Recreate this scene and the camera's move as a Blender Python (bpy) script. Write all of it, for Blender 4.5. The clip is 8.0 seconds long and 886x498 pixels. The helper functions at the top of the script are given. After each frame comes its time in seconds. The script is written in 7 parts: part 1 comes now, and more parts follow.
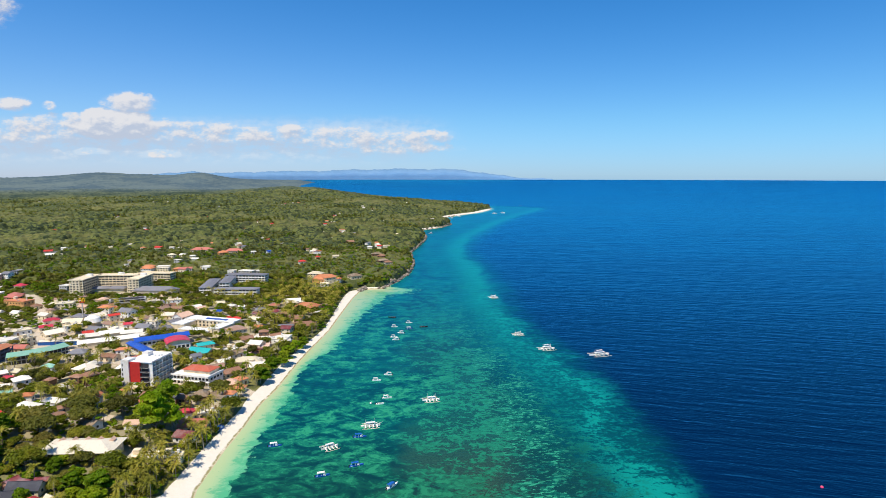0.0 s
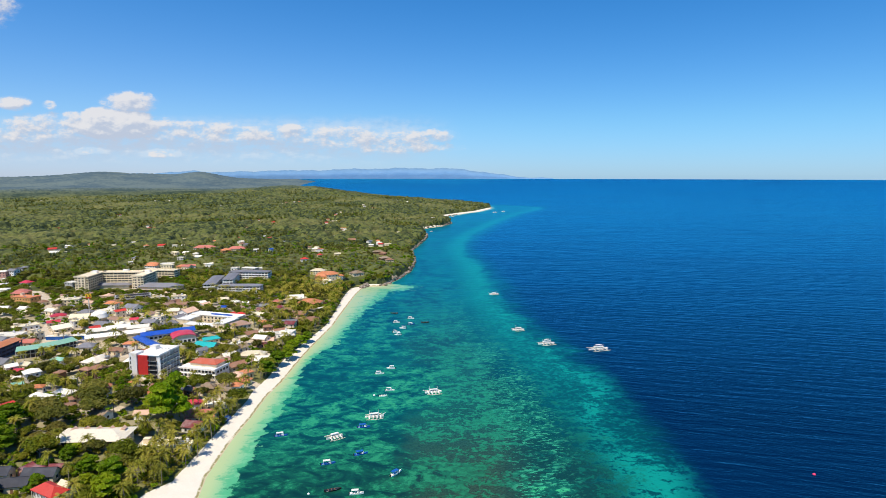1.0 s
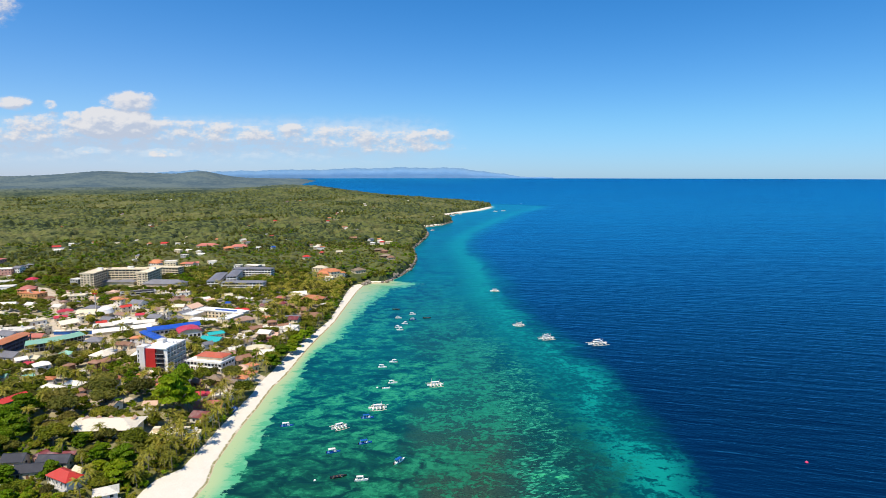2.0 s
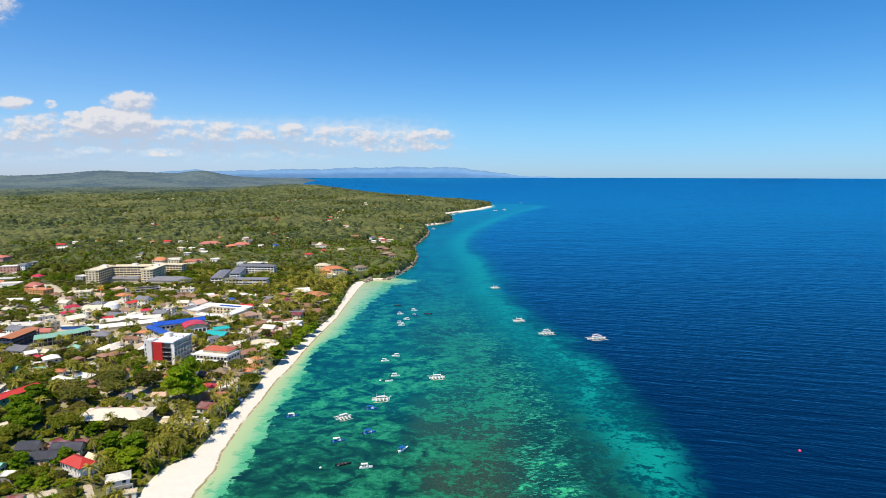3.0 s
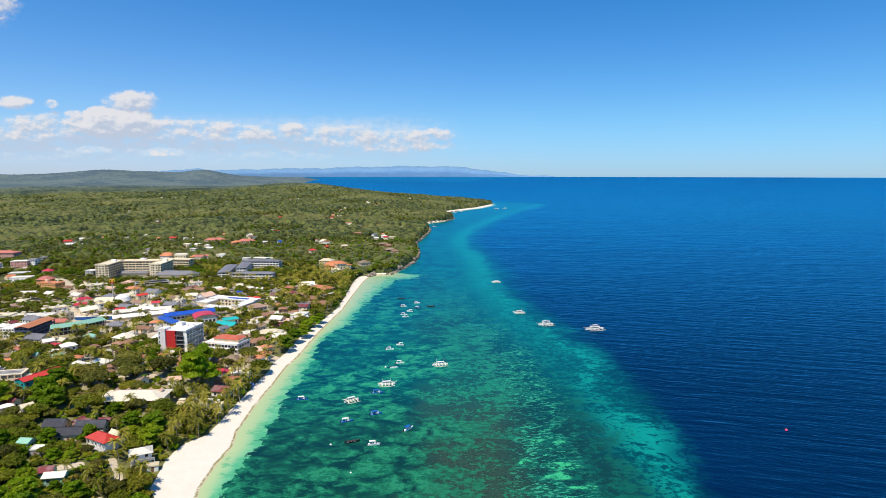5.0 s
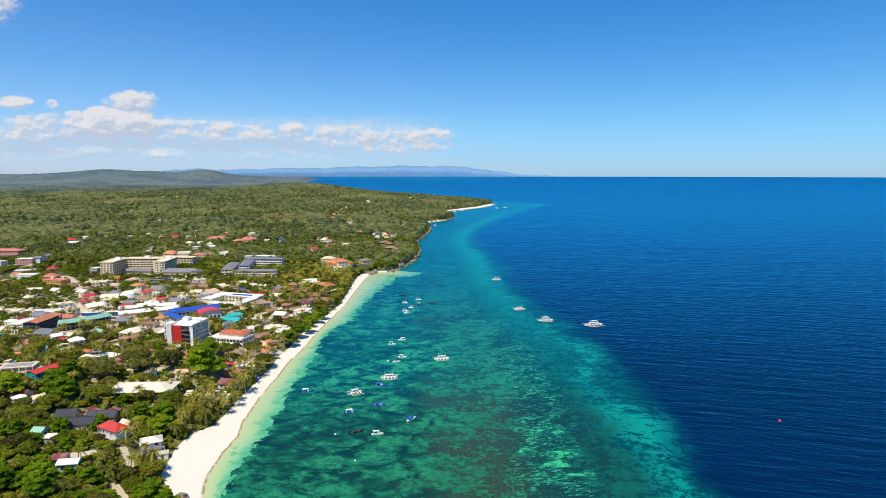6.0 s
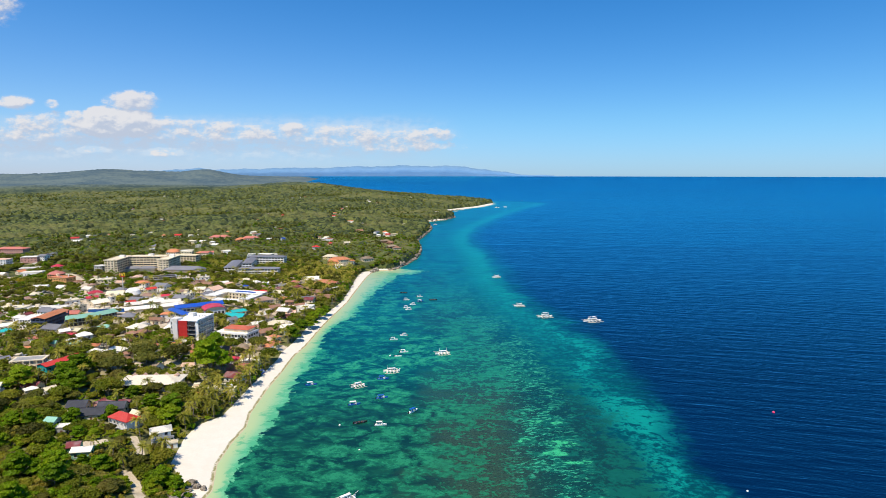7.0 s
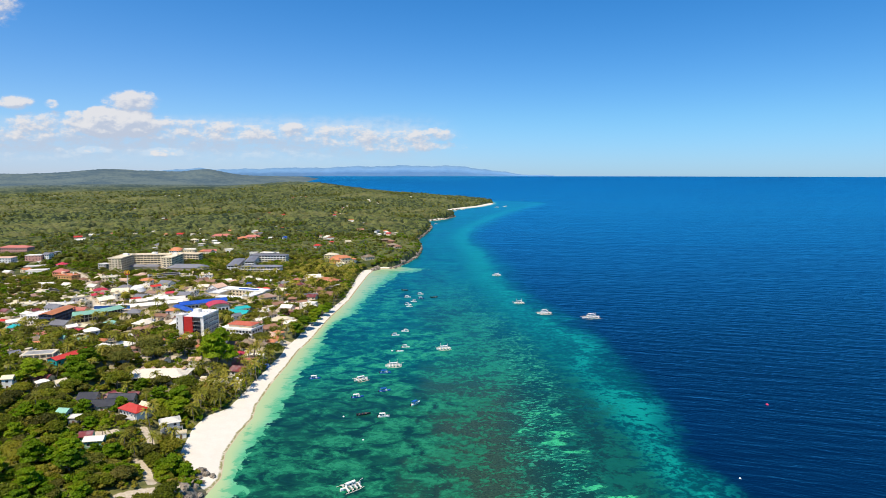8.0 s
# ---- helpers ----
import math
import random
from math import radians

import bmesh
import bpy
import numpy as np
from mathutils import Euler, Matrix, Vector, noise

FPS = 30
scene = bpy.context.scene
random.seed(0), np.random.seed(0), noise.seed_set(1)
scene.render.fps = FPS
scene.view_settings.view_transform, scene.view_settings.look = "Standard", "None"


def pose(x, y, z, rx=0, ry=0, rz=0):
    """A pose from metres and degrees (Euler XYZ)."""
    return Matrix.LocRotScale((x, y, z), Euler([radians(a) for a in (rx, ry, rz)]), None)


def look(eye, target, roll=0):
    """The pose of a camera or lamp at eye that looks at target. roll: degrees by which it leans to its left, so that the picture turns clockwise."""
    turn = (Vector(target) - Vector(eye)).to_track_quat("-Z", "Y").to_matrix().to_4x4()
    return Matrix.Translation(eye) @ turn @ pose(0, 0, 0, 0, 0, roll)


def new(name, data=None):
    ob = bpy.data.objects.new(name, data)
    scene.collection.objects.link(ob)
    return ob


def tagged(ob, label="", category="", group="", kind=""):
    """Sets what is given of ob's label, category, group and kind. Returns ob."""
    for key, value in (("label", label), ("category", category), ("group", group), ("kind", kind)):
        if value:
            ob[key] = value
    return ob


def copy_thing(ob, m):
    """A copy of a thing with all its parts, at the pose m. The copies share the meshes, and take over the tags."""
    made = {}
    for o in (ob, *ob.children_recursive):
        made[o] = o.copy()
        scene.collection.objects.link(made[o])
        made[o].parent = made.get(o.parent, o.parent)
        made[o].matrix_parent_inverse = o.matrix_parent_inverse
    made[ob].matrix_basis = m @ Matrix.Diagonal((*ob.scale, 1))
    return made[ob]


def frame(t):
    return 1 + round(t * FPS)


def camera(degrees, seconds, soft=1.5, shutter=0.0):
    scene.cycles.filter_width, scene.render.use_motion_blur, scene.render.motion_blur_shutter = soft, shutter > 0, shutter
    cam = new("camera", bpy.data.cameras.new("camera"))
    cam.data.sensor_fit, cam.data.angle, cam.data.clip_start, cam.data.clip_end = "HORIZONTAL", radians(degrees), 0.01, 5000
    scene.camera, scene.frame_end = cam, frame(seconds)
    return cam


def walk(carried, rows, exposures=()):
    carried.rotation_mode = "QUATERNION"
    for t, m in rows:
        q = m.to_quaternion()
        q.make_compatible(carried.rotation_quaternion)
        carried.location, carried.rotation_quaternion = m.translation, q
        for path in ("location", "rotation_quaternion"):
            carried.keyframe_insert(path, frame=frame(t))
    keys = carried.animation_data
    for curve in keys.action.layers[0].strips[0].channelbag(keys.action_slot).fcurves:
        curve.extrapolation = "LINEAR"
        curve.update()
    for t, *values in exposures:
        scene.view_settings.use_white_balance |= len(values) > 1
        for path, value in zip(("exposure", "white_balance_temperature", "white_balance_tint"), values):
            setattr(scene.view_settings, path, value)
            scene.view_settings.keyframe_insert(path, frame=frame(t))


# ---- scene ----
cam = camera(72.8, 8.0, soft=0.8)
PATH = [
    (0.0, 2.44, -0.30, 142.42, -7.054, -0.093),
    (1.0, 1.39, -8.27, 140.63, -7.098, -0.062),
    (2.0, 0.44, -16.20, 138.75, -7.135, -0.027),
    (3.0, -0.44, -24.09, 136.86, -7.164, 0.010),
    (4.0, -1.27, -31.98, 134.99, -7.186, 0.045),
    (5.0, -2.06, -39.87, 133.21, -7.202, 0.074),
    (6.0, -2.85, -47.79, 131.56, -7.210, 0.093),
    (7.0, -3.64, -55.76, 130.10, -7.212, 0.101),
    (8.0, -4.47, -63.78, 128.87, -7.207, 0.092),
]
walk(cam, [(t, pose(x, y, z, 90 + pitch, 0, yaw)) for t, x, y, z, pitch, yaw in PATH], [(0.0, 0.0), (8.0, 0.0)])

# ---------------------------------------------------------------- sun and sky
SUN_EL, SUN_AZ = 61.0, 207.0  # degrees; azimuth clockwise from +y
to_sun = Vector((math.sin(radians(SUN_AZ)) * math.cos(radians(SUN_EL)), math.cos(radians(SUN_AZ)) * math.cos(radians(SUN_EL)), math.sin(radians(SUN_EL))))
sun_data = bpy.data.lights.new("sun", "SUN")
sun_data.energy, sun_data.angle, sun_data.color = 5.2, radians(0.53), (1.0, 0.91, 0.76)
sun = new("sun", sun_data)
sun.matrix_world = look(to_sun * 300, (0, 0, 0))


class Nodes:
    """Short names for the making of node trees."""

    def __init__(self, tree):
        self.tree = tree
        tree.nodes.clear()

    def add(self, kind, **values):
        n = self.tree.nodes.new(kind)
        for key, v in values.items():
            setattr(n, key, v)
        return n

    def put(self, socket, v):
        if isinstance(v, bpy.types.NodeSocket):
            self.tree.links.new(v, socket)
        elif v is not None:
            socket.default_value = v

    def math(self, op, a, b=None, c=None, clamp=False):
        n = self.add("ShaderNodeMath", operation=op, use_clamp=clamp)
        for s, v in zip(n.inputs, (a, b, c)):
            self.put(s, v)
        return n.outputs[0]

    def vec(self, op, a, b=None):
        n = self.add("ShaderNodeVectorMath", operation=op)
        self.put(n.inputs[0], a)
        self.put(n.inputs[1], b)
        return n.outputs["Value"] if op in ("DOT_PRODUCT", "LENGTH") else n.outputs[0]

    def mix(self, f, a, b, blend="MIX"):
        n = self.add("ShaderNodeMix", data_type="RGBA", blend_type=blend)
        self.put(n.inputs[0], f)
        for s, v in ((n.inputs[6], a), (n.inputs[7], b)):
            self.put(s, (*v, 1.0) if isinstance(v, tuple) and len(v) == 3 else v)
        return n.outputs[2]

    def step(self, v, lo, hi, a=0.0, b=1.0):
        n = self.add("ShaderNodeMapRange", interpolation_type="SMOOTHSTEP")
        for s, k in zip(n.inputs, (v, lo, hi, a, b)):
            self.put(s, k)
        return n.outputs[0]

    def noise(self, p, scale, detail=3.0, rough=0.55, twist=0.0):
        n = self.add("ShaderNodeTexNoise")
        self.put(n.inputs["Vector"], p)
        n.inputs["Scale"].default_value, n.inputs["Detail"].default_value = scale, detail
        n.inputs["Roughness"].default_value, n.inputs["Distortion"].default_value = rough, twist
        return n.outputs[0]

    def cells(self, p, scale, feature="F1", out="Distance"):
        n = self.add("ShaderNodeTexVoronoi", feature=feature)
        self.put(n.inputs["Vector"], p)
        n.inputs["Scale"].default_value = scale
        return n.outputs[out]

    def stretch(self, p, sx, sy, sz=1.0, turn=0.0):
        n = self.add("ShaderNodeMapping")
        self.put(n.inputs[0], p)
        if turn:
            n.vector_type = "TEXTURE"
            sx, sy, sz = 1 / sx, 1 / sy, 1 / sz
        n.inputs["Scale"].default_value, n.inputs["Rotation"].default_value = (sx, sy, sz), (0, 0, radians(turn))
        return n.outputs[0]

    def attr(self, name):
        return self.add("ShaderNodeAttribute", attribute_name=name).outputs["Fac"]

    def bump(self, h, strength, distance, normal=None):
        n = self.add("ShaderNodeBump")
        n.inputs["Strength"].default_value, n.inputs["Distance"].default_value = strength, distance
        self.put(n.inputs["Height"], h)
        self.put(n.inputs["Normal"], normal)
        return n.outputs[0]


world = bpy.data.worlds.new("sky")
scene.world = world
world.use_nodes = True
N = Nodes(world.node_tree)
sky = N.add("ShaderNodeTexSky", sky_type="NISHITA", sun_disc=False, sun_elevation=radians(SUN_EL), sun_rotation=radians(SUN_AZ), altitude=100.0, air_density=1.0, dust_density=0.1, ozone_density=1.0)
way = N.add("ShaderNodeTexCoord").outputs["Generated"]
axes = N.add("ShaderNodeSeparateXYZ")
N.put(axes.inputs[0], way)
ahead = N.math("MAXIMUM", axes.outputs[1], 0.001)
flat = N.add("ShaderNodeCombineXYZ")
flat_u, flat_v = N.math("DIVIDE", axes.outputs[0], ahead), N.math("DIVIDE", axes.outputs[2], ahead)
N.put(flat.inputs[0], flat_u)
N.put(flat.inputs[1], flat_v)
uv = flat.outputs[0]
# cloud heaps over the land: centre across, centre up, half width, half height, firmness
CLOUDS = [(-0.535, 0.077, 0.078, 0.023, 3.0), (-0.557, 0.091, 0.036, 0.019, 3.6), (-0.520, 0.086, 0.050, 0.019, 3.4), (-0.509, 0.1155, 0.043, 0.0165, 1.7),
          (-0.700, 0.115, 0.030, 0.0105, 1.5), (-0.690, 0.072, 0.085, 0.018), (-0.435, 0.073, 0.085, 0.015), (-0.345, 0.066, 0.090, 0.014),
          (-0.250, 0.068, 0.050, 0.013), (-0.150, 0.066, 0.036, 0.013), (-0.090, 0.056, 0.080, 0.015), (-0.020, 0.063, 0.040, 0.011),
          (-0.070, 0.043, 0.080, 0.008), (-0.578, 0.038, 0.017, 0.005), (-0.463, 0.033, 0.021, 0.006), (-0.640, 0.112, 0.010, 0.006),
          (-0.735, 0.268, 0.045, 0.028), (-0.880, 0.075, 0.120, 0.022), (-0.200, 0.063, 0.060, 0.011), (-0.605, 0.090, 0.020, 0.010), (-0.500, 0.076, 0.060, 0.016), (-0.160, 0.050, 0.050, 0.008),
          (-0.390, 0.070, 0.060, 0.015), (-0.300, 0.067, 0.065, 0.013), (-0.215, 0.064, 0.055, 0.012), (-0.640, 0.078, 0.060, 0.017), (-0.115, 0.057, 0.060, 0.013), (-0.470, 0.074, 0.050, 0.016)]


def heaps(p):
    best = None
    for u, v, ru, rv, *firm in CLOUDS:
        q = N.vec("MULTIPLY", N.vec("SUBTRACT", p, (u, v, 0)), (1 / ru, 1 / rv, 0))
        d = N.math("SUBTRACT", 1.0, N.vec("DOT_PRODUCT", q, q))
        d = N.math("MULTIPLY", d, firm[0]) if firm else N.math("MINIMUM", d, 0.42)
        best = d if best is None else N.math("MAXIMUM", best, d)
    return N.math("MAXIMUM", best, -2.0)


ragged = N.add("ShaderNodeTexNoise")
N.put(ragged.inputs["Vector"], N.stretch(uv, 34, 58))
ragged.inputs["Scale"].default_value, ragged.inputs["Detail"].default_value, ragged.inputs["Roughness"].default_value = 1.0, 6.0, 0.62
puff = N.math("MULTIPLY", N.math("SUBTRACT", ragged.outputs[0], 0.458), 5.2)
thick = N.math("ADD", heaps(uv), puff)
lift = N.add("ShaderNodeTexNoise")
N.put(lift.inputs["Vector"], N.stretch(N.vec("ADD", uv, (-0.004, 0.006, 0)), 34, 58))
lift.inputs["Scale"].default_value, lift.inputs["Detail"].default_value, lift.inputs["Roughness"].default_value = 1.0, 6.0, 0.62
relief = N.math("MULTIPLY", N.math("SUBTRACT", lift.outputs[0], ragged.outputs[0]), 3.2)
above = N.math("ADD", N.math("ADD", thick, relief), N.math("MULTIPLY", N.math("SUBTRACT", heaps(N.vec("ADD", uv, (-0.005, 0.010, 0))), heaps(uv)), 0.55))
veil = N.math("MULTIPLY", N.step(N.math("ADD", heaps(uv), N.math("MULTIPLY", puff, 0.35)), -1.0, 1.3), 0.26)
under = N.step(N.math("SUBTRACT", above, thick), -0.65, 0.50)
crisp = N.step(thick, -0.3, 1.1, 0.0, 0.86)
faint = N.step(thick, -0.8, 1.3, 0.0, 0.84)
band = N.math("MULTIPLY", N.step(N.math("ABSOLUTE", N.math("SUBTRACT", flat_v, 0.056)), 0.046, 0.004), N.step(flat_u, 0.04, -0.10))
band = N.math("MULTIPLY", band, N.step(ragged.outputs[0], 0.32, 0.60, 0.24, 0.66))
veil = N.math("MAXIMUM", veil, band)
cover = N.math("MAXIMUM", N.math("ADD", N.math("MULTIPLY", crisp, N.math("SUBTRACT", 1.0, under)), N.math("MULTIPLY", faint, under)), veil)
low = N.step(axes.outputs[2], 0.0, 0.32)
haze = N.step(axes.outputs[2], -0.01, 0.10)
clear = N.mix(1.0, sky.outputs[0], N.mix(low, N.mix(haze, (0.57, 0.88, 1.62), (0.64, 1.02, 1.50)), (0.27, 0.92, 1.56)), "MULTIPLY")
sunward = N.step(axes.outputs[0], 0.35, -0.70, 0.90, 1.15)
lit = N.add("ShaderNodeCombineXYZ")
for k, tint in enumerate((1.7, 0.6, 0.4)):
    N.put(lit.inputs[k], N.math("MULTIPLY_ADD", N.math("SUBTRACT", sunward, 1.0), tint, 1.0))
clear = N.mix(1.0, clear, lit.outputs[0], "MULTIPLY")
white = N.mix(under, (9.5, 9.1, 9.0), (6.1, 6.5, 7.7))
front = N.step(axes.outputs[1], 0.15, 0.3)
final = N.mix(N.math("MULTIPLY", cover, front), clear, white)
back = N.add("ShaderNodeBackground")
N.put(back.inputs[0], final)
back.inputs[1].default_value = 0.088
N.put(N.add("ShaderNodeOutputWorld").inputs[0], back.outputs[0])
# ---------------------------------------------------------------- materials
def material(name, build):
    m = bpy.data.materials.new(name)
    m.use_nodes = True
    n = Nodes(m.node_tree)
    shader = n.add("ShaderNodeBsdfPrincipled")
    n.put(n.add("ShaderNodeOutputMaterial").inputs[0], shader.outputs[0])
    n.shader = shader
    n.place = n.add("ShaderNodeNewGeometry").outputs["Position"]
    n.object = n.add("ShaderNodeTexCoord").outputs["Object"]
    n.random = n.add("ShaderNodeObjectInfo").outputs["Random"]
    build(n, shader.inputs)
    return m


def painted(name, colour, rough=0.6, worn=0.25, metal=0.0, vary=0.12, scale=1.2):
    """Paint, render or plain surface with stains and a fine grain."""
    def build(n, s):
        big = n.noise(n.place, 0.22 * scale, 4, 0.6)
        fine = n.noise(n.place, 2.3 * scale, 3, 0.6)
        dark = tuple(c * (1 - worn) * k for c, k in zip(colour, (0.95, 0.9, 0.82)))
        c = n.mix(n.step(n.math("ADD", big, n.math("MULTIPLY", n.math("SUBTRACT", fine, 0.5), 0.6)), 0.45, 0.72), colour, dark)
        tone = n.math("MULTIPLY_ADD", n.random, 2 * vary, 1 - vary)
        hue = n.add("ShaderNodeHueSaturation")
        n.put(hue.inputs["Value"], tone)
        n.put(hue.inputs["Color"], c)
        n.put(s["Base Color"], hue.outputs[0])
        s["Roughness"].default_value, s["Metallic"].default_value = rough, metal
        n.put(s["Normal"], n.bump(fine, 0.25, 0.05))
    return material(name, build)


def roofing(name, colour, rough=0.45, pitch=0.9, fade=0.3):
    """Ribbed sheet or tile roofs: ribs, weathering and faded patches."""
    def build(n, s):
        ribs = n.add("ShaderNodeTexWave", wave_type="BANDS", bands_direction="X")
        n.put(ribs.inputs[0], n.object)
        ribs.inputs["Scale"].default_value, ribs.inputs["Distortion"].default_value = 1.0 / pitch, 0.3
        big = n.noise(n.place, 0.16, 4, 0.65)
        fine = n.noise(n.stretch(n.object, 2.5, 0.5), 1.0, 4, 0.7)
        faded = tuple(c * (1 - fade) + 0.5 * fade for c in colour)
        dirty = tuple(c * 0.55 for c in colour)
        c = n.mix(n.step(big, 0.42, 0.7), colour, faded)
        c = n.mix(n.step(fine, 0.50, 0.80, 0.0, 0.75), c, dirty)
        rust = n.noise(n.stretch(n.object, 0.35, 0.12), 1.0, 5, 0.7, 0.4)
        c = n.mix(n.step(rust, 0.58, 0.72, 0.0, 0.35), c, (0.24, 0.155, 0.100))
        hue = n.add("ShaderNodeHueSaturation")
        n.put(hue.inputs["Value"], n.math("MULTIPLY_ADD", n.random, 0.3, 0.85))
        n.put(hue.inputs["Color"], c)
        n.put(s["Base Color"], hue.outputs[0])
        s["Roughness"].default_value = rough
        n.put(s["Normal"], n.bump(ribs.outputs[0], 0.5, 0.08))
    return material(name, build)


def leafy(name, light, dark, dry, scale=0.05, through_light=0.5):
    """Foliage: tone from tree to tree and from clump to clump, a little light shining through."""
    def build(n, s):
        island = n.add("ShaderNodeNewGeometry").outputs["Random Per Island"]
        wide = n.noise(n.place, scale, 3, 0.6)
        fine = n.noise(n.place, 0.75, 2, 0.6)
        f = n.math("ADD", n.math("MULTIPLY", island, 0.45), n.math("MULTIPLY", fine, 0.55))
        c = n.mix(n.step(f, 0.2, 0.85), dark, light)
        c = n.mix(n.step(n.math("ADD", wide, n.math("MULTIPLY", n.random, 0.22)), 0.54, 0.84, 0.0, 0.75), c, dry)
        hue = n.add("ShaderNodeHueSaturation")
        n.put(hue.inputs["Value"], n.math("MULTIPLY_ADD", n.random, 0.55, 0.75))
        n.put(hue.inputs["Color"], c)
        n.put(s["Base Color"], hue.outputs[0])
        s["Roughness"].default_value = 0.6
        s["Specular IOR Level"].default_value = 0.25
        glow = n.add("ShaderNodeBsdfTranslucent")
        n.put(glow.inputs[0], hue.outputs[0])
        both = n.add("ShaderNodeMixShader")
        both.inputs[0].default_value = through_light
        n.put(both.inputs[1], s["Base Color"].node.outputs[0])
        n.put(both.inputs[2], glow.outputs[0])
        out = [k for k in n.tree.nodes if k.bl_idname == "ShaderNodeOutputMaterial"][0]
        n.put(out.inputs[0], both.outputs[0])
    return material(name, build)


def sea_build(n, s):
    p = n.place
    reef, shal, north, slope_k, beds = n.attr("reef"), n.attr("shal"), n.attr("north"), n.attr("slope"), n.attr("beds")
    # distance mask, streaked; drives the painted haze and the far ripples
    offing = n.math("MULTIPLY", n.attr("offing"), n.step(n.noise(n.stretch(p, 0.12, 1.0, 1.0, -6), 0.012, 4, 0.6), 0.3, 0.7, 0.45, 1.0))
    wide = n.noise(p, 0.018, 4, 0.6, 0.5)
    patch = n.noise(n.stretch(p, 0.75, 1.0), 0.105, 8, 0.64, 0.7)
    bits = n.noise(n.stretch(p, 0.8, 1.0), 0.36, 7, 0.7, 0.5)
    grain = n.noise(n.stretch(p, 0.7, 1.0), 1.1, 5, 0.75, 0.3)
    both_sizes = n.math("ADD", n.math("MULTIPLY", patch, 0.62), n.math("MULTIPLY", bits, 0.38))
    # inner lagoon: dark weed with torn lighter sand beds
    inner = n.step(north, 0.0, 0.10)
    lift = n.math("MULTIPLY_ADD", beds, 0.085, n.math("MULTIPLY", n.math("SUBTRACT", wide, 0.5), 0.30))
    bed_k = n.math("ADD", both_sizes, lift)
    weed = n.mix(n.step(patch, 0.36, 0.56), n.mix(inner, (0.003, 0.033, 0.033), (0.001, 0.046, 0.060)), n.mix(inner, (0.006, 0.076, 0.050), (0.002, 0.098, 0.092)))
    weed = n.mix(n.step(bed_k, 0.490, 0.525, 0.0, 0.80), weed, n.mix(inner, (0.010, 0.138, 0.078), (0.010, 0.195, 0.122)))
    weed = n.mix(n.step(bed_k, 0.550, 0.580, 0.0, 0.75), weed, n.mix(inner, (0.022, 0.235, 0.125), (0.032, 0.335, 0.175)))
    weed = n.mix(n.step(grain, 0.48, 0.70, 0.0, 0.40), weed, (0.008, 0.046, 0.034))
    # middle ground: brown rubble with green growth
    fine_k = n.math("ADD", n.math("ADD", n.math("MULTIPLY", bits, 0.40), n.math("MULTIPLY", grain, 0.14)), n.math("MULTIPLY_ADD", patch, 0.46, lift))
    rubble = n.mix(n.step(grain, 0.36, 0.62), n.mix(inner, (0.016, 0.038, 0.028), (0.005, 0.052, 0.048)), n.mix(inner, (0.033, 0.074, 0.050), (0.010, 0.098, 0.078)))
    rubble = n.mix(n.step(fine_k, n.math("MULTIPLY_ADD", inner, -0.015, 0.500), n.math("MULTIPLY_ADD", inner, -0.015, 0.532), 0.0, 0.85), rubble, n.mix(n.step(bits, 0.42, 0.62), n.mix(inner, (0.012, 0.104, 0.060), (0.012, 0.165, 0.102)), n.mix(inner, (0.016, 0.178, 0.094), (0.016, 0.250, 0.148))))
    coral = n.math("MULTIPLY", n.step(beds, 0.55, 0.9), n.step(n.math("ADD", both_sizes, n.math("MULTIPLY", beds, 0.10)), 0.575, 0.61))
    rubble = n.mix(coral, rubble, n.mix(n.step(bits, 0.42, 0.58), (0.022, 0.290, 0.150), (0.045, 0.450, 0.215)))
    mid_k = n.step(n.math("ADD", reef, n.math("MULTIPLY", n.math("SUBTRACT", wide, 0.5), 110.0)), 138.0, 98.0)
    floor = n.mix(mid_k, weed, rubble)
    # deeper channel behind the outer slope
    gully = n.math("MULTIPLY", n.step(n.math("MULTIPLY_ADD", wide, 30.0, reef), 106.0, 74.0), n.math("SUBTRACT", 1.0, coral))
    floor = n.mix(n.math("MULTIPLY", gully, 0.85), floor, n.mix(n.step(fine_k, 0.47, 0.56), (0.001, 0.040, 0.044), (0.003, 0.088, 0.078)))
    # a belt of small pale crests along the reef
    belt = n.math("MULTIPLY", n.step(reef, 42.0, 58.0), n.step(reef, 92.0, 72.0))
    dashes = n.noise(n.stretch(p, 0.45, 1.0, 1.0, 12), 0.62, 5, 0.62, 0.4)
    specks = n.math("MULTIPLY", n.math("MULTIPLY", belt, n.step(wide, 0.34, 0.50)), n.step(n.math("ADD", n.math("MULTIPLY", dashes, 0.72), n.math("MULTIPLY", patch, 0.28)), 0.535, 0.570))
    # outer slope: pale sand under some metres of water, torn on its inner side
    drift = n.noise(n.stretch(p, 0.8, 0.55), 0.022, 5, 0.62, 0.8)
    tear = n.math("SUBTRACT", n.math("ADD", n.math("MULTIPLY", patch, 0.45), n.math("ADD", n.math("MULTIPLY", bits, 0.35), n.math("MULTIPLY", drift, 0.2))), 0.5)
    slope = n.mix(n.step(n.math("ADD", n.math("MULTIPLY", bits, 0.46), n.math("ADD", n.math("MULTIPLY", patch, 0.32), n.math("MULTIPLY", drift, 0.22))), 0.465, 0.555), (0.001, 0.056, 0.073), (0.002, 0.165, 0.170))
    slope = n.mix(n.step(n.math("ADD", drift, n.math("MULTIPLY", tear, 2.2)), 0.56, 0.66, 0.0, 0.75), slope, (0.004, 0.265, 0.240))
    outer = n.math("MULTIPLY", n.step(slope_k, -1.2, -0.9), n.step(n.math("MULTIPLY_ADD", tear, 4.6, slope_k), 1.30, 0.62))
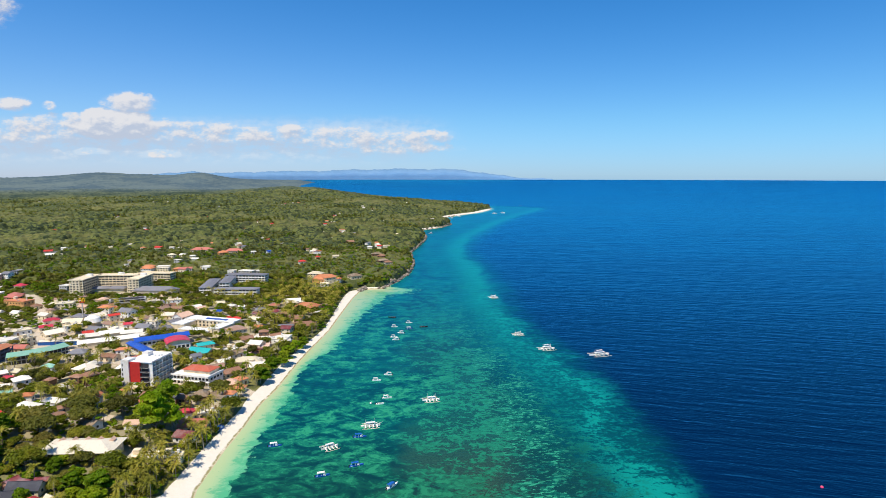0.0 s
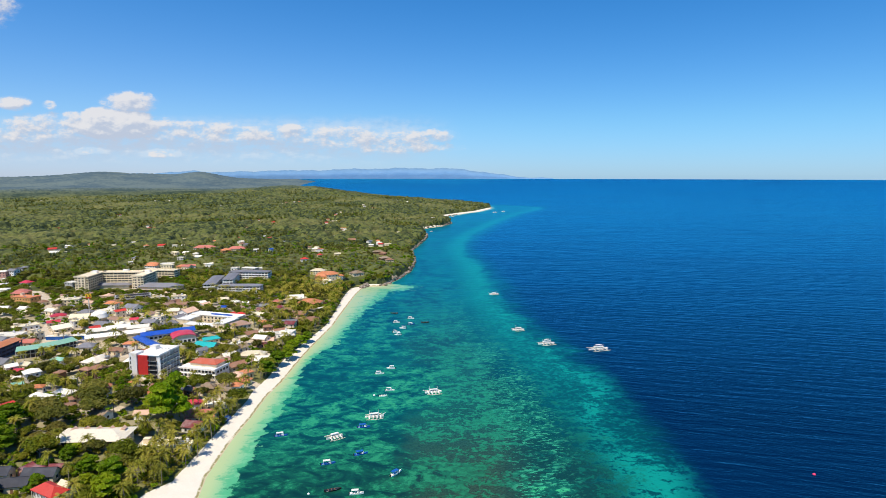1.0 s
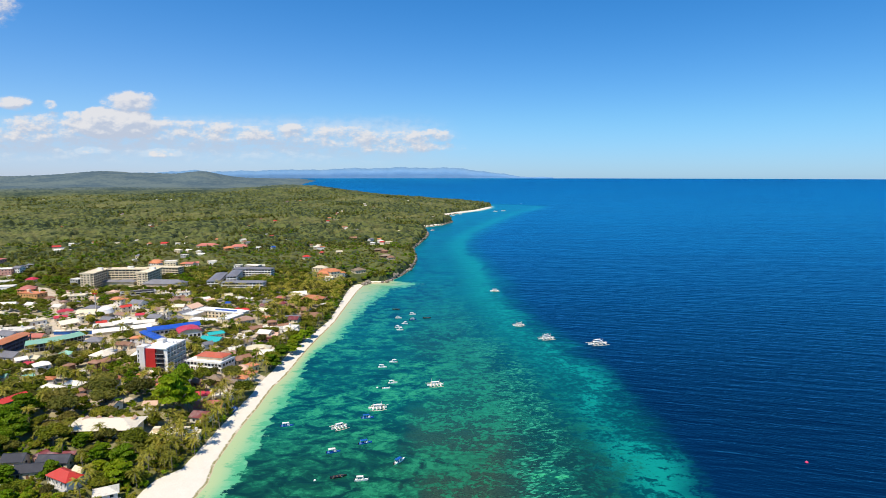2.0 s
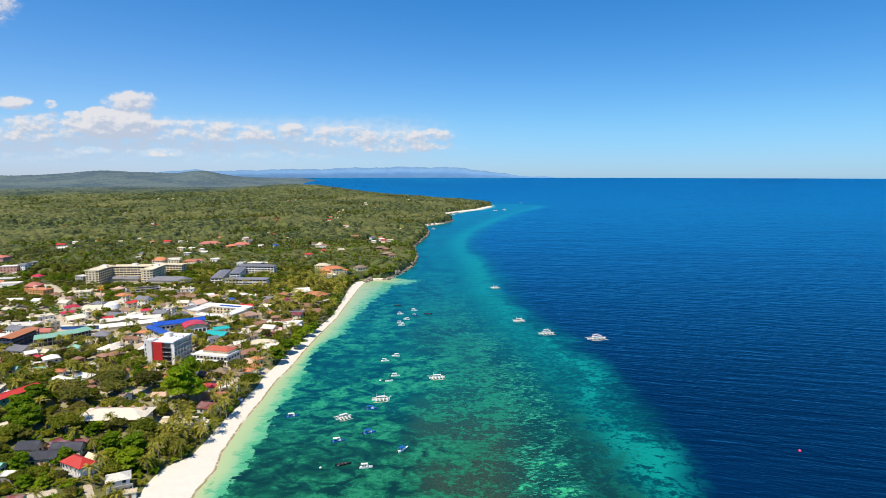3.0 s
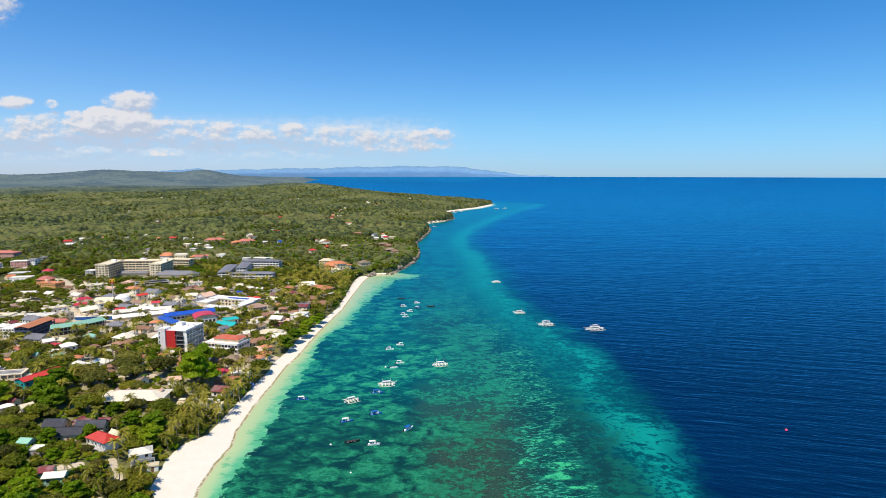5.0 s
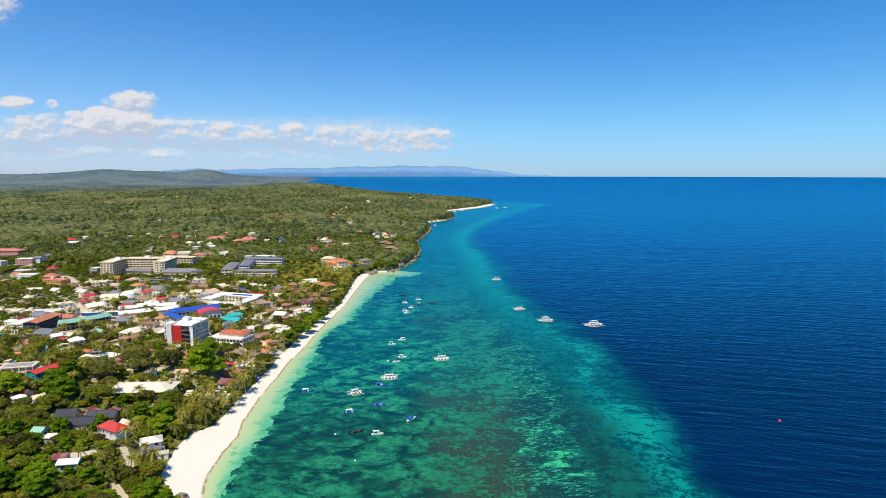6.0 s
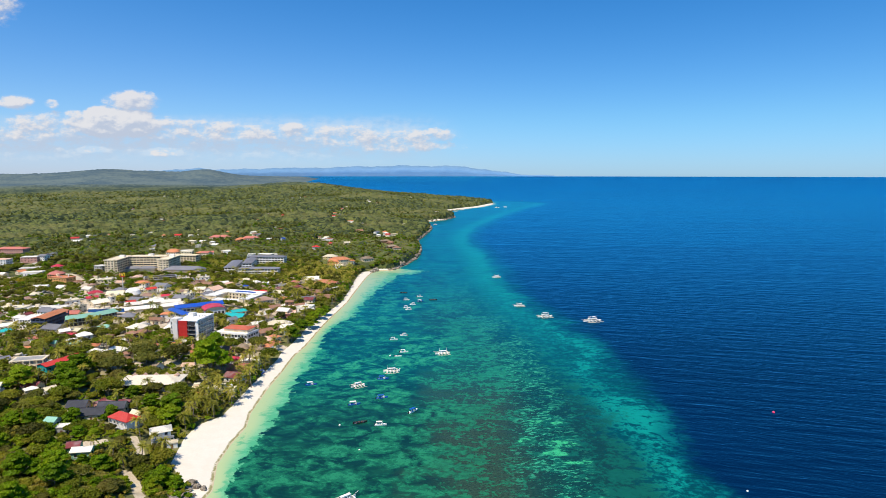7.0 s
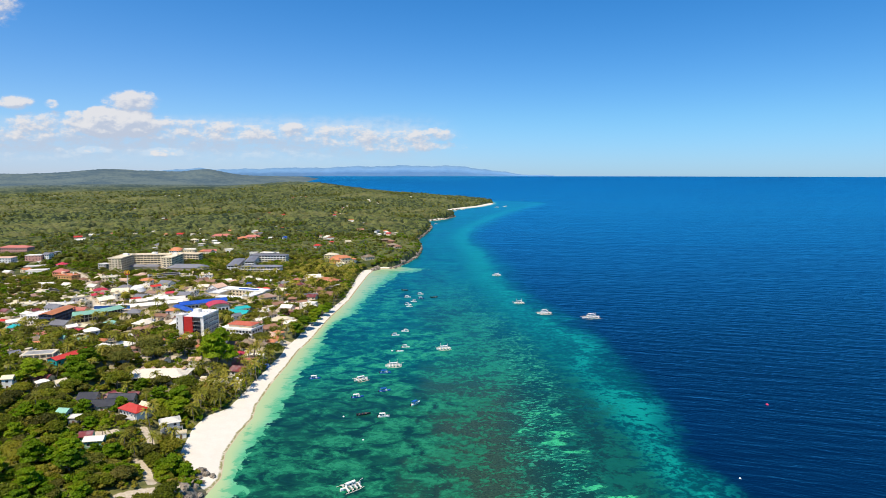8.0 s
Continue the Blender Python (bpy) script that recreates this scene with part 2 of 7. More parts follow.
    floor = n.mix(outer, floor, slope)
    floor = n.mix(n.math("MULTIPLY", specks, 0.85), floor, (0.040, 0.350, 0.215))
    far = n.mix(n.step(drift, 0.36, 0.62), (0.0005, 0.052, 0.094), (0.0015, 0.130, 0.160))
    far = n.mix(n.step(both_sizes, 0.48, 0.56, 0.0, 0.5), far, (0.004, 0.205, 0.185))
    bar = n.math("ADD", reef, n.math("MULTIPLY", n.math("SUBTRACT", n.math("ADD", n.math("MULTIPLY", drift, 0.6), n.math("MULTIPLY", patch, 0.4)), 0.5), 95.0))
    far = n.mix(n.math("MULTIPLY", n.math("MULTIPLY", n.step(bar, 0.0, 26.0), n.step(bar, 66.0, 26.0)), 0.75), far, n.mix(n.step(bits, 0.4, 0.6), (0.003, 0.185, 0.185), (0.008, 0.330, 0.270)))
    floor = n.mix(n.math("MULTIPLY", north, 0.94), floor, far)
    # shallow sand along the beach, with a torn edge of weed
    torn = n.math("ADD", shal, n.math("MULTIPLY", n.math("SUBTRACT", n.math("ADD", n.math("MULTIPLY", n.noise(p, 0.11, 5, 0.65, 0.6), 0.75), n.math("MULTIPLY", bits, 0.25)), 0.5), 2.3))
    sand = n.mix(n.step(shal, 0.05, 1.0), (0.40, 0.50, 0.29), (0.130, 0.440, 0.270))
    sand = n.mix(n.step(n.math("ADD", n.math("MULTIPLY", patch, 0.6), n.math("MULTIPLY_ADD", shal, 0.16, n.math("MULTIPLY", bits, 0.3))), 0.52, 0.62, 0.0, 0.75), sand, (0.060, 0.360, 0.195))
    floor = n.mix(n.step(torn, 1.05, 0.95), floor, sand)
    floor = n.mix(1.0, floor, (1.05, 1.03, 0.90), "MULTIPLY")
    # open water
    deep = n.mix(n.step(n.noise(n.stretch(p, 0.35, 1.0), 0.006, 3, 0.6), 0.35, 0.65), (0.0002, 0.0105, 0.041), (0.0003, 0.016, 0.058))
    # airlight over the far water put into its colour, lighter toward the horizon
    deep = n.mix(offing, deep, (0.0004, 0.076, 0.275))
    soft = n.math("ADD", reef, n.math("MULTIPLY", n.math("SUBTRACT", wide, 0.5), 40.0))
    soft = n.math("MULTIPLY", soft, n.math("MULTIPLY_ADD", north, -0.55, 1.0))
    c = n.mix(n.step(soft, -13.0, 13.0), deep, floor)
    swell = n.noise(n.stretch(p, 0.22, 1.0, 1.0, -14), 0.15, 3, 0.5, 0.3)
    chop = n.noise(n.stretch(p, 0.4, 1.0, 1.0, -20), 0.5, 3, 0.6)
    calm = n.math("MULTIPLY", n.step(reef, 30.0, -30.0, 0.2, 1.0), n.step(shal, 0.2, 2.0, 0.25, 1.0))
    calm = n.math("MULTIPLY", calm, n.math("MULTIPLY_ADD", offing, -0.5, 1.0))
    roll = n.noise(n.stretch(p, 0.2, 1.0, 1.0, -10), 0.045, 4, 0.6, 0.4)
    h = n.math("ADD", n.math("MULTIPLY", swell, 1.7), n.math("MULTIPLY", chop, 0.45))
    h = n.math("MULTIPLY", n.math("ADD", h, n.math("MULTIPLY", n.math("MULTIPLY", roll, offing), 9.0)), calm)
    rippled = n.bump(h, 1.0, 0.75)
    body = n.add("ShaderNodeBsdfDiffuse")
    n.put(body.inputs["Color"], c)
    n.put(body.inputs["Normal"], n.bump(h, 0.4, 0.9))
    gloss = n.add("ShaderNodeBsdfGlossy")
    # gloss tint raised far out as well, to paint the water there brighter
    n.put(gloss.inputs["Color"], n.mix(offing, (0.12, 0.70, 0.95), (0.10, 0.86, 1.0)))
    gloss.inputs["Roughness"].default_value = 0.3
    n.put(gloss.inputs["Normal"], rippled)
    fres = n.add("ShaderNodeFresnel")
    fres.inputs["IOR"].default_value = 1.24
    n.put(fres.inputs["Normal"], rippled)
    both = n.add("ShaderNodeMixShader")
    n.put(both.inputs[0], n.math("MULTIPLY", fres.outputs[0], 0.92))
    n.put(both.inputs[1], body.outputs[0])
    n.put(both.inputs[2], gloss.outputs[0])
    out = [k for k in n.tree.nodes if k.bl_idname == "ShaderNodeOutputMaterial"][0]
    n.put(out.inputs[0], both.outputs[0])


def ground_build(n, s):
    p = n.place
    inl, town, rock, beach, bare = n.attr("inland"), n.attr("town"), n.attr("rock"), n.attr("beach"), n.attr("bare")
    big, mid, fine = n.noise(p, 0.03, 4, 0.6), n.noise(p, 0.16, 4, 0.65), n.noise(p, 1.1, 3, 0.65)
    soil = n.mix(n.step(mid, 0.35, 0.65), (0.085, 0.092, 0.018), (0.180, 0.170, 0.045))
    soil = n.mix(n.step(big, 0.55, 0.7, 0.0, 0.6), soil, (0.27, 0.235, 0.14))
    yard = n.mix(n.step(mid, 0.38, 0.6), (0.66, 0.54, 0.40), (0.46, 0.36, 0.25))
    yard = n.mix(n.step(big, 0.54, 0.66, 0.0, 0.6), yard, (0.16, 0.17, 0.06))
    c = n.mix(n.math("MULTIPLY", town, 0.9), soil, yard)
    trod = n.mix(n.step(fine, 0.3, 0.7), (0.62, 0.53, 0.40), (0.48, 0.38, 0.26))
    c = n.mix(n.step(n.math("ADD", bare, n.math("MULTIPLY", n.math("SUBTRACT", n.noise(p, 0.4, 4, 0.65), 0.5), 1.1)), 0.42, 0.58), c, trod)
    stone = n.mix(n.step(n.noise(p, 0.5, 5, 0.7, 0.5), 0.4, 0.62), (0.05, 0.046, 0.04), (0.22, 0.195, 0.16))
    c = n.mix(rock, c, stone)
    sand = n.mix(n.step(mid, 0.3, 0.75, 0.0, 0.5), (0.76, 0.69, 0.58), (0.67, 0.59, 0.47))
    sand = n.mix(n.step(fine, 0.45, 0.8, 0.0, 0.25), sand, (0.60, 0.53, 0.41))
    wet = n.step(n.math("ADD", inl, n.math("MULTIPLY", mid, 3.0)), 3.6, 1.2)
    sand = n.mix(wet, sand, (0.50, 0.42, 0.26))
    wrack = n.math("MULTIPLY", n.math("MULTIPLY", n.step(n.math("ADD", inl, n.math("MULTIPLY", n.math("SUBTRACT", mid, 0.5), 2.5)), 0.2, 0.8), n.step(n.math("ADD", inl, n.math("MULTIPLY", n.math("SUBTRACT", mid, 0.5), 2.5)), 2.0, 1.2)), n.step(n.noise(p, 0.22, 3, 0.7), 0.36, 0.50))
    sand = n.mix(n.math("MULTIPLY", wrack, 0.85), sand, (0.21, 0.19, 0.045))
    c = n.mix(n.step(n.math("ADD", beach, n.math("MULTIPLY", n.math("SUBTRACT", mid, 0.5), 0.6)), 0.42, 0.58), c, sand)
    n.put(s["Base Color"], c)
    s["Roughness"].default_value = 0.9
    n.put(s["Normal"], n.bump(n.math("ADD", mid, n.math("MULTIPLY", fine, 0.4)), 0.5, 0.35))


def canopy_build(n, s):
    p = n.place
    big, mid, fine = n.noise(p, 0.0042, 4, 0.6, 0.6), n.noise(p, 0.02, 4, 0.65), n.noise(p, 0.11, 3, 0.65)
    tone = n.cells(n.stretch(p, 1, 1, 0), 0.11, "F1", "Color")
    grey = n.add("ShaderNodeSeparateColor")
    n.put(grey.inputs[0], tone)
    f = n.math("ADD", n.math("MULTIPLY", grey.outputs[0], 0.5), n.math("MULTIPLY", fine, 0.5))
    c = n.mix(n.step(f, 0.25, 0.8), (0.020, 0.034, 0.012), (0.140, 0.158, 0.040))
    dry = n.math("ADD", n.math("MULTIPLY", big, 0.6), n.math("MULTIPLY", mid, 0.4))
    c = n.mix(n.step(dry, 0.47, 0.62, 0.0, 0.8), c, n.mix(grey.outputs[1], (0.150, 0.160, 0.042), (0.210, 0.192, 0.068)))
    c = n.mix(n.step(n.math("ADD", dry, n.math("MULTIPLY", grey.outputs[2], 0.05)), 0.42, 0.37, 0.0, 0.6), c, (0.020, 0.040, 0.018))
    n.put(s["Base Color"], c)
    s["Roughness"].default_value, s["Specular IOR Level"].default_value = 0.8, 0.2
    n.put(s["Normal"], n.bump(n.math("ADD", fine, n.noise(p, 0.5, 3, 0.7)), 0.8, 2.2))


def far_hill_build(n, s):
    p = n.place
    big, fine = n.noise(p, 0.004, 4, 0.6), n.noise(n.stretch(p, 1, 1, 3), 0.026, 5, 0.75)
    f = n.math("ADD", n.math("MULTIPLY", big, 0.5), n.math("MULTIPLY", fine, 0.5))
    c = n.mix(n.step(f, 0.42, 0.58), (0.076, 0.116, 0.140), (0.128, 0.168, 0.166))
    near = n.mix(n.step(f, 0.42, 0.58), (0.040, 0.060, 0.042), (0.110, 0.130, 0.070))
    # distance haze is painted in: greens turn blue-grey farther out
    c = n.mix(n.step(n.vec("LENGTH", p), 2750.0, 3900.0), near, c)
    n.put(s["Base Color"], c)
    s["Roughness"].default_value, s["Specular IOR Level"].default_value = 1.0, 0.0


def far_range_build(n, s):
    p = n.place
    fine = n.noise(n.stretch(p, 1, 1, 3), 0.012, 5, 0.65)
    # the blue is air haze put into the base colour
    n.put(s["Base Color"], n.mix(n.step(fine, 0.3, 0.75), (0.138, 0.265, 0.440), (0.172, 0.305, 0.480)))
    s["Roughness"].default_value, s["Specular IOR Level"].default_value = 1.0, 0.0


def glass_build(n, s):
    n.put(s["Base Color"], n.mix(n.noise(n.place, 0.4, 2), (0.012, 0.018, 0.024), (0.05, 0.06, 0.07)))
    s["Roughness"].default_value, s["IOR"].default_value = 0.12, 1.5


def bark_build(n, s):
    n.put(s["Base Color"], n.mix(n.noise(n.stretch(n.place, 1, 1, 4), 1.4, 4, 0.7), (0.16, 0.125, 0.09), (0.32, 0.27, 0.21)))
    s["Roughness"].default_value = 0.9
    n.put(s["Normal"], n.bump(n.noise(n.stretch(n.place, 1, 1, 5), 1.5, 3), 0.6, 0.08))


SEA = material("sea water", sea_build)
GROUND = material("ground", ground_build)
CANOPY = material("forest canopy", canopy_build)
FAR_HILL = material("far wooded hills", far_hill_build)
FAR_RANGE = material("far blue range", far_range_build)
GLASS = material("dark window glass", glass_build)
BARK = material("bark", bark_build)
LEAF = leafy("broad leaves", (0.238, 0.280, 0.010), (0.112, 0.136, 0.006), (0.325, 0.280, 0.028))
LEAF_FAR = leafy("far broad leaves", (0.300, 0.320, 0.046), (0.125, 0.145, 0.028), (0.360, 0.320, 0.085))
LEAF_SCRUB = leafy("scrub leaves", (0.360, 0.350, 0.020), (0.180, 0.180, 0.008), (0.400, 0.310, 0.060), 0.09)
LEAF_BRIGHT = leafy("bright fresh leaves", (0.250, 0.405, 0.004), (0.110, 0.195, 0.002), (0.320, 0.340, 0.012))
LEAF_DARK = leafy("dark glossy leaves", (0.165, 0.166, 0.020), (0.076, 0.080, 0.010), (0.240, 0.190, 0.042))
LEAF_OLIVE = leafy("olive-grey leaves", (0.250, 0.255, 0.034), (0.115, 0.120, 0.016), (0.310, 0.265, 0.055))
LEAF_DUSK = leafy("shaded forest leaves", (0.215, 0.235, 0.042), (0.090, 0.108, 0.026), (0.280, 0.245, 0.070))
LEAF_YELLOW = leafy("yellow blossom", (0.60, 0.42, 0.02), (0.26, 0.22, 0.02), (0.45, 0.36, 0.03))
FROND = leafy("palm fronds", (0.350, 0.335, 0.030), (0.115, 0.125, 0.008), (0.410, 0.335, 0.050), 0.05, 0.3)
WHITE = painted("white paint", (0.84, 0.82, 0.77), 0.55, 0.12, vary=0.05)
CREAM = painted("cream render", (0.78, 0.66, 0.46), 0.7, 0.18)
GREY = painted("grey concrete", (0.42, 0.41, 0.39), 0.8, 0.25)
PALE_GREY = painted("pale grey cladding", (0.72, 0.70, 0.67), 0.5, 0.08)
RED_PANEL = painted("red facade panel", (0.52, 0.030, 0.026), 0.5, 0.1)
# dark paint; on cores and panels it stands in for shade inside openings
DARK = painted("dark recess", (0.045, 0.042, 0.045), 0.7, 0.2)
BROWN = painted("brown timber", (0.19, 0.10, 0.055), 0.7, 0.25)
ORANGE_WALL = painted("orange render", (0.62, 0.34, 0.12), 0.7, 0.2)
PINK_WALL = painted("pink render", (0.55, 0.30, 0.25), 0.7, 0.2)
NAVY = painted("dark blue facade", (0.05, 0.07, 0.13), 0.6, 0.2)
BLUE_PAINT = painted("blue boat paint", (0.012, 0.11, 0.42), 0.35, 0.2)
BLACK_PAINT = painted("black boat paint", (0.02, 0.02, 0.022), 0.4, 0.2)
YELLOW_SIGN = painted("yellow sign", (0.85, 0.50, 0.02), 0.4, 0.05)
RED_SIGN = painted("red sign", (0.50, 0.02, 0.02), 0.4, 0.05)
PINK_BUOY = painted("pink buoy", (0.75, 0.05, 0.14), 0.4, 0.1)
BAMBOO = painted("pale bamboo", (0.66, 0.60, 0.47), 0.6, 0.2)
STONE = material("sea rock", lambda n, s: (n.put(s["Base Color"], n.mix(n.step(n.noise(n.place, 0.5, 5, 0.7, 0.5), 0.38, 0.65), (0.130, 0.105, 0.080), (0.38, 0.31, 0.24))), n.put(s["Normal"], n.bump(n.noise(n.place, 0.9, 5, 0.7), 1.0, 0.5)), n.put(s["Roughness"], 0.95)))
POOL = painted("pool water", (0.03, 0.26, 0.48), 0.1, 0.1)
ROAD = painted("pale concrete road", (0.62, 0.52, 0.39), 0.9, 0.2)
R_WHITE = roofing("white sheet roof", (0.82, 0.76, 0.64), 0.5, 0.9, 0.08)
R_RED = roofing("red sheet roof", (0.58, 0.040, 0.024), 0.55, 0.9, 0.02)
R_CRIMSON = roofing("crimson sheet roof", (0.52, 0.030, 0.055), 0.45, 0.9, 0.08)
R_FADED = roofing("faded red tile roof", (0.50, 0.150, 0.105), 0.7, 0.6, 0.12)
R_RUST = roofing("rusty brown sheet roof", (0.34, 0.200, 0.140), 0.8, 0.7, 0.15)
R_VERMILION = roofing("vermilion tile roof", (0.56, 0.125, 0.060), 0.6, 0.6, 0.08)
R_MAROON = roofing("maroon sheet roof", (0.20, 0.035, 0.035), 0.5)
R_ORANGE = roofing("orange tile roof", (0.58, 0.205, 0.080), 0.7, 0.5, 0.10)
R_BROWN = roofing("brown weathered roof", (0.30, 0.150, 0.085), 0.85, 0.5, 0.12)
R_THATCH = roofing("thatched nipa roof", (0.25, 0.175, 0.105), 0.95, 0.35, 0.2)
R_BLUE = roofing("blue sheet roof", (0.012, 0.075, 0.40), 0.4, 0.9, 0.06)
R_GREEN = roofing("pale green sheet roof", (0.26, 0.52, 0.38), 0.45, 0.9, 0.15)
R_TEAL = roofing("turquoise sheet roof", (0.015, 0.38, 0.37), 0.4, 0.9, 0.08)
R_BLACK = roofing("dark grey shingle roof", (0.040, 0.042, 0.055), 0.7, 0.5, 0.06)
R_GREY = roofing("slate grey roof", (0.185, 0.18, 0.195), 0.6, 0.6, 0.1)
R_IVORY = roofing("ivory sheet roof", (0.80, 0.71, 0.55), 0.5, 0.9, 0.06)
R_ROSE = roofing("pale terracotta sheet", (0.72, 0.46, 0.32), 0.6, 0.9, 0.1)
R_CREAM = roofing("cream sheet roof", (0.72, 0.62, 0.42), 0.5, 0.9, 0.1)
# ---------------------------------------------------------------- the lie of the land
COAST = np.array([(-40, -900), (-60, -400), (-75, -100), (-92, 40), (-98, 120), (-101, 163), (-99, 177), (-105.5, 200), (-106.5, 222), (-105.5, 240), (-109, 258), (-110.5, 295), (-110, 328), (-110.5, 363), (-108, 385),
                  (-107, 440), (-105, 480), (-101, 538), (-101, 613), (-100.5, 690), (-98, 722), (-94, 738), (-72, 743), (-57, 793), (-44, 863), (-42, 958), (-56, 1076), (-47, 1160),
                  (-35, 1290), (-33, 1373), (-56, 1526), (4, 1625), (30, 1718), (-2, 1964), (85, 2160), (140, 2257), (197, 2438), (215, 2600), (120, 2740),
                  (-120, 2900), (-380, 3080), (-640, 3300), (-880, 3650), (-955, 4000), (-975, 4300), (-935, 4560), (-1080, 4700), (-1350, 4840), (-1500, 5600)], float)
RIM = np.array([(-7000, 5600), (-7000, -900)], float)
REEF = np.array([(118, -900), (112, -300), (108, 60), (109, 160), (110, 230), (117, 300), (114, 390), (104, 460), (92, 530), (77, 670), (79, 780), (77, 860), (66, 995),
                 (56, 1156), (80, 1343), (178, 1750), (300, 2150), (410, 2420), (450, 2560), (300, 2700), (60, 2770), (-200, 2890), (-500, 3150), (-780, 3400), (-1000, 3900), (-1050, 4400), (-1400, 4800)], float)
EDGE_R, BOWL = 4850.0, 103.0
COAST_ROCKS = 20  # the point of the coast where the sand ends in rock


def line_gap(px, py, line):
    """Distance to a polyline, for arrays of points."""
    best = np.full(px.shape, 1e18)
    for (ax, ay), (bx, by) in zip(line[:-1], line[1:]):
        dx, dy = bx - ax, by - ay
        k = np.clip(((px - ax) * dx + (py - ay) * dy) / (dx * dx + dy * dy), 0, 1)
        best = np.minimum(best, (px - ax - k * dx) ** 2 + (py - ay - k * dy) ** 2)
    return np.sqrt(best)


def inside(px, py, poly):
    hit = np.zeros(px.shape, bool)
    for (ax, ay), (bx, by) in zip(poly, np.roll(poly, -1, 0)):
        if ay != by:
            hit ^= ((ay > py) != (by > py)) & (px < (bx - ax) * (py - ay) / (by - ay) + ax)
    return hit


def smooth(v, lo, hi):
    k = np.clip((v - lo) / (hi - lo), 0, 1)
    return k * k * (3 - 2 * k)


LAND = np.vstack([COAST, RIM])


def inland(px, py):
    """Metres inland of the waterline, negative out at sea."""
    d = line_gap(px, py, COAST)
    return np.where(inside(px, py, LAND), d, -d)


def inside_reef(px, py):
    d = line_gap(px, py, REEF)
    return np.where(inside(px, py, np.vstack([REEF, RIM])), d, -d)


def bowl(px, py):
    return BOWL * np.clip((np.hypot(px, py) - 2500) / (EDGE_R - 2500), 0, 1.05) ** 2


def rolling(px, py, size, seed):
    r = np.random.RandomState(seed)
    v = 0
    for k in range(5):
        a, f, q = r.uniform(0, 6.28), 2 * np.pi / size * r.uniform(0.6, 1.5), r.uniform(0, 6.28)
        v = v + np.sin((px * np.cos(a) + py * np.sin(a)) * f + q)
    return v / 5


def rocky(px, py):
    return np.maximum(smooth(py, 733, 748), smooth(py, 174, 160)) * (1 - smooth(py, 1780, 1900) * (1 - smooth(py, 2560, 2640)))


def height(px, py, inl=None):
    """Ground height above the sea."""
    if inl is None:
        inl = inland(px, py)
    rk = rocky(px, py)
    beach = np.where(inl < 0, 0.09 * inl, 0.10 * np.minimum(inl, 20))
    cliff = np.where(inl < -1, 0.3 * inl, 5.5 * smooth(inl, -1.0, 7.0) + 3.0 * smooth(inl, 7, 40))
    z = beach * (1 - rk) + cliff * rk
    z = z + (1 - rk * 0.6) * (2.2 * smooth(inl, 22, 50) + 2.6 * smooth(inl, 45, 120)) + 2.0 * smooth(inl, 120, 300)
    z = z + smooth(inl, 20, 180) * 0.8 * rolling(px, py, 130, 3)
    z = z + (1 - smooth(py, 300, 380)) * (3.8 * smooth(inl, 30, 55) + 3.4 * smooth(inl, 75, 140)) * (1 - 0.5 * rk)
    back = smooth(py, 800, 2600) * smooth(inl, 10, 420)
    z = z + 26 * back * (1 - 0.85 * smooth(np.hypot(px, py), 3200, 4300)) + smooth(inl, 60, 500) * smooth(py, 700, 1500) * 7 * (1 - 0.8 * smooth(py, 3200, 4200)) * rolling(px, py, 900, 5)
    z = z + 34 * np.exp(-((px + 640) / 330) ** 2 - ((py - 3000) / 420) ** 2) + 10 * np.exp(-((px + 1500) / 700) ** 2 - ((py - 2500) / 500) ** 2)
    out = smooth(np.hypot(px, py), 3300, 3900)
    z = z * (1 - out * (1 - smooth(inl, 0, 700)))
    return np.where(inl < -30, -6.0, z)


def far_hills(px, py):
    """Low wooded hills far inland."""
    a = np.degrees(np.arctan2(px, py))
    h = 33 * np.exp(-((a + 29.8) / 2.9) ** 2) + 37 * np.exp(-((a + 21.9) / 1.9) ** 2) + 15 * np.exp(-((a + 26.0) / 2.2) ** 2)
    return h * smooth(np.hypot(px, py), 3800, 4650) * (1 + 0.15 * rolling(px, py, 300, 8))


def beach_width(py):
    """Metres of open sand behind the waterline."""
    return np.interp(py, [165, 181, 197, 222, 238, 252, 280, 330, 348, 375, 441, 487, 542, 595, 650, 720, 745, 1500, 1530, 1600, 1640, 1900, 1960, 2450, 2560], [0, 11, 18, 22, 22, 12, 10, 9, 8, 10, 10, 7, 5, 6, 9, 11, 0, 0, 4, 4, 0, 0, 28, 20, 0])


PATHS = [([(-139, 186), (-131, 178), (-126, 170), (-121, 162)], 1.9), ([(-126, 149), (-121, 154), (-115, 156), (-109, 160)], 3.4), ([(-150, 214), (-143, 206), (-139, 198)], 1.6), ([(-172, 200), (-160, 206)], 2.5), ([(-205, 316), (-190, 322), (-178, 320)], 4.0), ([(-130, 380), (-118, 372), (-112, 360)], 5.0)]


def gz(x, y):
    return float(height(np.array([float(x)]), np.array([float(y)]))[0])


# ---------------------------------------------------------------- mesh helpers
def mesh_ob(name, verts, faces, mat, parent=None, label="", smoothed=False):
    me = bpy.data.meshes.new(name)
    me.from_pydata([tuple(v) for v in verts], [], faces)
    me.materials.append(mat)
    if smoothed:
        me.shade_smooth()
    ob = new(name, me)
    if parent is not None:
        ob.parent = parent
    if label:
        tagged(ob, label)
    return ob


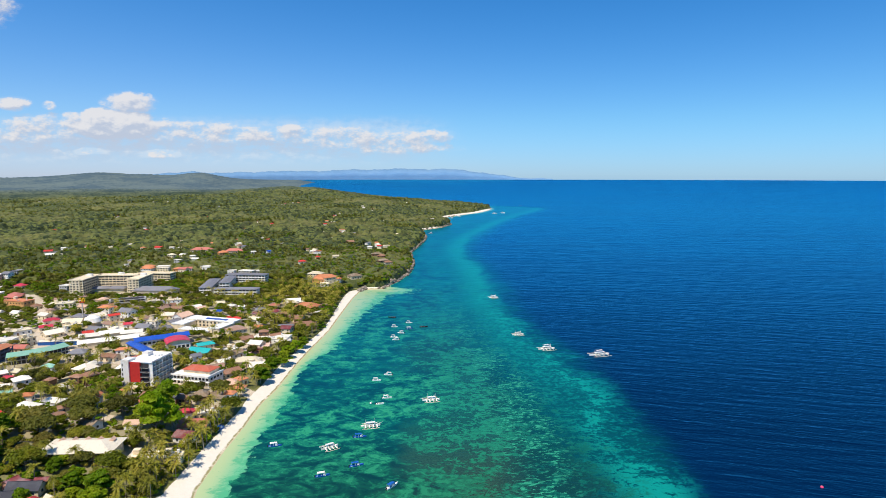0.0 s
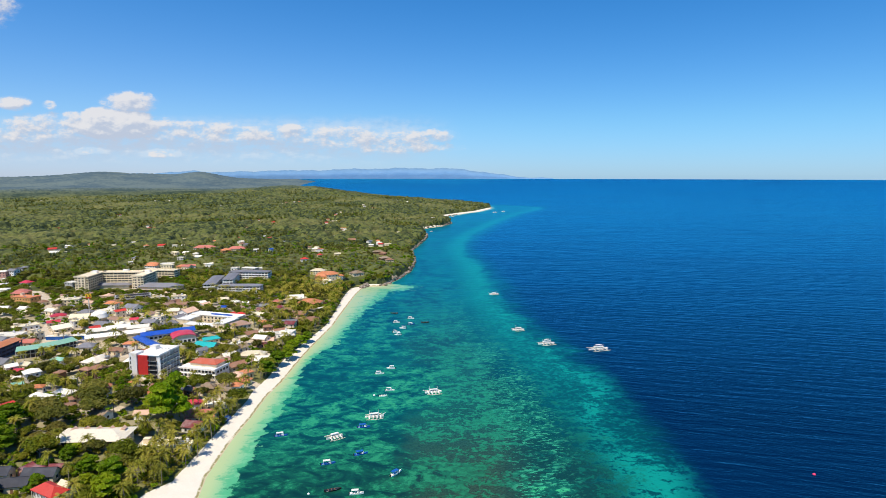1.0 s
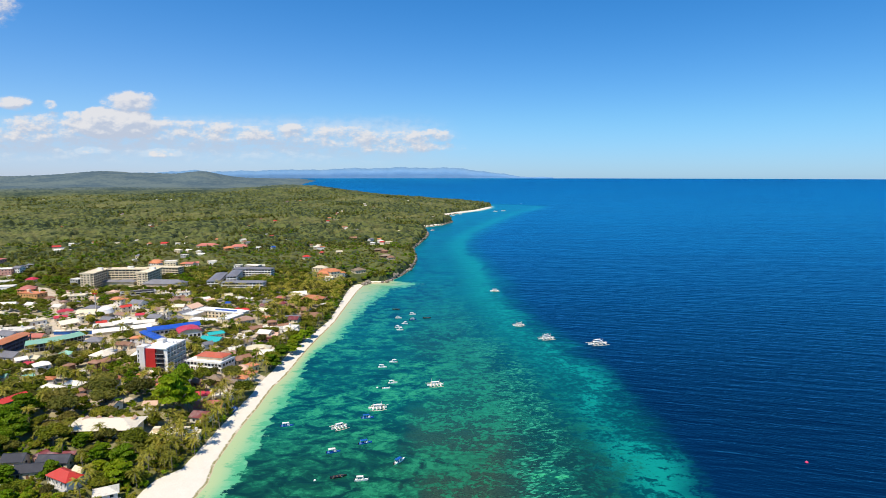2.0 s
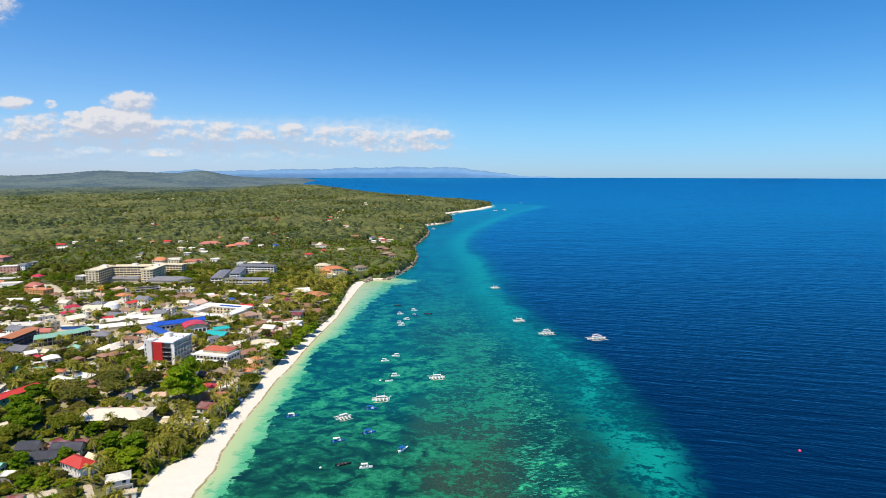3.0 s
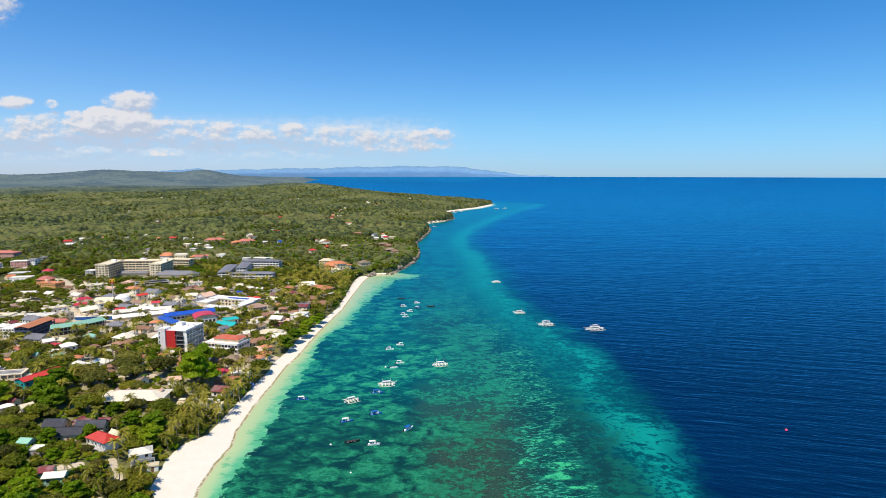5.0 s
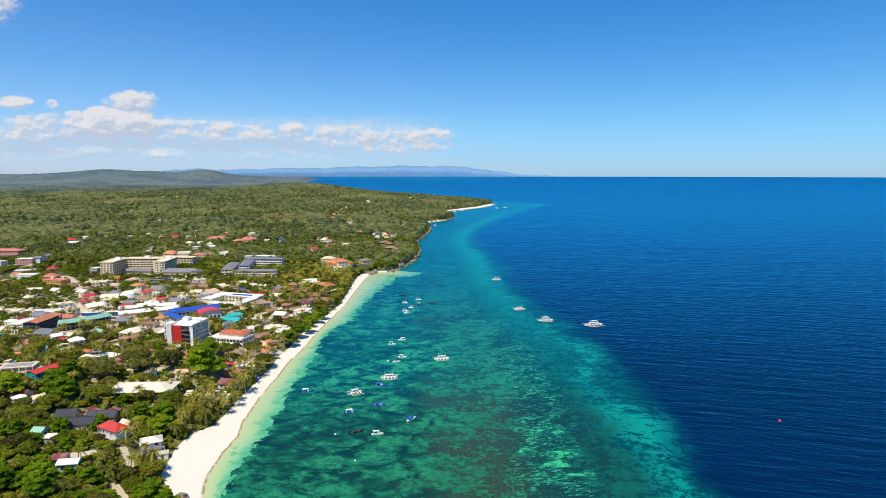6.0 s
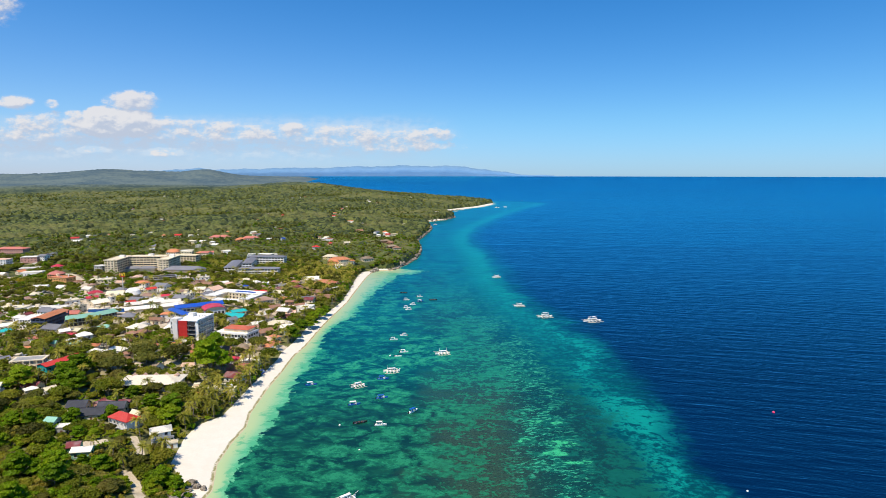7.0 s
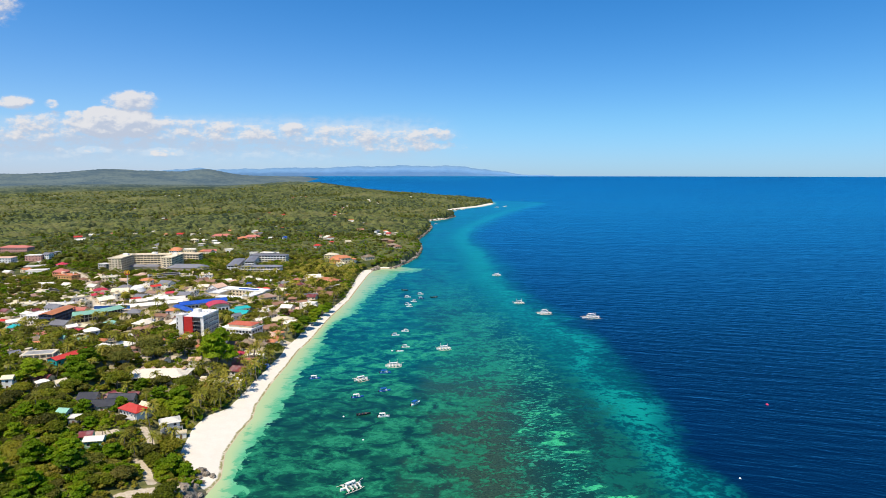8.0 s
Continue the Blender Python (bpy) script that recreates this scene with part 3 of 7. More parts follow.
def sheet(name, px, py, pz, keep, mat, attrs=(), smoothed=True):
    """A grid of points as one mesh; keep: which faces stay."""
    rows, cols = px.shape
    idx = np.arange(rows * cols).reshape(rows, cols)
    quads = np.stack([idx[:-1, :-1], idx[:-1, 1:], idx[1:, 1:], idx[1:, :-1]], -1)[keep]
    used = np.unique(quads)
    back = np.zeros(rows * cols, int)
    back[used] = np.arange(len(used))
    return big_mesh(name, np.stack([px, py, pz], -1).reshape(-1, 3)[used], back[quads].reshape(-1, 4), mat, [(k, v.reshape(-1)[used]) for k, v in attrs], smoothed)


def big_mesh(name, co, polys, mat, attrs=(), smoothed=False):
    """One mesh from arrays: points and faces of one corner count."""
    me = bpy.data.meshes.new(name)
    corners = polys.shape[1]
    me.vertices.add(len(co))
    me.vertices.foreach_set("co", np.ascontiguousarray(co, np.float32).ravel())
    me.loops.add(polys.size)
    me.loops.foreach_set("vertex_index", np.ascontiguousarray(polys, np.int32).ravel())
    me.polygons.add(len(polys))
    me.polygons.foreach_set("loop_start", np.arange(0, polys.size, corners, dtype=np.int32))
    me.update(calc_edges=True)
    for key, v in attrs:
        a = me.attributes.new(key, "FLOAT", "POINT")
        a.data.foreach_set("value", np.ascontiguousarray(v, np.float32))
    me.materials.append(mat)
    if smoothed:
        me.shade_smooth()
    return new(name, me)


def polar(radii, bearings):
    r, b = np.meshgrid(radii, bearings, indexing="ij")
    return r * np.sin(b), r * np.cos(b)


def bearings(fine, lo=-46.0, hi=44.0):
    """All round, close-set ahead."""
    return np.radians(np.concatenate([np.linspace(lo, hi, fine), np.linspace(hi, 360 + lo, 70)[1:]]))


# ---------------------------------------------------------------- sea
radii = np.concatenate([np.linspace(0.01, 140, 15)[:-1], np.geomspace(140, EDGE_R, 230)])
sx, sy = polar(radii, bearings(320))
inl_s = inland(sx, sy)
width_s = np.interp(sy, [150, 168, 177, 186, 205, 240, 260, 285, 320, 342, 375, 416, 445, 480, 527, 576, 635, 690, 740, 760, 2700, 2800, 5000],
                    [15, 14, 5, 9, 10, 12, 16, 16, 13, 15, 12.5, 7.5, 9, 18, 15, 20, 27, 38, 42, 1.3, 1.3, 1, 1]) * np.interp(sy, [1850, 2000, 2500, 2700], [1, 12, 12, 1])
slope_w = np.interp(sy, [150, 220, 300, 400, 480, 700, 1000], [24, 27, 42, 60, 56, 50, 45])
# lighter beds on the lagoon floor: centre, half width, half length, strength
BEDS = [(50, 246, 15, 4.5, 1), (53, 221, 11, 6, 1), (48, 211, 10, 4.5, 1), (57, 202, 11, 3.5, 1), (36, 224, 5, 5, 1), (58, 170, 8, 4, 1), (67, 163, 10, 3, 1),
        (2, 310, 26, 16, 0.55), (4, 260, 18, 12, 0.5), (-22, 202, 36, 5, 0.6), (-56, 186, 9, 5, 0.6), (-69, 226, 7, 5, 0.5), (8, 196, 14, 12, 0.45), (-12, 355, 22, 14, 0.4)]
beds = np.zeros(sx.shape)
for bed_x, bed_y, bed_w, bed_l, bed_k in BEDS:
    beds = np.maximum(beds, bed_k * np.clip(1.25 - ((sx - bed_x) / bed_w) ** 2 - ((sy - bed_y) / bed_l) ** 2, 0, 1))
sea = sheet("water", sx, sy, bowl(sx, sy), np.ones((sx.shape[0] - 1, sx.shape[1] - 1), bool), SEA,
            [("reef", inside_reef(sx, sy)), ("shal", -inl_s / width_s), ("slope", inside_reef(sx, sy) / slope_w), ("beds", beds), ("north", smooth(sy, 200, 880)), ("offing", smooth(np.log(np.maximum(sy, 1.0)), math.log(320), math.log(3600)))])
tagged(sea, "clear tropical sea, pale turquoise over the reef, deep blue beyond", "sea", kind="structure")

# ---------------------------------------------------------------- ground, one sheet out to the far woods
near_r = np.concatenate([np.linspace(60, 140, 12)[:-1], np.geomspace(140, EDGE_R, 380)])
gx, gy = polar(near_r, np.radians(np.concatenate([np.linspace(-46, 8, 420), np.linspace(8, 314, 50)[1:]])))
inl_g = inland(gx, gy)
gh = height(gx, gy, inl_g) + bowl(gx, gy)
gh = gh + far_hills(gx, gy)
width_b = beach_width(gy)
corner = lambda a: np.maximum.reduce([a[:-1, :-1], a[:-1, 1:], a[1:, 1:], a[1:, :-1]])
reach = np.hypot(gx, gy)
land_face = corner(inl_g) > -28
town_k = smooth(inl_g, 16, 40) * smooth(gy, 215, 330) * (1 - smooth(gy, 640, 760)) * np.clip(0.75 + 0.6 * rolling(gx, gy, 90, 12), 0.15, 1)
rock_k = rocky(gx, gy) * (1 - smooth(inl_g, 5, 8))
beach_k = np.where(width_b > 0.5, 1 - smooth(inl_g, width_b - 1.5, width_b + 4.5), 0)
bare_k = np.zeros(gx.shape)
for path_line, half in PATHS:
    bare_k = np.maximum(bare_k, 1 - smooth(line_gap(gx, gy, np.array(path_line, float)), half * 0.3, half * 1.7))
near_face = land_face & (corner(reach) < 3600)
ground = sheet("ground", gx, gy, gh, near_face, GROUND, [("inland", inl_g), ("town", town_k), ("rock", rock_k), ("beach", beach_k), ("bare", bare_k)])
tagged(ground, "dry tropical ground with a white sand beach along the water", "ground", kind="structure")

# ---------------------------------------------------------------- the range across the strait, its haze blue painted on
tb = np.linspace(-50, 10.4, 500)
crest = 6 + 40 * smooth(tb, -44, -19) + 30 * smooth(tb, -20, -3) * (1 - smooth(tb, 0.5, 9.8)) - 40 * smooth(tb, -1, 9.5) + 9 * np.exp(-((tb + 15.6) / 1.1) ** 2) + 9 * np.exp(-((tb + 22.2) / 0.9) ** 2) + 8 * np.exp(-((tb - 9.2) / 0.5) ** 2)
rough = sum(np.sin(tb * f + q) * a for f, q, a in ((1.3, 0.4, 3.2), (3.1, 1.9, 2.0), (6.7, 0.2, 1.2), (13.0, 2.2, 0.8), (29.0, 4.0, 0.5)))
crest = np.maximum(crest + 9 * smooth(tb, -34, -24) * (1 - smooth(tb, 2, 8)) + rough * np.clip(crest / 26, 0, 1), 1.0)
ridge_r = np.array([4856.0, 4867.0, 4878.0, 4900.0])
rr, rb = np.meshgrid(ridge_r, np.radians(tb), indexing="ij")
share = np.array([-0.3, 0.36, 1.0, -0.3])[:, None]
rz = BOWL - 4 + np.where(share < 0, -0.3 * (crest[None, :] + 4) - 4, (crest[None, :] + 4) * share)
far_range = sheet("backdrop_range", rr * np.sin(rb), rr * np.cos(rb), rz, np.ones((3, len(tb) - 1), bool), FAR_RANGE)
tagged(far_range, "blue hazy mountain range across the strait", "mountains", kind="structure")
# ---------------------------------------------------------------- building kit
FOOT = []       # x, y, yaw, half width, half depth of every building, for the trees to keep off
CLEARINGS = []  # x, y, radius of open ground round houses in the woods
SHARED = {}


def boxes(*specs):
    """Points and faces of boxes given as (x0, x1, y0, y1, z0, z1)."""
    v, f = [], []
    for x0, x1, y0, y1, z0, z1 in specs:
        k = len(v)
        v += [(x0, y0, z0), (x1, y0, z0), (x1, y1, z0), (x0, y1, z0), (x0, y0, z1), (x1, y0, z1), (x1, y1, z1), (x0, y1, z1)]
        f += [(k, k + 3, k + 2, k + 1), (k + 4, k + 5, k + 6, k + 7), (k, k + 1, k + 5, k + 4), (k + 1, k + 2, k + 6, k + 5), (k + 2, k + 3, k + 7, k + 6), (k + 3, k, k + 4, k + 7)]
    return v, f


def part(name, shape, mat, parent, label="", at=None, smoothed=False):
    """One mesh under a thing. Alike shapes of one material share their mesh."""
    key = (name, mat.name, tuple(tuple(round(c, 3) for c in p) for p in shape[0]))
    if key not in SHARED:
        ob = mesh_ob(name, shape[0], shape[1], mat, parent, "", smoothed)
        SHARED[key] = ob.data
    else:
        ob = new(name, SHARED[key])
        ob.parent = parent
    if label:
        tagged(ob, label)
    if at is not None:
        ob.matrix_basis = at
    return ob


def root(name, x, y, yaw, label, category, group="", z=None):
    ob = new(name)
    ob.empty_display_size = 1.0
    ob.matrix_basis = pose(x, y, gz(x, y) if z is None else z, 0, 0, yaw)
    return tagged(ob, label, category, group)


def claim(x, y, yaw, w, d):
    FOOT.append((x, y, radians(yaw), w / 2, d / 2))


def gable_roof(w, d, z, rise, over=0.6, thick=0.22):
    a, b = w / 2 + over, d / 2 + over
    drop = rise * over / (d / 2)
    v = []
    for dz in (0, thick):
        v += [(-a, -b, z - drop + dz), (a, -b, z - drop + dz), (a, 0, z + rise + dz), (-a, 0, z + rise + dz), (-a, b, z - drop + dz), (a, b, z - drop + dz)]
    f = [(6, 7, 8, 9), (9, 8, 11, 10), (0, 3, 2, 1), (3, 4, 5, 2), (0, 1, 7, 6), (4, 10, 11, 5), (1, 2, 8, 7), (2, 5, 11, 8), (0, 6, 9, 3), (3, 9, 10, 4)]
    return v, f


def hip_roof(w, d, z, rise, over=0.6, thick=0.22):
    a, b = w / 2 + over, d / 2 + over
    r = max(w / 2 - d / 2, 0.0)
    s = 0.0 if w >= d else d / 2 - w / 2
    e = z - rise * over / (min(w, d) / 2)
    v = [(-a, -b, e), (a, -b, e), (a, b, e), (-a, b, e), (-a, -b, e + thick), (a, -b, e + thick), (a, b, e + thick), (-a, b, e + thick)]
    if r > 0.05 or s > 0.05:
        v += [(-r, -s, z + rise + thick), (r, s, z + rise + thick)]
        if w >= d:
            f = [(4, 5, 9, 8), (5, 6, 9), (6, 7, 8, 9), (7, 4, 8)]
        else:
            f = [(4, 5, 8), (5, 6, 9, 8), (6, 7, 9), (7, 4, 8, 9)]
    else:
        v += [(0, 0, z + rise + thick)]
        f = [(4, 5, 8), (5, 6, 8), (6, 7, 8), (7, 4, 8)]
    return v, f + [(0, 3, 2, 1), (0, 1, 5, 4), (1, 2, 6, 5), (2, 3, 7, 6), (3, 0, 4, 7)]


def flat_roof(w, d, z, over=0.3, rim=0.5):
    a, b, t = w / 2 + over, d / 2 + over, 0.3
    return boxes((-a, a, -b, b, z + 0.003, z + 0.22), (-a, a, -b, -b + t, z + 0.22, z + rim), (-a, a, b - t, b, z + 0.22, z + rim), (-a, -a + t, -b + t, b - t, z + 0.22, z + rim), (a - t, a, -b + t, b - t, z + 0.22, z + rim))


def gable_wall(w, d, h, rise):
    a, b = w / 2, d / 2
    v = [(-a, -b, -1.5), (a, -b, -1.5), (a, b, -1.5), (-a, b, -1.5), (-a, -b, h), (a, -b, h), (a, b, h), (-a, b, h), (-a, 0, h + rise), (a, 0, h + rise)]
    return v, [(0, 1, 5, 4), (1, 2, 6, 9, 5), (2, 3, 7, 6), (3, 0, 4, 8, 7), (4, 5, 9, 8), (6, 7, 8, 9), (0, 3, 2, 1)]


def openings(ob, w, d, h, storeys, door=True, size=(1.3, 1.3), gap=3.2, frame_mat=None):
    """Windows on the two long sides and the two ends, a door in front."""
    fh = h / storeys
    near = ob.matrix_basis.translation.y < 480
    for k in range(storeys):
        zc = k * fh + 1.6
        if zc + size[1] / 2 > h - 0.15:
            continue
        for side, length, off in ((0, w, d / 2), (90, d, w / 2), (270, d, w / 2)):
            count = max(1, int((length - 1.0) / gap))
            for i in range(count):
                along = (i + 0.5) / count * length - length / 2
                if door and k == 0 and side == 0 and i == count // 2:
                    continue
                m = pose(0, 0, 0, 0, 0, side) @ pose(along, -off, zc)
                pane = boxes((-size[0] / 2, size[0] / 2, -0.05, 0.1, -size[1] / 2, size[1] / 2))
                win = part("window", pane, GLASS, ob, "", m)
                if side in (0, 90) and near:
                    part("sill", boxes((-size[0] / 2 - 0.12, size[0] / 2 + 0.12, -0.16, 0.0, -size[1] / 2 - 0.12, -size[1] / 2 - 0.002)), WHITE, win)
    if door:
        count = max(1, int((w - 1.0) / gap))
        along = (count // 2 + 0.5) / count * w - w / 2
        part("door", boxes((-0.55, 0.55, -0.06, 0.1, -0.3, 2.1)), BROWN, ob, "", pose(along, -d / 2, 0))


def barrel(radius, z0, z1, sides=10):
    """An upright round tank with a shallow lid."""
    v = [(radius * k * math.cos(2 * math.pi * i / sides), radius * k * math.sin(2 * math.pi * i / sides), z) for k, z in ((1, z0), (1, z1), (0.35, z1 + 0.3 * radius)) for i in range(sides)]
    f = [(sides * j + i, sides * j + (i + 1) % sides, sides * (j + 1) + (i + 1) % sides, sides * (j + 1) + i) for j in range(2) for i in range(sides)]
    return v, f + [tuple(range(2 * sides, 3 * sides)), tuple(range(sides))[::-1]]


def roof_clutter(ob, w, d, z):
    """A stair head, a water tank and cooling units on a flat roof."""
    part("stair_head", boxes((-1.5, 1.5, -1.3, 1.3, 0.0, 2.3), (-1.7, 1.7, -1.5, 1.5, 2.3, 2.45)), CREAM, ob, "", pose(-w * 0.28, d * 0.2, z))
    part("water_tank", barrel(0.75, 0.0, 1.9), PALE_GREY, ob, "pale steel water tank", pose(w * 0.24, d * 0.26, z))
    for q in range(2):
        part("cooling_unit", boxes((-0.55, 0.55, -0.4, 0.4, 0.0, 0.9)), GREY, ob, "", pose(w * 0.05 + 1.7 * q, -d * 0.22, z))



def house(x, y, w, d, h, yaw, kind, roof_mat, wall_mat=None, label="", name="house", storeys=None, category="house", rise=None, group="", windows=True, clear=0):
    wall_mat = wall_mat or WHITE
    wall_mat = CREAM if wall_mat is GREY and kind != "flat" else wall_mat
    storeys = storeys or max(1, round(h / 3.2))
    words = label or f"{'flat-roofed' if kind == 'flat' else 'small'} {wall_mat.name.split()[0]} house with a {roof_mat.name}"
    ob = root(name, x, y, yaw, words, category, group)
    claim(x, y, yaw, w, d)
    if clear:
        CLEARINGS.append((x, y, clear))
    rise = rise if rise is not None else 0.24 * min(w, d)
    if kind == "gable":
        part("wall", gable_wall(w, d, h, rise), wall_mat, ob)
        roof = part("roof", gable_roof(w, d, h + 0.02, rise), roof_mat, ob)
        part("ridge_cap", boxes((-w / 2 - 0.62, w / 2 + 0.62, -0.18, 0.18, h + rise + 0.2, h + rise + 0.3)), roof_mat, roof)
    else:
        part("wall", boxes((-w / 2, w / 2, -d / 2, d / 2, -1.5, h)), wall_mat, ob)
        if kind == "flat":
            part("roof", flat_roof(w, d, h), roof_mat, ob)
            if y < 640 and w > 7:
                roof_clutter(ob, w, d, h + 0.22)
        else:
            part("roof", hip_roof(w, d, h + 0.35, rise), roof_mat, ob)
    if windows:
        openings(ob, w, d, h, storeys)
    return ob


def floors_block(ob, x, y, w, d, floors, fh, slab_mat, core_mat, bay, base=0.0, yaw=0.0, sides="frl"):
    """A block of open galleries: dark core, a slab at each floor and upright piers along the sides named."""
    m = pose(x, y, base, 0, 0, yaw)
    h = floors * fh
    # with DARK as core_mat, the shade inside the galleries is painted on the core
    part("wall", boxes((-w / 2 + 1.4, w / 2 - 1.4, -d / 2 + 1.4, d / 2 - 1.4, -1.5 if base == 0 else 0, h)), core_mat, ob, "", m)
    for k in range(floors + 1):
        part("floor_slab", boxes((-w / 2, w / 2, -d / 2, d / 2, 0.0, 0.42)), slab_mat, ob, "", m @ pose(0, 0, k * fh - 0.42 + (0.01 if k == 0 else 0)))
    for k in range(floors):
        if "f" in sides:
            part("railing", boxes((-w / 2 + 0.1, w / 2 - 0.1, -d / 2 + 0.05, -d / 2 + 0.17, 0.0, 0.95)), slab_mat, ob, "", m @ pose(0, 0, k * fh + 0.012))
        if "r" in sides:
            part("railing", boxes((w / 2 - 0.17, w / 2 - 0.05, -d / 2 + 0.3, d / 2 - 0.1, 0.0, 0.95)), slab_mat, ob, "", m @ pose(0, 0, k * fh + 0.012))
    pier = boxes((-0.28, 0.28, -0.28, 0.28, -1.2 if base == 0 else 0.0, h - 0.43))
    for side, length, off in (("f", w, d / 2), ("r", d, w / 2), ("l", d, w / 2)):
        if side in sides:
            turn = {"f": 0, "r": 90, "l": 270}[side]
            count = max(2, round(length / bay) + 1)
            for i in range(count):
                along = -length / 2 + 0.35 + (length - 0.7) * i / (count - 1)
                if side != "f" and i == 0 and "f" in sides:
                    continue
                part("pier", pier, slab_mat, ob, "", m @ pose(0, 0, 0, 0, 0, turn) @ pose(along, -off + 0.3, 0))
    return h


# ---------------------------------------------------------------- the red and white hotel
hotel = root("hotel", -192, 386, -9, "five-storey white hotel with a red facade panel and balconies", "hotel")
claim(-192, 385, -8, 22, 24)
FH = 3.15
part("wall", boxes((-9.5, 6.0, -8.0, 13.4, -1.5, 5 * FH)), WHITE, hotel)
part("tower", boxes((-12.5, -7.0, -10.6, -3.0, -1.5, 5 * FH + 2.0)), PALE_GREY, hotel, "pale grey stair tower")
part("facade_panel", boxes((-6.98, 0.2, -9.6, -8.02, FH * 1.0, 5 * FH + 0.5)), RED_PANEL, hotel, "red facade panel")
part("facade_base", boxes((-6.98, 0.2, -9.0, -8.02, -1.5, FH * 1.0 - 0.02)), WHITE, hotel)
for k in range(5):
    # flat dark panels here paint the shade behind the balconies
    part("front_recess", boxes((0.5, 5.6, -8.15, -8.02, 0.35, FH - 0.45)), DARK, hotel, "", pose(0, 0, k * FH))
    bal = part("front_balcony", boxes((0.25, 5.95, -9.5, -8.05, 0.0, 0.3)), GREY, hotel, "", pose(0, 0, k * FH))
    part("railing", boxes((0.25, 5.95, -9.5, -9.38, 0.301, 1.2)), DARK, bal)
    for i in range(6):
        yb = -8.0 + 3.56 * i
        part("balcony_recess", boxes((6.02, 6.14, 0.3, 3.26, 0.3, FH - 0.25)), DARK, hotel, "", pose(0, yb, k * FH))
        bal = part("balcony", boxes((6.15, 8.0, 0.25, 3.35, 0.0, 0.28)), WHITE, hotel, "", pose(0, yb, k * FH))
        part("railing", boxes((7.88, 8.0, 0.25, 3.35, 0.281, 1.0)), DARK, bal)
for i in range(7):
    part("fin", boxes((6.0, 8.25, -0.27, 0.27, -1.5, 5 * FH + 0.3)), WHITE, hotel, "", pose(0, -8.0 + 3.56 * i + (0.28 if i == 0 else 0), 0))
part("roof", boxes((-9.6, 8.3, -8.6, 13.6, 5 * FH + 0.31, 5 * FH + 0.62)), WHITE, hotel, "flat white roof")
part("parapet", boxes((-9.6, 8.3, 13.3, 13.6, 5 * FH + 0.625, 5 * FH + 1.3), (8.0, 8.3, -8.6, 13.29, 5 * FH + 0.625, 5 * FH + 1.3)), WHITE, hotel)
part("roof_cabin", boxes((-7, -2.5, 3.5, 8.6, 5 * FH + 0.625, 5 * FH + 3.2)), PALE_GREY, hotel)
for q, xq in enumerate((1.0, 3.4, 5.6)):
    part("roof_unit", boxes((-0.7, 0.7, -0.5, 0.5, 0, 1.1)), PALE_GREY, hotel, "", pose(xq, 5.0 + 0.6 * q, 5 * FH + 0.63))
for k in range(5):
    part("window", boxes((-0.35, 0.35, -0.05, 0.05, -0.9, 0.9)), GLASS, hotel, "", pose(-11.4, -10.62, k * FH + 1.9))
    for i in range(3):
        part("window", boxes((-0.05, 0.05, -0.6, 0.6, -0.7, 0.7)), GLASS, hotel, "", pose(-9.52, -0.6 + 3.4 * i, k * FH + 1.8))

# white terrace building with a red roof beside the pool
annex = root("beach_hotel", -162, 391, -15, "white three-storey beach hotel with a low red roof", "hotel")
claim(-162, 391, -15, 31, 22)
part("wall", boxes((-14, 14, -7, 8, -1.5, 5.8)), WHITE, annex)
part("terrace", boxes((-14.4, 14.4, -8.6, 8.4, 5.81, 6.2), (-14.4, 14.4, -8.6, -8.3, 6.21, 7.0), (14.1, 14.4, -8.29, 8.4, 6.21, 7.0)), WHITE, annex, "white roof terrace with a parapet")
part("upper_wall", boxes((-9, 11, -2.5, 7.6, 6.21, 8.2)), CREAM, annex)
part("roof", hip_roof(20.6, 10.6, 8.5, 1.5), R_VERMILION, annex, "vermilion tile roof", pose(1, 2.55, 0))
part("gallery_slab", boxes((-14.4, 14.4, -8.6, -7.02, 2.6, 2.9)), WHITE, annex)
for i in range(10):
    part("window", boxes((-0.85, 0.85, -0.06, 0.06, -0.8, 0.8)), GLASS, annex, "", pose(-12.4 + 2.75 * i, -7.02, 4.4))
    part("window", boxes((-0.85, 0.85, -0.06, 0.06, -0.95, 0.95)), GLASS, annex, "", pose(-12.4 + 2.75 * i, -7.02, 1.3))
for i in range(8):
    part("column", boxes((-0.2, 0.2, -0.2, 0.2, -1.5, 2.59)), WHITE, annex, "", pose(-14 + 4.0 * i, -8.3, 0))
for i in range(4):
    part("window", boxes((-0.06, 0.06, -0.9, 0.9, -0.8, 0.8)), GLASS, annex, "", pose(14.02, -4.5 + 3.4 * i, 4.4))
pool = root("swimming_pool", -172, 371, -15, "small blue swimming pool with a pale concrete rim", "pool")
claim(-172, 371, -15, 14, 10)
part("rim", boxes((-6.5, 6.5, -4.2, 4.2, -0.6, 0.25)), GREY, pool)
part("water", boxes((-5.6, 5.6, -3.3, 3.3, -0.3, 0.3)), POOL, pool, "clear blue pool water")

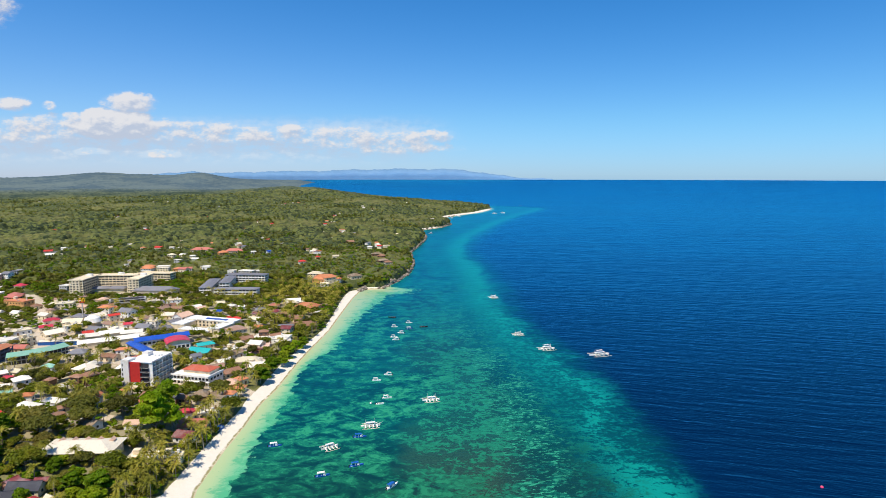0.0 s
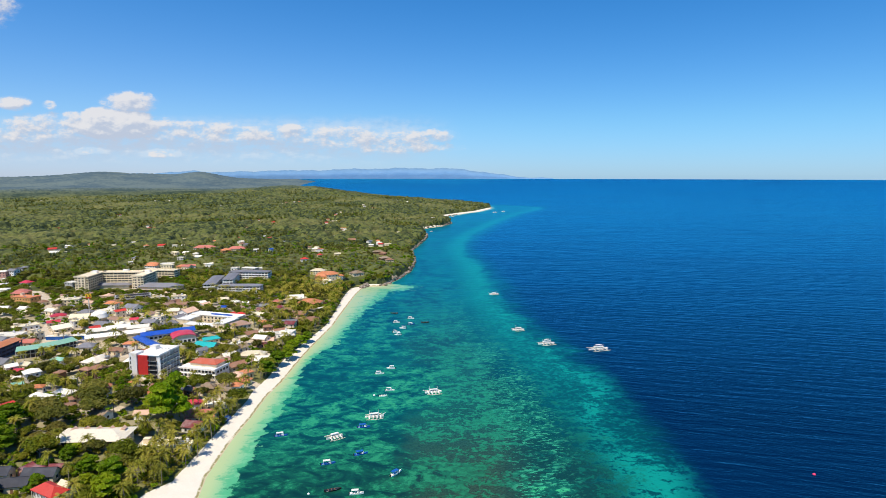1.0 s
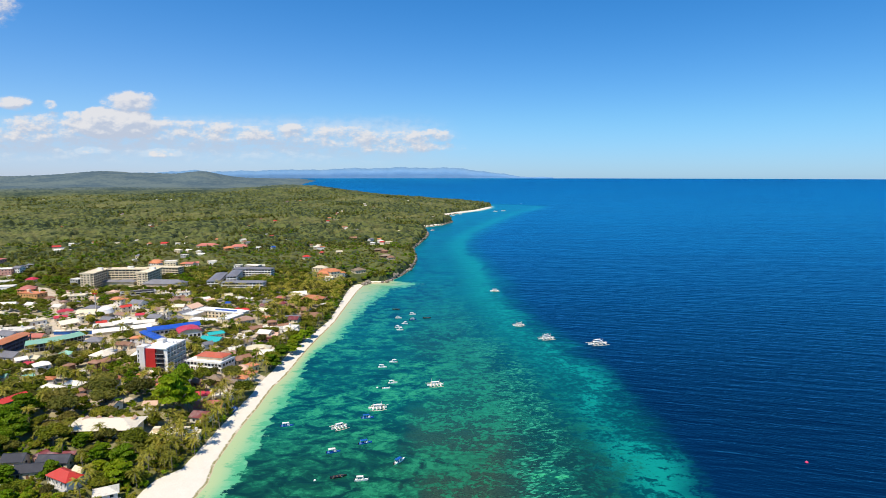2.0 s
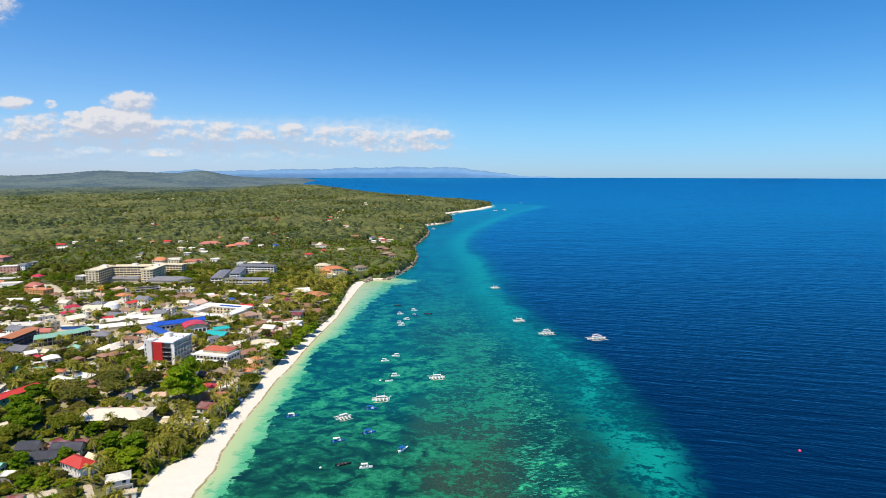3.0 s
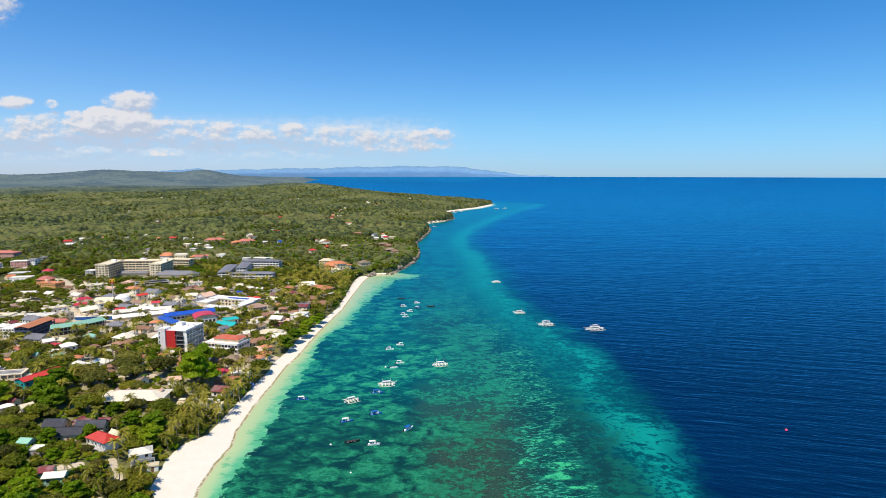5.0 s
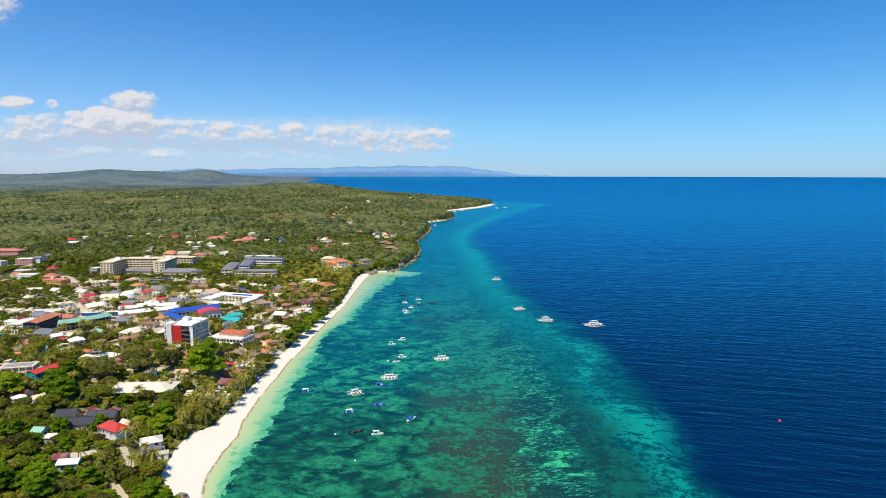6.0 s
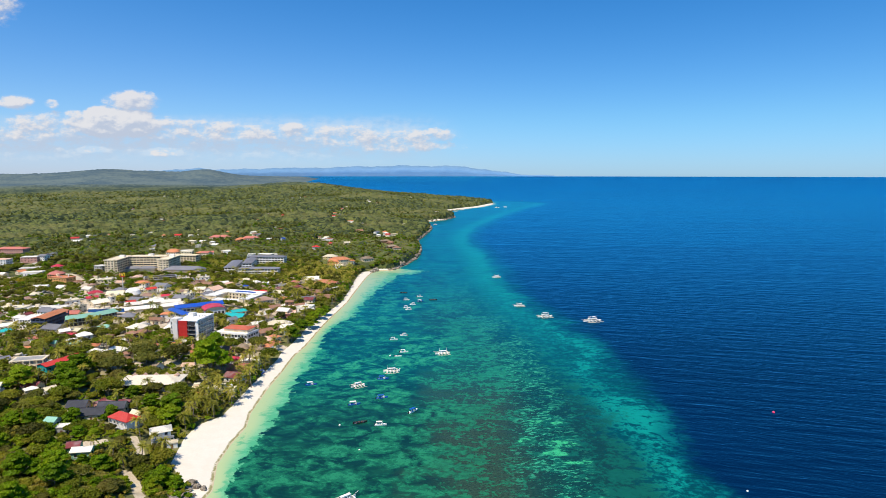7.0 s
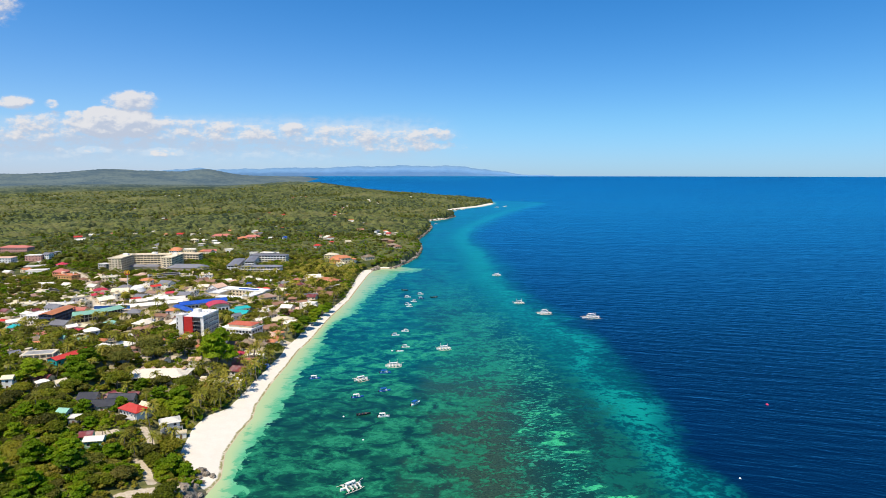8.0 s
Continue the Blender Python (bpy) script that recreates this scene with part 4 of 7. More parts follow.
# ---------------------------------------------------------------- big resort on the rise
resort = root("resort_hotel", -378, 686, 3, "six-storey cream resort hotel with gallery balconies and wings", "hotel")
claim(-378, 682, 3, 84, 56)
RF = 2.85
for cx, cy, w, d, fl, sides in ((-27, -8, 15, 40, 6, "fr"), (4, 9, 47, 13, 6, "f"), (33, -6, 13, 38, 6, "fr")):
    h = floors_block(resort, cx, cy, w, d, fl, RF, CREAM, DARK, 4.4, 0.0, 0.0, sides)
    part("roof", flat_roof(w, d, 0, 0.8, 0.9), CREAM, resort, "", pose(cx, cy, h + 0.02))
    if w < 20:
        end = part("end_wall", boxes((-w * 0.28, w * 0.28, -0.5, 1.6, -1.5, h + 1.2)), CREAM, resort, "", pose(cx, cy - d / 2 - 0.2, 0))
        for k in range(fl):
            for q in (-1.9, 1.9):
                part("window", boxes((-0.9, 0.9, -0.06, 0.06, -0.7, 0.7)), GLASS, end, "", pose(q, -0.52, k * RF + 1.6))
    part("roof_cabin", boxes((-3, 3, -2.2, 2.2, 0, 2.4)), WHITE, resort, "", pose(cx, cy + d * 0.25, h + 0.25))
for cx in (-12, 6):
    part("porch_roof", hip_roof(20, 8, 4.2, 2.0), R_GREY, resort, "", pose(cx, -4, 0))
    part("porch_wall", boxes((-9, 9, -3.2, 3.2, -1.5, 4.0)), CREAM, resort, "", pose(cx, -4, 0))
low_wing = root("resort_lobby", -319, 666, -3, "low cream resort lobby with a long slate grey roof", "hotel")
claim(-319, 666, -3, 50, 18)
part("wall", boxes((-23, 23, -7, 7, -1.5, 6.0)), CREAM, low_wing)
part("roof", hip_roof(47, 15, 6.3, 3.6), R_GREY, low_wing)
part("gatehouse", boxes((17, 24, -10, -2, -1.5, 8.2)), CREAM, low_wing)
part("gatehouse_roof", hip_roof(8, 9, 8.5, 2.0), R_GREY, low_wing, "", pose(20.5, -6, 0))
part("entrance", boxes((18.6, 22.4, -10.1, -9.9, -0.5, 5.0)), DARK, low_wing)
openings(low_wing, 46, 14, 6.0, 1, False, (2.2, 2.6), 4.2)
back_wing = root("resort_wing", -352, 738, -6, "four-storey cream resort wing with a flat roof", "hotel")
claim(-352, 738, -6, 44, 15)
h = floors_block(back_wing, 0, 0, 42, 13, 4, RF, CREAM, DARK, 4.4, 0.0, 0.0, "fr")
part("roof", flat_roof(42, 13, 0, 0.8, 0.9), CREAM, back_wing, "", pose(0, 0, h + 0.02))

# second resort with long grey roofs
for x, y, w, d, yaw, fl in ((-228, 664, 48, 12, 0, 3), (-240, 738, 50, 13, -4, 4), (-270, 696, 13, 60, 10, 3), (-253, 706, 12, 48, 10, 4)):
    g = root("resort_wing", x, y, yaw, "pale resort wing with galleries and a slate grey roof", "hotel", "grey-roofed resort wings")
    claim(x, y, yaw, w, d)
    h = floors_block(g, 0, 0, w, d, fl, 2.9, WHITE, DARK, 4.0, 0.0, 0.0, "fr")
    part("roof", hip_roof(w, d, h + 0.25, 1.5, 0.6), R_GREY, g)

# ---------------------------------------------------------------- white inn round a courtyard
inn = root("courtyard_inn", -208, 520, -18, "cream two-storey inn with flat white roofs round a court", "hotel")
claim(-208, 520, -18, 56, 38)
for cx, cy, w, d, h in ((0, 12, 50, 11, 6.2), (21, -4, 11, 20.9, 5.6), (-20, -2, 12, 16.9, 5.4), (2, -13, 30, 8, 3.2)):
    part("wall", boxes((-w / 2, w / 2, -d / 2, d / 2, -1.5, h)), CREAM, inn, "", pose(cx, cy, 0))
    part("roof", flat_roof(w, d, 0, 0.4, 0.8), WHITE, inn, "", pose(cx, cy, h))
for i in range(12):
    for k in range(2):
        part("window", boxes((-0.8, 0.8, -0.06, 0.06, -0.8, 0.8)), GLASS, inn, "", pose(-22 + 4.0 * i, 6.48, 1.6 + 2.9 * k))
part("skylight", boxes((-11, 11, -1.4, 1.4, 0, 0.7)), R_BLUE, inn, "long blue skylight", pose(4, 12, 6.43))

# ---------------------------------------------------------------- blue-roofed market with a red hall at its end
market = root("market_hall", -226, 458, 0, "white market hall with two wings under bright blue sheet roofs", "building")
claim(-223, 471, 32, 42, 15)
claim(-227, 444, -43, 38, 9)
back_m, front_m = pose(3, 13, 0, 0, 0, 32), pose(-1, -14, 0, 0, 0, -43)
part("wall", boxes((-19.5, 19.5, -5.5, 5.5, -1.5, 6.0)), WHITE, market, "", back_m)
part("roof", gable_roof(39, 11.5, 6.1, 1.7, 0.9), R_BLUE, market, "bright blue sheet roof", back_m)
part("front_wall", boxes((-18, 18, -3, 3, -1.5, 5.6)), WHITE, market, "", front_m)
part("front_roof", gable_roof(36, 6.6, 5.7, 1.0, 0.7), R_BLUE, market, "bright blue sheet roof", front_m)
for i in range(11):
    part("window", boxes((-1.1, 1.1, -0.06, 0.06, -0.8, 0.8)), GLASS, market, "", front_m @ pose(-15.5 + 3.1 * i, -3.02, 3.4))
    part("window", boxes((-1.1, 1.1, -0.06, 0.06, -0.8, 0.8)), GLASS, market, "", back_m @ pose(-16 + 3.2 * i, -5.52, 3.6))
hall_red = root("hall", -206, 461, 32, "white open hall under a broad crimson barrel roof", "hall")
claim(-206, 461, 32, 18, 17)
part("wall", boxes((-8.2, 8.2, -7.4, 7.4, -1.5, 5.6)), WHITE, hall_red)
arc = [(8.9 * math.cos(math.pi * i / 10), 5.7 + 2.9 * math.sin(math.pi * i / 10)) for i in range(11)]
arc_v = [(x, y, z + dz) for y in (-8.4, 8.4) for dz in (0.0, 0.25) for x, z in arc]
arc_f = [(11 + i, 12 + i, 34 + i, 33 + i) for i in range(10)] + [(i, 22 + i, 23 + i, i + 1) for i in range(10)] + [(i, i + 1, 12 + i, 11 + i) for i in range(10)] + [(22 + i, 33 + i, 34 + i, 23 + i) for i in range(10)] + [(0, 11, 33, 22), (10, 32, 43, 21)]
part("roof", (arc_v, arc_f), R_CRIMSON, hall_red, "crimson barrel-shaped sheet roof")
part("end_wall", ([(x * 0.92, -7.42, z) for x, z in arc], [tuple(range(11))]), CREAM, hall_red)
for i in range(5):
    part("window", boxes((-1.0, 1.0, -0.06, 0.06, -1.1, 1.1)), GLASS, hall_red, "", pose(-6.2 + 3.1 * i, -7.44, 3.2))

# ---------------------------------------------------------------- long curved building with a pale green roof
curved = root("curved_hall", -293, 424, 0, "long curved two-storey building with a pale green roof", "building", z=gz(-293, 424))
claim(-295, 424, 42, 46, 18)
arc_c, arc_r, arc_n = Vector((-41.0, 40.0)), 56.0, 14
turns = [radians(-62 + 42 * i / arc_n) for i in range(arc_n + 1)]


def ring(rad, z):
    return [(arc_c.x + rad * math.cos(a), arc_c.y + rad * math.sin(a), z) for a in turns]


def arc_slab(r0, r1, z00, z01, z10, z11):
    """A curved bar: inner radius r0 from z00 to z01, outer radius r1 from z10 to z11."""
    v = ring(r0, z00) + ring(r0, z01) + ring(r1, z10) + ring(r1, z11)
    n = arc_n + 1
    f = []
    for i in range(arc_n):
        f += [(i, i + n, i + 1 + n, i + 1), (i + 2 * n, i + 1 + 2 * n, i + 1 + 3 * n, i + 3 * n), (i + n, i + 3 * n, i + 1 + 3 * n, i + 1 + n), (i, i + 1, i + 1 + 2 * n, i + 2 * n)]
    return v, f + [(0, 2 * n, 3 * n, n), (n - 1, 2 * n - 1, 4 * n - 1, 3 * n - 1)]


# wall coloured dark for the shade under the gallery roof
part("wall", arc_slab(arc_r - 9, arc_r - 1.6, -1.5, 6.6, -1.5, 6.6), DARK, curved)
part("gallery", arc_slab(arc_r - 1.59, arc_r, 3.0, 3.35, 3.0, 3.35), GREY, curved)
part("roof", arc_slab(arc_r - 5, arc_r + 1.2, 8.3, 8.55, 6.2, 6.45), R_GREEN, curved, "pale green sheet roof")
part("back_roof", arc_slab(arc_r - 10.2, arc_r - 5.01, 6.2, 6.45, 8.3, 8.55), R_GREEN, curved, "pale green sheet roof")
for i in range(arc_n + 1):
    part("column", boxes((-0.18, 0.18, -0.18, 0.18, -1.5, 6.3)), GREY, curved, "", pose(arc_c.x + (arc_r - 0.2) * math.cos(turns[i]), arc_c.y + (arc_r - 0.2) * math.sin(turns[i]), 0))

# ---------------------------------------------------------------- white-roofed function hall in the palms
hall = root("function_hall", -171, 276, 3, "long function hall under a broad cream-white sheet roof", "hall")
claim(-170, 276, 3, 34, 13)
part("wall", boxes((-15.8, 15.8, -7, 7, -1.5, 4.2)), CREAM, hall)
part("roof", hip_roof(33, 15.5, 4.5, 2.5, 0.9), R_IVORY, hall, "broad cream-white sheet roof")
for i in range(5):
    part("gablet", ([(-1.3, -1, 0), (1.3, -1, 0), (1.3, 2, 0), (-1.3, 2, 0), (0, -1, 1.3), (0, 2, 1.3)], [(0, 1, 4), (1, 2, 5, 4), (2, 3, 5), (3, 0, 4, 5), (0, 3, 2, 1)]), R_ROSE, hall, "", pose(-11 + 6.0 * i, 2.2, 6.1))
for i in range(9):
    part("window", boxes((-1.2, 1.2, -0.06, 0.06, -1.0, 1.0)), GLASS, hall, "", pose(-14.5 + 3.6 * i, -7.02, 2.4))
for x, y, w, d in ((-143, 279, 14, 7), (-130, 281, 9, 6)):
    house(x, y, w, d, 3.4, 5, "flat", R_IVORY, CREAM, "low annex with a flat cream-white sheet roof", "annex")

# red villa with cream gables
villa = root("villa", -160, 225, -28, "white villa with a bright red hipped roof among trees", "villa")
claim(-160, 225, -28, 15, 10)
part("wall", boxes((-6.6, 6.6, -3.2, 3.2, -1.5, 3.8)), WHITE, villa)
part("roof", hip_roof(13.2, 6.4, 4.1, 1.9, 0.8), R_RED, villa, "bright red sheet roof")
part("rear_wall", boxes((-0.5, 6.0, 3.22, 7.0, -1.5, 3.9)), CREAM, villa)
part("rear_roof", gable_roof(6.5, 3.8, 4.0, 1.7, 0.5), R_CREAM, villa, "cream gabled roof", pose(2.75, 5.15, 0))
part("veranda_slab", boxes((-6.6, 6.6, -4.8, -3.22, -1.5, 0.2)), GREY, villa)
for i in range(6):
    part("post", boxes((-0.12, 0.12, -0.12, 0.12, 0.2, 3.4)), WHITE, villa, "", pose(-6.3 + 2.52 * i, -3.8, 0))
for i in range(5):
    part("window", boxes((-0.6, 0.6, -0.06, 0.06, -0.7, 0.7)), GLASS, villa, "", pose(-5.4 + 2.7 * i, -3.22, 2.0))

for x, y, w, d, yaw, h in ((-190, 238, 9, 6, 4, 3.4), (-178, 230, 11, 6, 10, 3.4), (-173, 239, 13, 6, 4, 3.4)):
    house(x, y, w, d, h, yaw, "gable", R_BLACK, CREAM, "cream bungalow under a dark grey shingle roof", "bungalow", group="dark-roofed bungalows", rise=2.2)
house(-230, 287, 22, 8, 7.0, 68, "gable", R_RED, R_TEAL, "long two-storey block with a faded red roof", "lodge", rise=1.2)

# unfinished white frame block
frame_block = root("frame_building", -250, 290, 14, "white two-storey concrete frame with open bays and flat slabs", "building")
claim(-250, 290, 14, 20, 12)
floors_block(frame_block, 0, 0, 18, 10, 2, 3.3, CREAM, GREY, 3.6, 0.0, 0.0, "frl")

# four-storey hotel with dark blue galleries and an orange roof
gallery_hotel = root("gallery_hotel", -324, 422, 0, "four-storey hotel with dark blue galleries and an orange roof", "hotel")
claim(-327, 422, 0, 30, 38)
h = floors_block(gallery_hotel, 0, 0, 11, 31, 3, 2.75, NAVY, DARK, 4.2, 0.0, 0.0, "fr")
part("roof", gable_roof(31, 11, 0.05, 1.1, 0.6), R_ORANGE, gallery_hotel, "orange sheet roof", pose(0, 0, h, 0, 0, 90))
part("stair_block", boxes((-17, -5.52, -15.5, 2, -1.5, h - 1)), WHITE, gallery_hotel)
part("stair_roof", flat_roof(11.2, 17.3, 0, 0.2, 0.5), WHITE, gallery_hotel, "", pose(-11.4, -6.75, h - 1 + 0.002))
for k in range(3):
    for i in range(5):
        part("window", boxes((-0.7, 0.7, -0.06, 0.06, -0.7, 0.7)), GLASS, gallery_hotel, "", pose(-15.6 + 2.2 * i, -15.52, 1.5 + 2.7 * k))

# car park decks
decks = root("car_park", -326, 617, 26, "grey concrete parking decks with open sides", "car park")
claim(-326, 617, 26, 38, 16)
floors_block(decks, 0, 0, 34, 14, 2, 2.9, GREY, DARK, 5.0, 0.0, 0.0, "frl")

# white cone tent and tall sign
tent = root("dome_tent", -311, 527, 0, "white domed tent roof over a round bar", "tent")
claim(-312, 530, 0, 20, 20)
cone_v = [(0, 0, 10.2)] + [(7.4 * math.cos(a) * k, 7.4 * math.sin(a) * k, z) for k, z in ((0.42, 9.6), (0.82, 7.8), (1.0, 4.2)) for a in [2 * math.pi * i / 20 for i in range(20)]]
cone_f = [(0, 1 + i, 1 + (i + 1) % 20) for i in range(20)] + [(1 + 20 * r + i, 21 + 20 * r + i, 21 + 20 * r + (i + 1) % 20, 1 + 20 * r + (i + 1) % 20) for r in range(2) for i in range(20)]
part("canopy", (cone_v, cone_f), WHITE, tent, "taut white tent canopy")
part("wall", boxes((-4.6, 4.6, -4.6, 4.6, -1.5, 4.6)), CREAM, tent)
house(-326, 524, 15, 11, 5.0, 12, "gable", R_CREAM, CREAM, "cream hall with a broad pale gabled roof", "hall", rise=2.4)
sign = root("pylon_sign", -329, 543, 0, "tall steel pylon sign with a yellow emblem on red", "sign")
part("pole", boxes((-0.35, 0.35, -0.35, 0.35, -1, 17.6)), GREY, sign)
part("panel", boxes((-2.2, 2.2, -0.3, 0.3, 17.6, 18.6)), RED_SIGN, sign, "red sign panel")
arch = [(math.cos(math.pi * i / 8) * 1.45, math.sin(math.pi * i / 8) * 3.6) for i in range(9)]
for off in (-1.5, 1.5):
    v = [(off + x * k, yy, 18.61 + z * kz) for yy in (-0.25, 0.25) for k, kz in ((1.0, 1.0), (0.55, 0.82)) for x, z in arch]
    f = []
    for i in range(8):
        f += [(i, i + 1, 10 + i, 9 + i), (18 + i, 27 + i, 28 + i, 19 + i), (i, 18 + i, 19 + i, i + 1), (9 + i, 10 + i, 28 + i, 27 + i)]
    part("emblem_arch", (v, f), YELLOW_SIGN, sign, "yellow arch")

# long white market sheds
for x, y, w, d, yaw, h in ((-263, 466, 42, 13, 30, 5.2), (-284, 477, 15, 12, 24, 5.6), (-271, 485, 17, 13, 34, 6.2), (-256, 489, 16, 12, 22, 5.4), (-246, 480, 11, 9, 40, 5.0)):
    house(x, y, w, d, h, yaw, "gable", R_WHITE, GREY, "long market shed with a white sheet roof", "shed", category="shed", group="market sheds", rise=1.4, windows=False)

# beach house and huts at the near end of the sand
bh = root("beach_house", -139.5, 219, 28, "weathered white two-storey beach house with a deck", "house")
claim(-139.5, 219, 28, 12, 11)
part("wall", boxes((-4.2, 4.2, -3.4, 3.4, -1.5, 5.0)), WHITE, bh)
part("roof", hip_roof(8.4, 6.8, 5.3, 1.4, 0.8), R_WHITE, bh)
part("deck", boxes((-4.6, 5.4, -5.9, -3.42, 2.4, 2.62), (-4.6, 5.4, -5.9, -5.8, 2.62, 3.5)), GREY, bh)
for i in range(4):
    part("post", boxes((-0.12, 0.12, -0.12, 0.12, -1.5, 2.39)), WHITE, bh, "", pose(-4.4 + 3.2 * i, -5.7, 0))
openings(bh, 8.4, 6.8, 5.0, 2)
house(-131.5, 213, 4.6, 3.4, 2.4, 20, "flat", R_CREAM, WHITE, "low white beach bar with a flat roof", "beach_bar")
house(-160, 191, 7.5, 5, 3.4, 10, "gable", R_WHITE, R_GREEN, "green hut with a pale sheet roof", "hut", rise=1.0)
house(-166, 195, 5, 5, 3.4, 10, "gable", R_MAROON, R_GREEN, "green hut with a rusty roof", "hut", rise=1.2)
house(-426, 598, 26, 12, 7.2, -16, "flat", R_ORANGE, ORANGE_WALL, "orange two-storey guest house with flat terracotta terraces", "guest_house")
house(-440, 610, 14, 10, 8.4, -16, "hip", R_FADED, ORANGE_WALL, "orange guest house wing with a red tile roof", "guest_house", rise=1.8)
house(-618, 792, 40, 16, 11, 0, "hip", R_FADED, PINK_WALL, "pink three-storey hotel with a red roof", "hotel", category="hotel", rise=2.4)
# ---------------------------------------------------------------- houses of the town and the back country
house(-522, 687, 21.4, 12.7, 3.4, 20, "flat", R_WHITE, CREAM, clear=11)
house(-563, 724, 11.9, 6.3, 3.4, -15, "flat", R_WHITE, CREAM, clear=6)
house(-546, 750, 10.9, 8.5, 6.2, -15, "gable", R_GREY, WHITE, clear=5)
house(-557, 789, 10.0, 6.6, 3.4, -20, "gable", R_GREY, GREY, clear=5)
house(-538, 725, 9.3, 6.8, 3.4, -8, "flat", R_WHITE, CREAM, clear=5)
house(-498, 704, 11.6, 9.1, 3.4, -15, "hip", R_CRIMSON, CREAM, clear=6)
house(-494, 729, 8.0, 7.2, 3.4, 72, "gable", R_CRIMSON, CREAM, clear=4)
house(-433, 687, 12.6, 9.6, 6.2, -20, "flat", R_WHITE, GREY, clear=6)
house(-378, 591, 20.9, 12.6, 6.2, 20, "flat", R_CREAM, CREAM)
house(-418, 551, 7.7, 5.8, 3.4, 108, "gable", R_WHITE, WHITE)
house(-402, 560, 7.9, 7.2, 3.4, -15, "gable", R_WHITE, WHITE)
house(-462, 569, 5.3, 4.7, 3.4, 38, "gable", R_ORANGE, ORANGE_WALL)
house(-351, 532, 12.0, 7.5, 3.4, 38, "hip", R_CRIMSON, CREAM)
house(-341, 509, 9.6, 5.3, 3.6, 38, "gable", R_CRIMSON, CREAM)
house(-357, 495, 19.7, 10.3, 3.4, 48, "flat", R_CREAM, WHITE)
house(-317, 508, 12.5, 8.2, 6.2, 48, "flat", R_CREAM, WHITE)
house(-401, 479, 15.5, 12.4, 3.4, 12, "flat", R_GREY, WHITE)
house(-355, 465, 32.0, 14.0, 3.6, 8, "flat", R_WHITE, WHITE)
house(-354, 429, 8.3, 6.4, 3.6, -20, "hip", R_WHITE, WHITE)
house(-357, 404, 5.5, 4.3, 3.4, 12, "hip", R_RED, WHITE)
house(-347, 403, 9.4, 6.7, 3.4, 38, "gable", R_WHITE, WHITE)
house(-356, 441, 5.9, 5.1, 3.4, 72, "gable", R_MAROON, CREAM)
house(-270, 405, 9.5, 5.6, 3.4, -20, "hip", R_GREEN, WHITE)
house(-325, 574, 11.8, 7.3, 6.2, -8, "hip", R_ORANGE, WHITE)
house(-301, 544, 9.2, 5.1, 6.2, 48, "gable", R_RED, CREAM)
house(-277, 523, 6.9, 5.1, 3.4, 20, "gable", R_CRIMSON, WHITE)
house(-295, 492, 7.5, 6.3, 3.6, 40, "gable", R_RED, WHITE)
house(-369, 551, 10.3, 7.6, 3.6, -20, "gable", R_WHITE, CREAM)
house(-235, 435, 9.2, 4.9, 6.2, 12, "hip", R_ORANGE, WHITE)
house(-241, 428, 12.4, 6.6, 3.4, -15, "gable", R_BROWN, CREAM)
house(-397, 810, 14.7, 8.1, 6.2, 5, "hip", R_ORANGE, ORANGE_WALL, clear=7)
house(-386, 830, 16.5, 11.0, 3.4, 12, "flat", R_WHITE, CREAM, clear=8)
house(-355, 804, 10.2, 8.2, 3.4, -8, "hip", R_ORANGE, ORANGE_WALL, clear=5)
house(-344, 812, 8.8, 6.8, 3.4, 20, "gable", R_FADED, WHITE, clear=4)
house(-328, 831, 12.0, 6.7, 3.6, 48, "flat", R_WHITE, CREAM, clear=6)
house(-279, 798, 10.1, 6.6, 3.4, 12, "flat", R_WHITE, CREAM, clear=5)
house(-253, 793, 21.6, 12.4, 3.6, 20, "flat", R_WHITE, GREY, clear=11)
house(-246, 597, 7.8, 6.4, 3.4, 45, "gable", R_WHITE, CREAM)
house(-229, 616, 8.0, 6.1, 3.4, 12, "gable", R_CREAM, WHITE)
house(-213, 600, 8.9, 6.6, 3.6, -15, "hip", R_WHITE, CREAM)
house(-201, 598, 5.6, 4.7, 3.4, 20, "gable", R_WHITE, WHITE)
house(-215, 577, 5.0, 4.3, 3.4, -15, "gable", R_BLUE, WHITE)
house(-198, 549, 6.2, 5.0, 3.4, 65, "gable", R_RED, CREAM)
house(-186, 537, 8.1, 6.3, 6.2, 20, "hip", R_RED, CREAM)
house(-178, 427, 6.6, 5.7, 6.2, 45, "gable", R_GREY, WHITE)
house(-162, 455, 7.8, 6.8, 3.6, -15, "flat", R_WHITE, WHITE)
house(-182, 447, 17.2, 9.7, 3.6, -15, "gable", R_TEAL, GREY)
house(-186, 465, 12.4, 6.3, 3.4, 38, "gable", R_TEAL, GREY)
house(-334, 385, 7.5, 6.8, 3.6, 20, "hip", R_TEAL, GREY)
house(-323, 372, 5.1, 4.7, 3.4, 72, "gable", R_MAROON, PINK_WALL)
house(-288, 382, 6.7, 6.0, 6.2, 48, "gable", R_WHITE, CREAM)
house(-282, 381, 7.5, 5.4, 3.4, -8, "gable", R_CRIMSON, CREAM)
house(-265, 369, 8.7, 7.8, 6.2, 45, "hip", R_WHITE, WHITE)
house(-286, 395, 7.7, 6.0, 3.4, -20, "gable", R_CREAM, CREAM)
house(-266, 334, 6.0, 4.9, 6.2, 12, "gable", R_GREEN, CREAM)
house(-259, 347, 5.5, 4.2, 3.6, 48, "gable", R_GREEN, CREAM)
house(-281, 366, 5.0, 3.6, 3.4, -8, "gable", R_WHITE, CREAM)
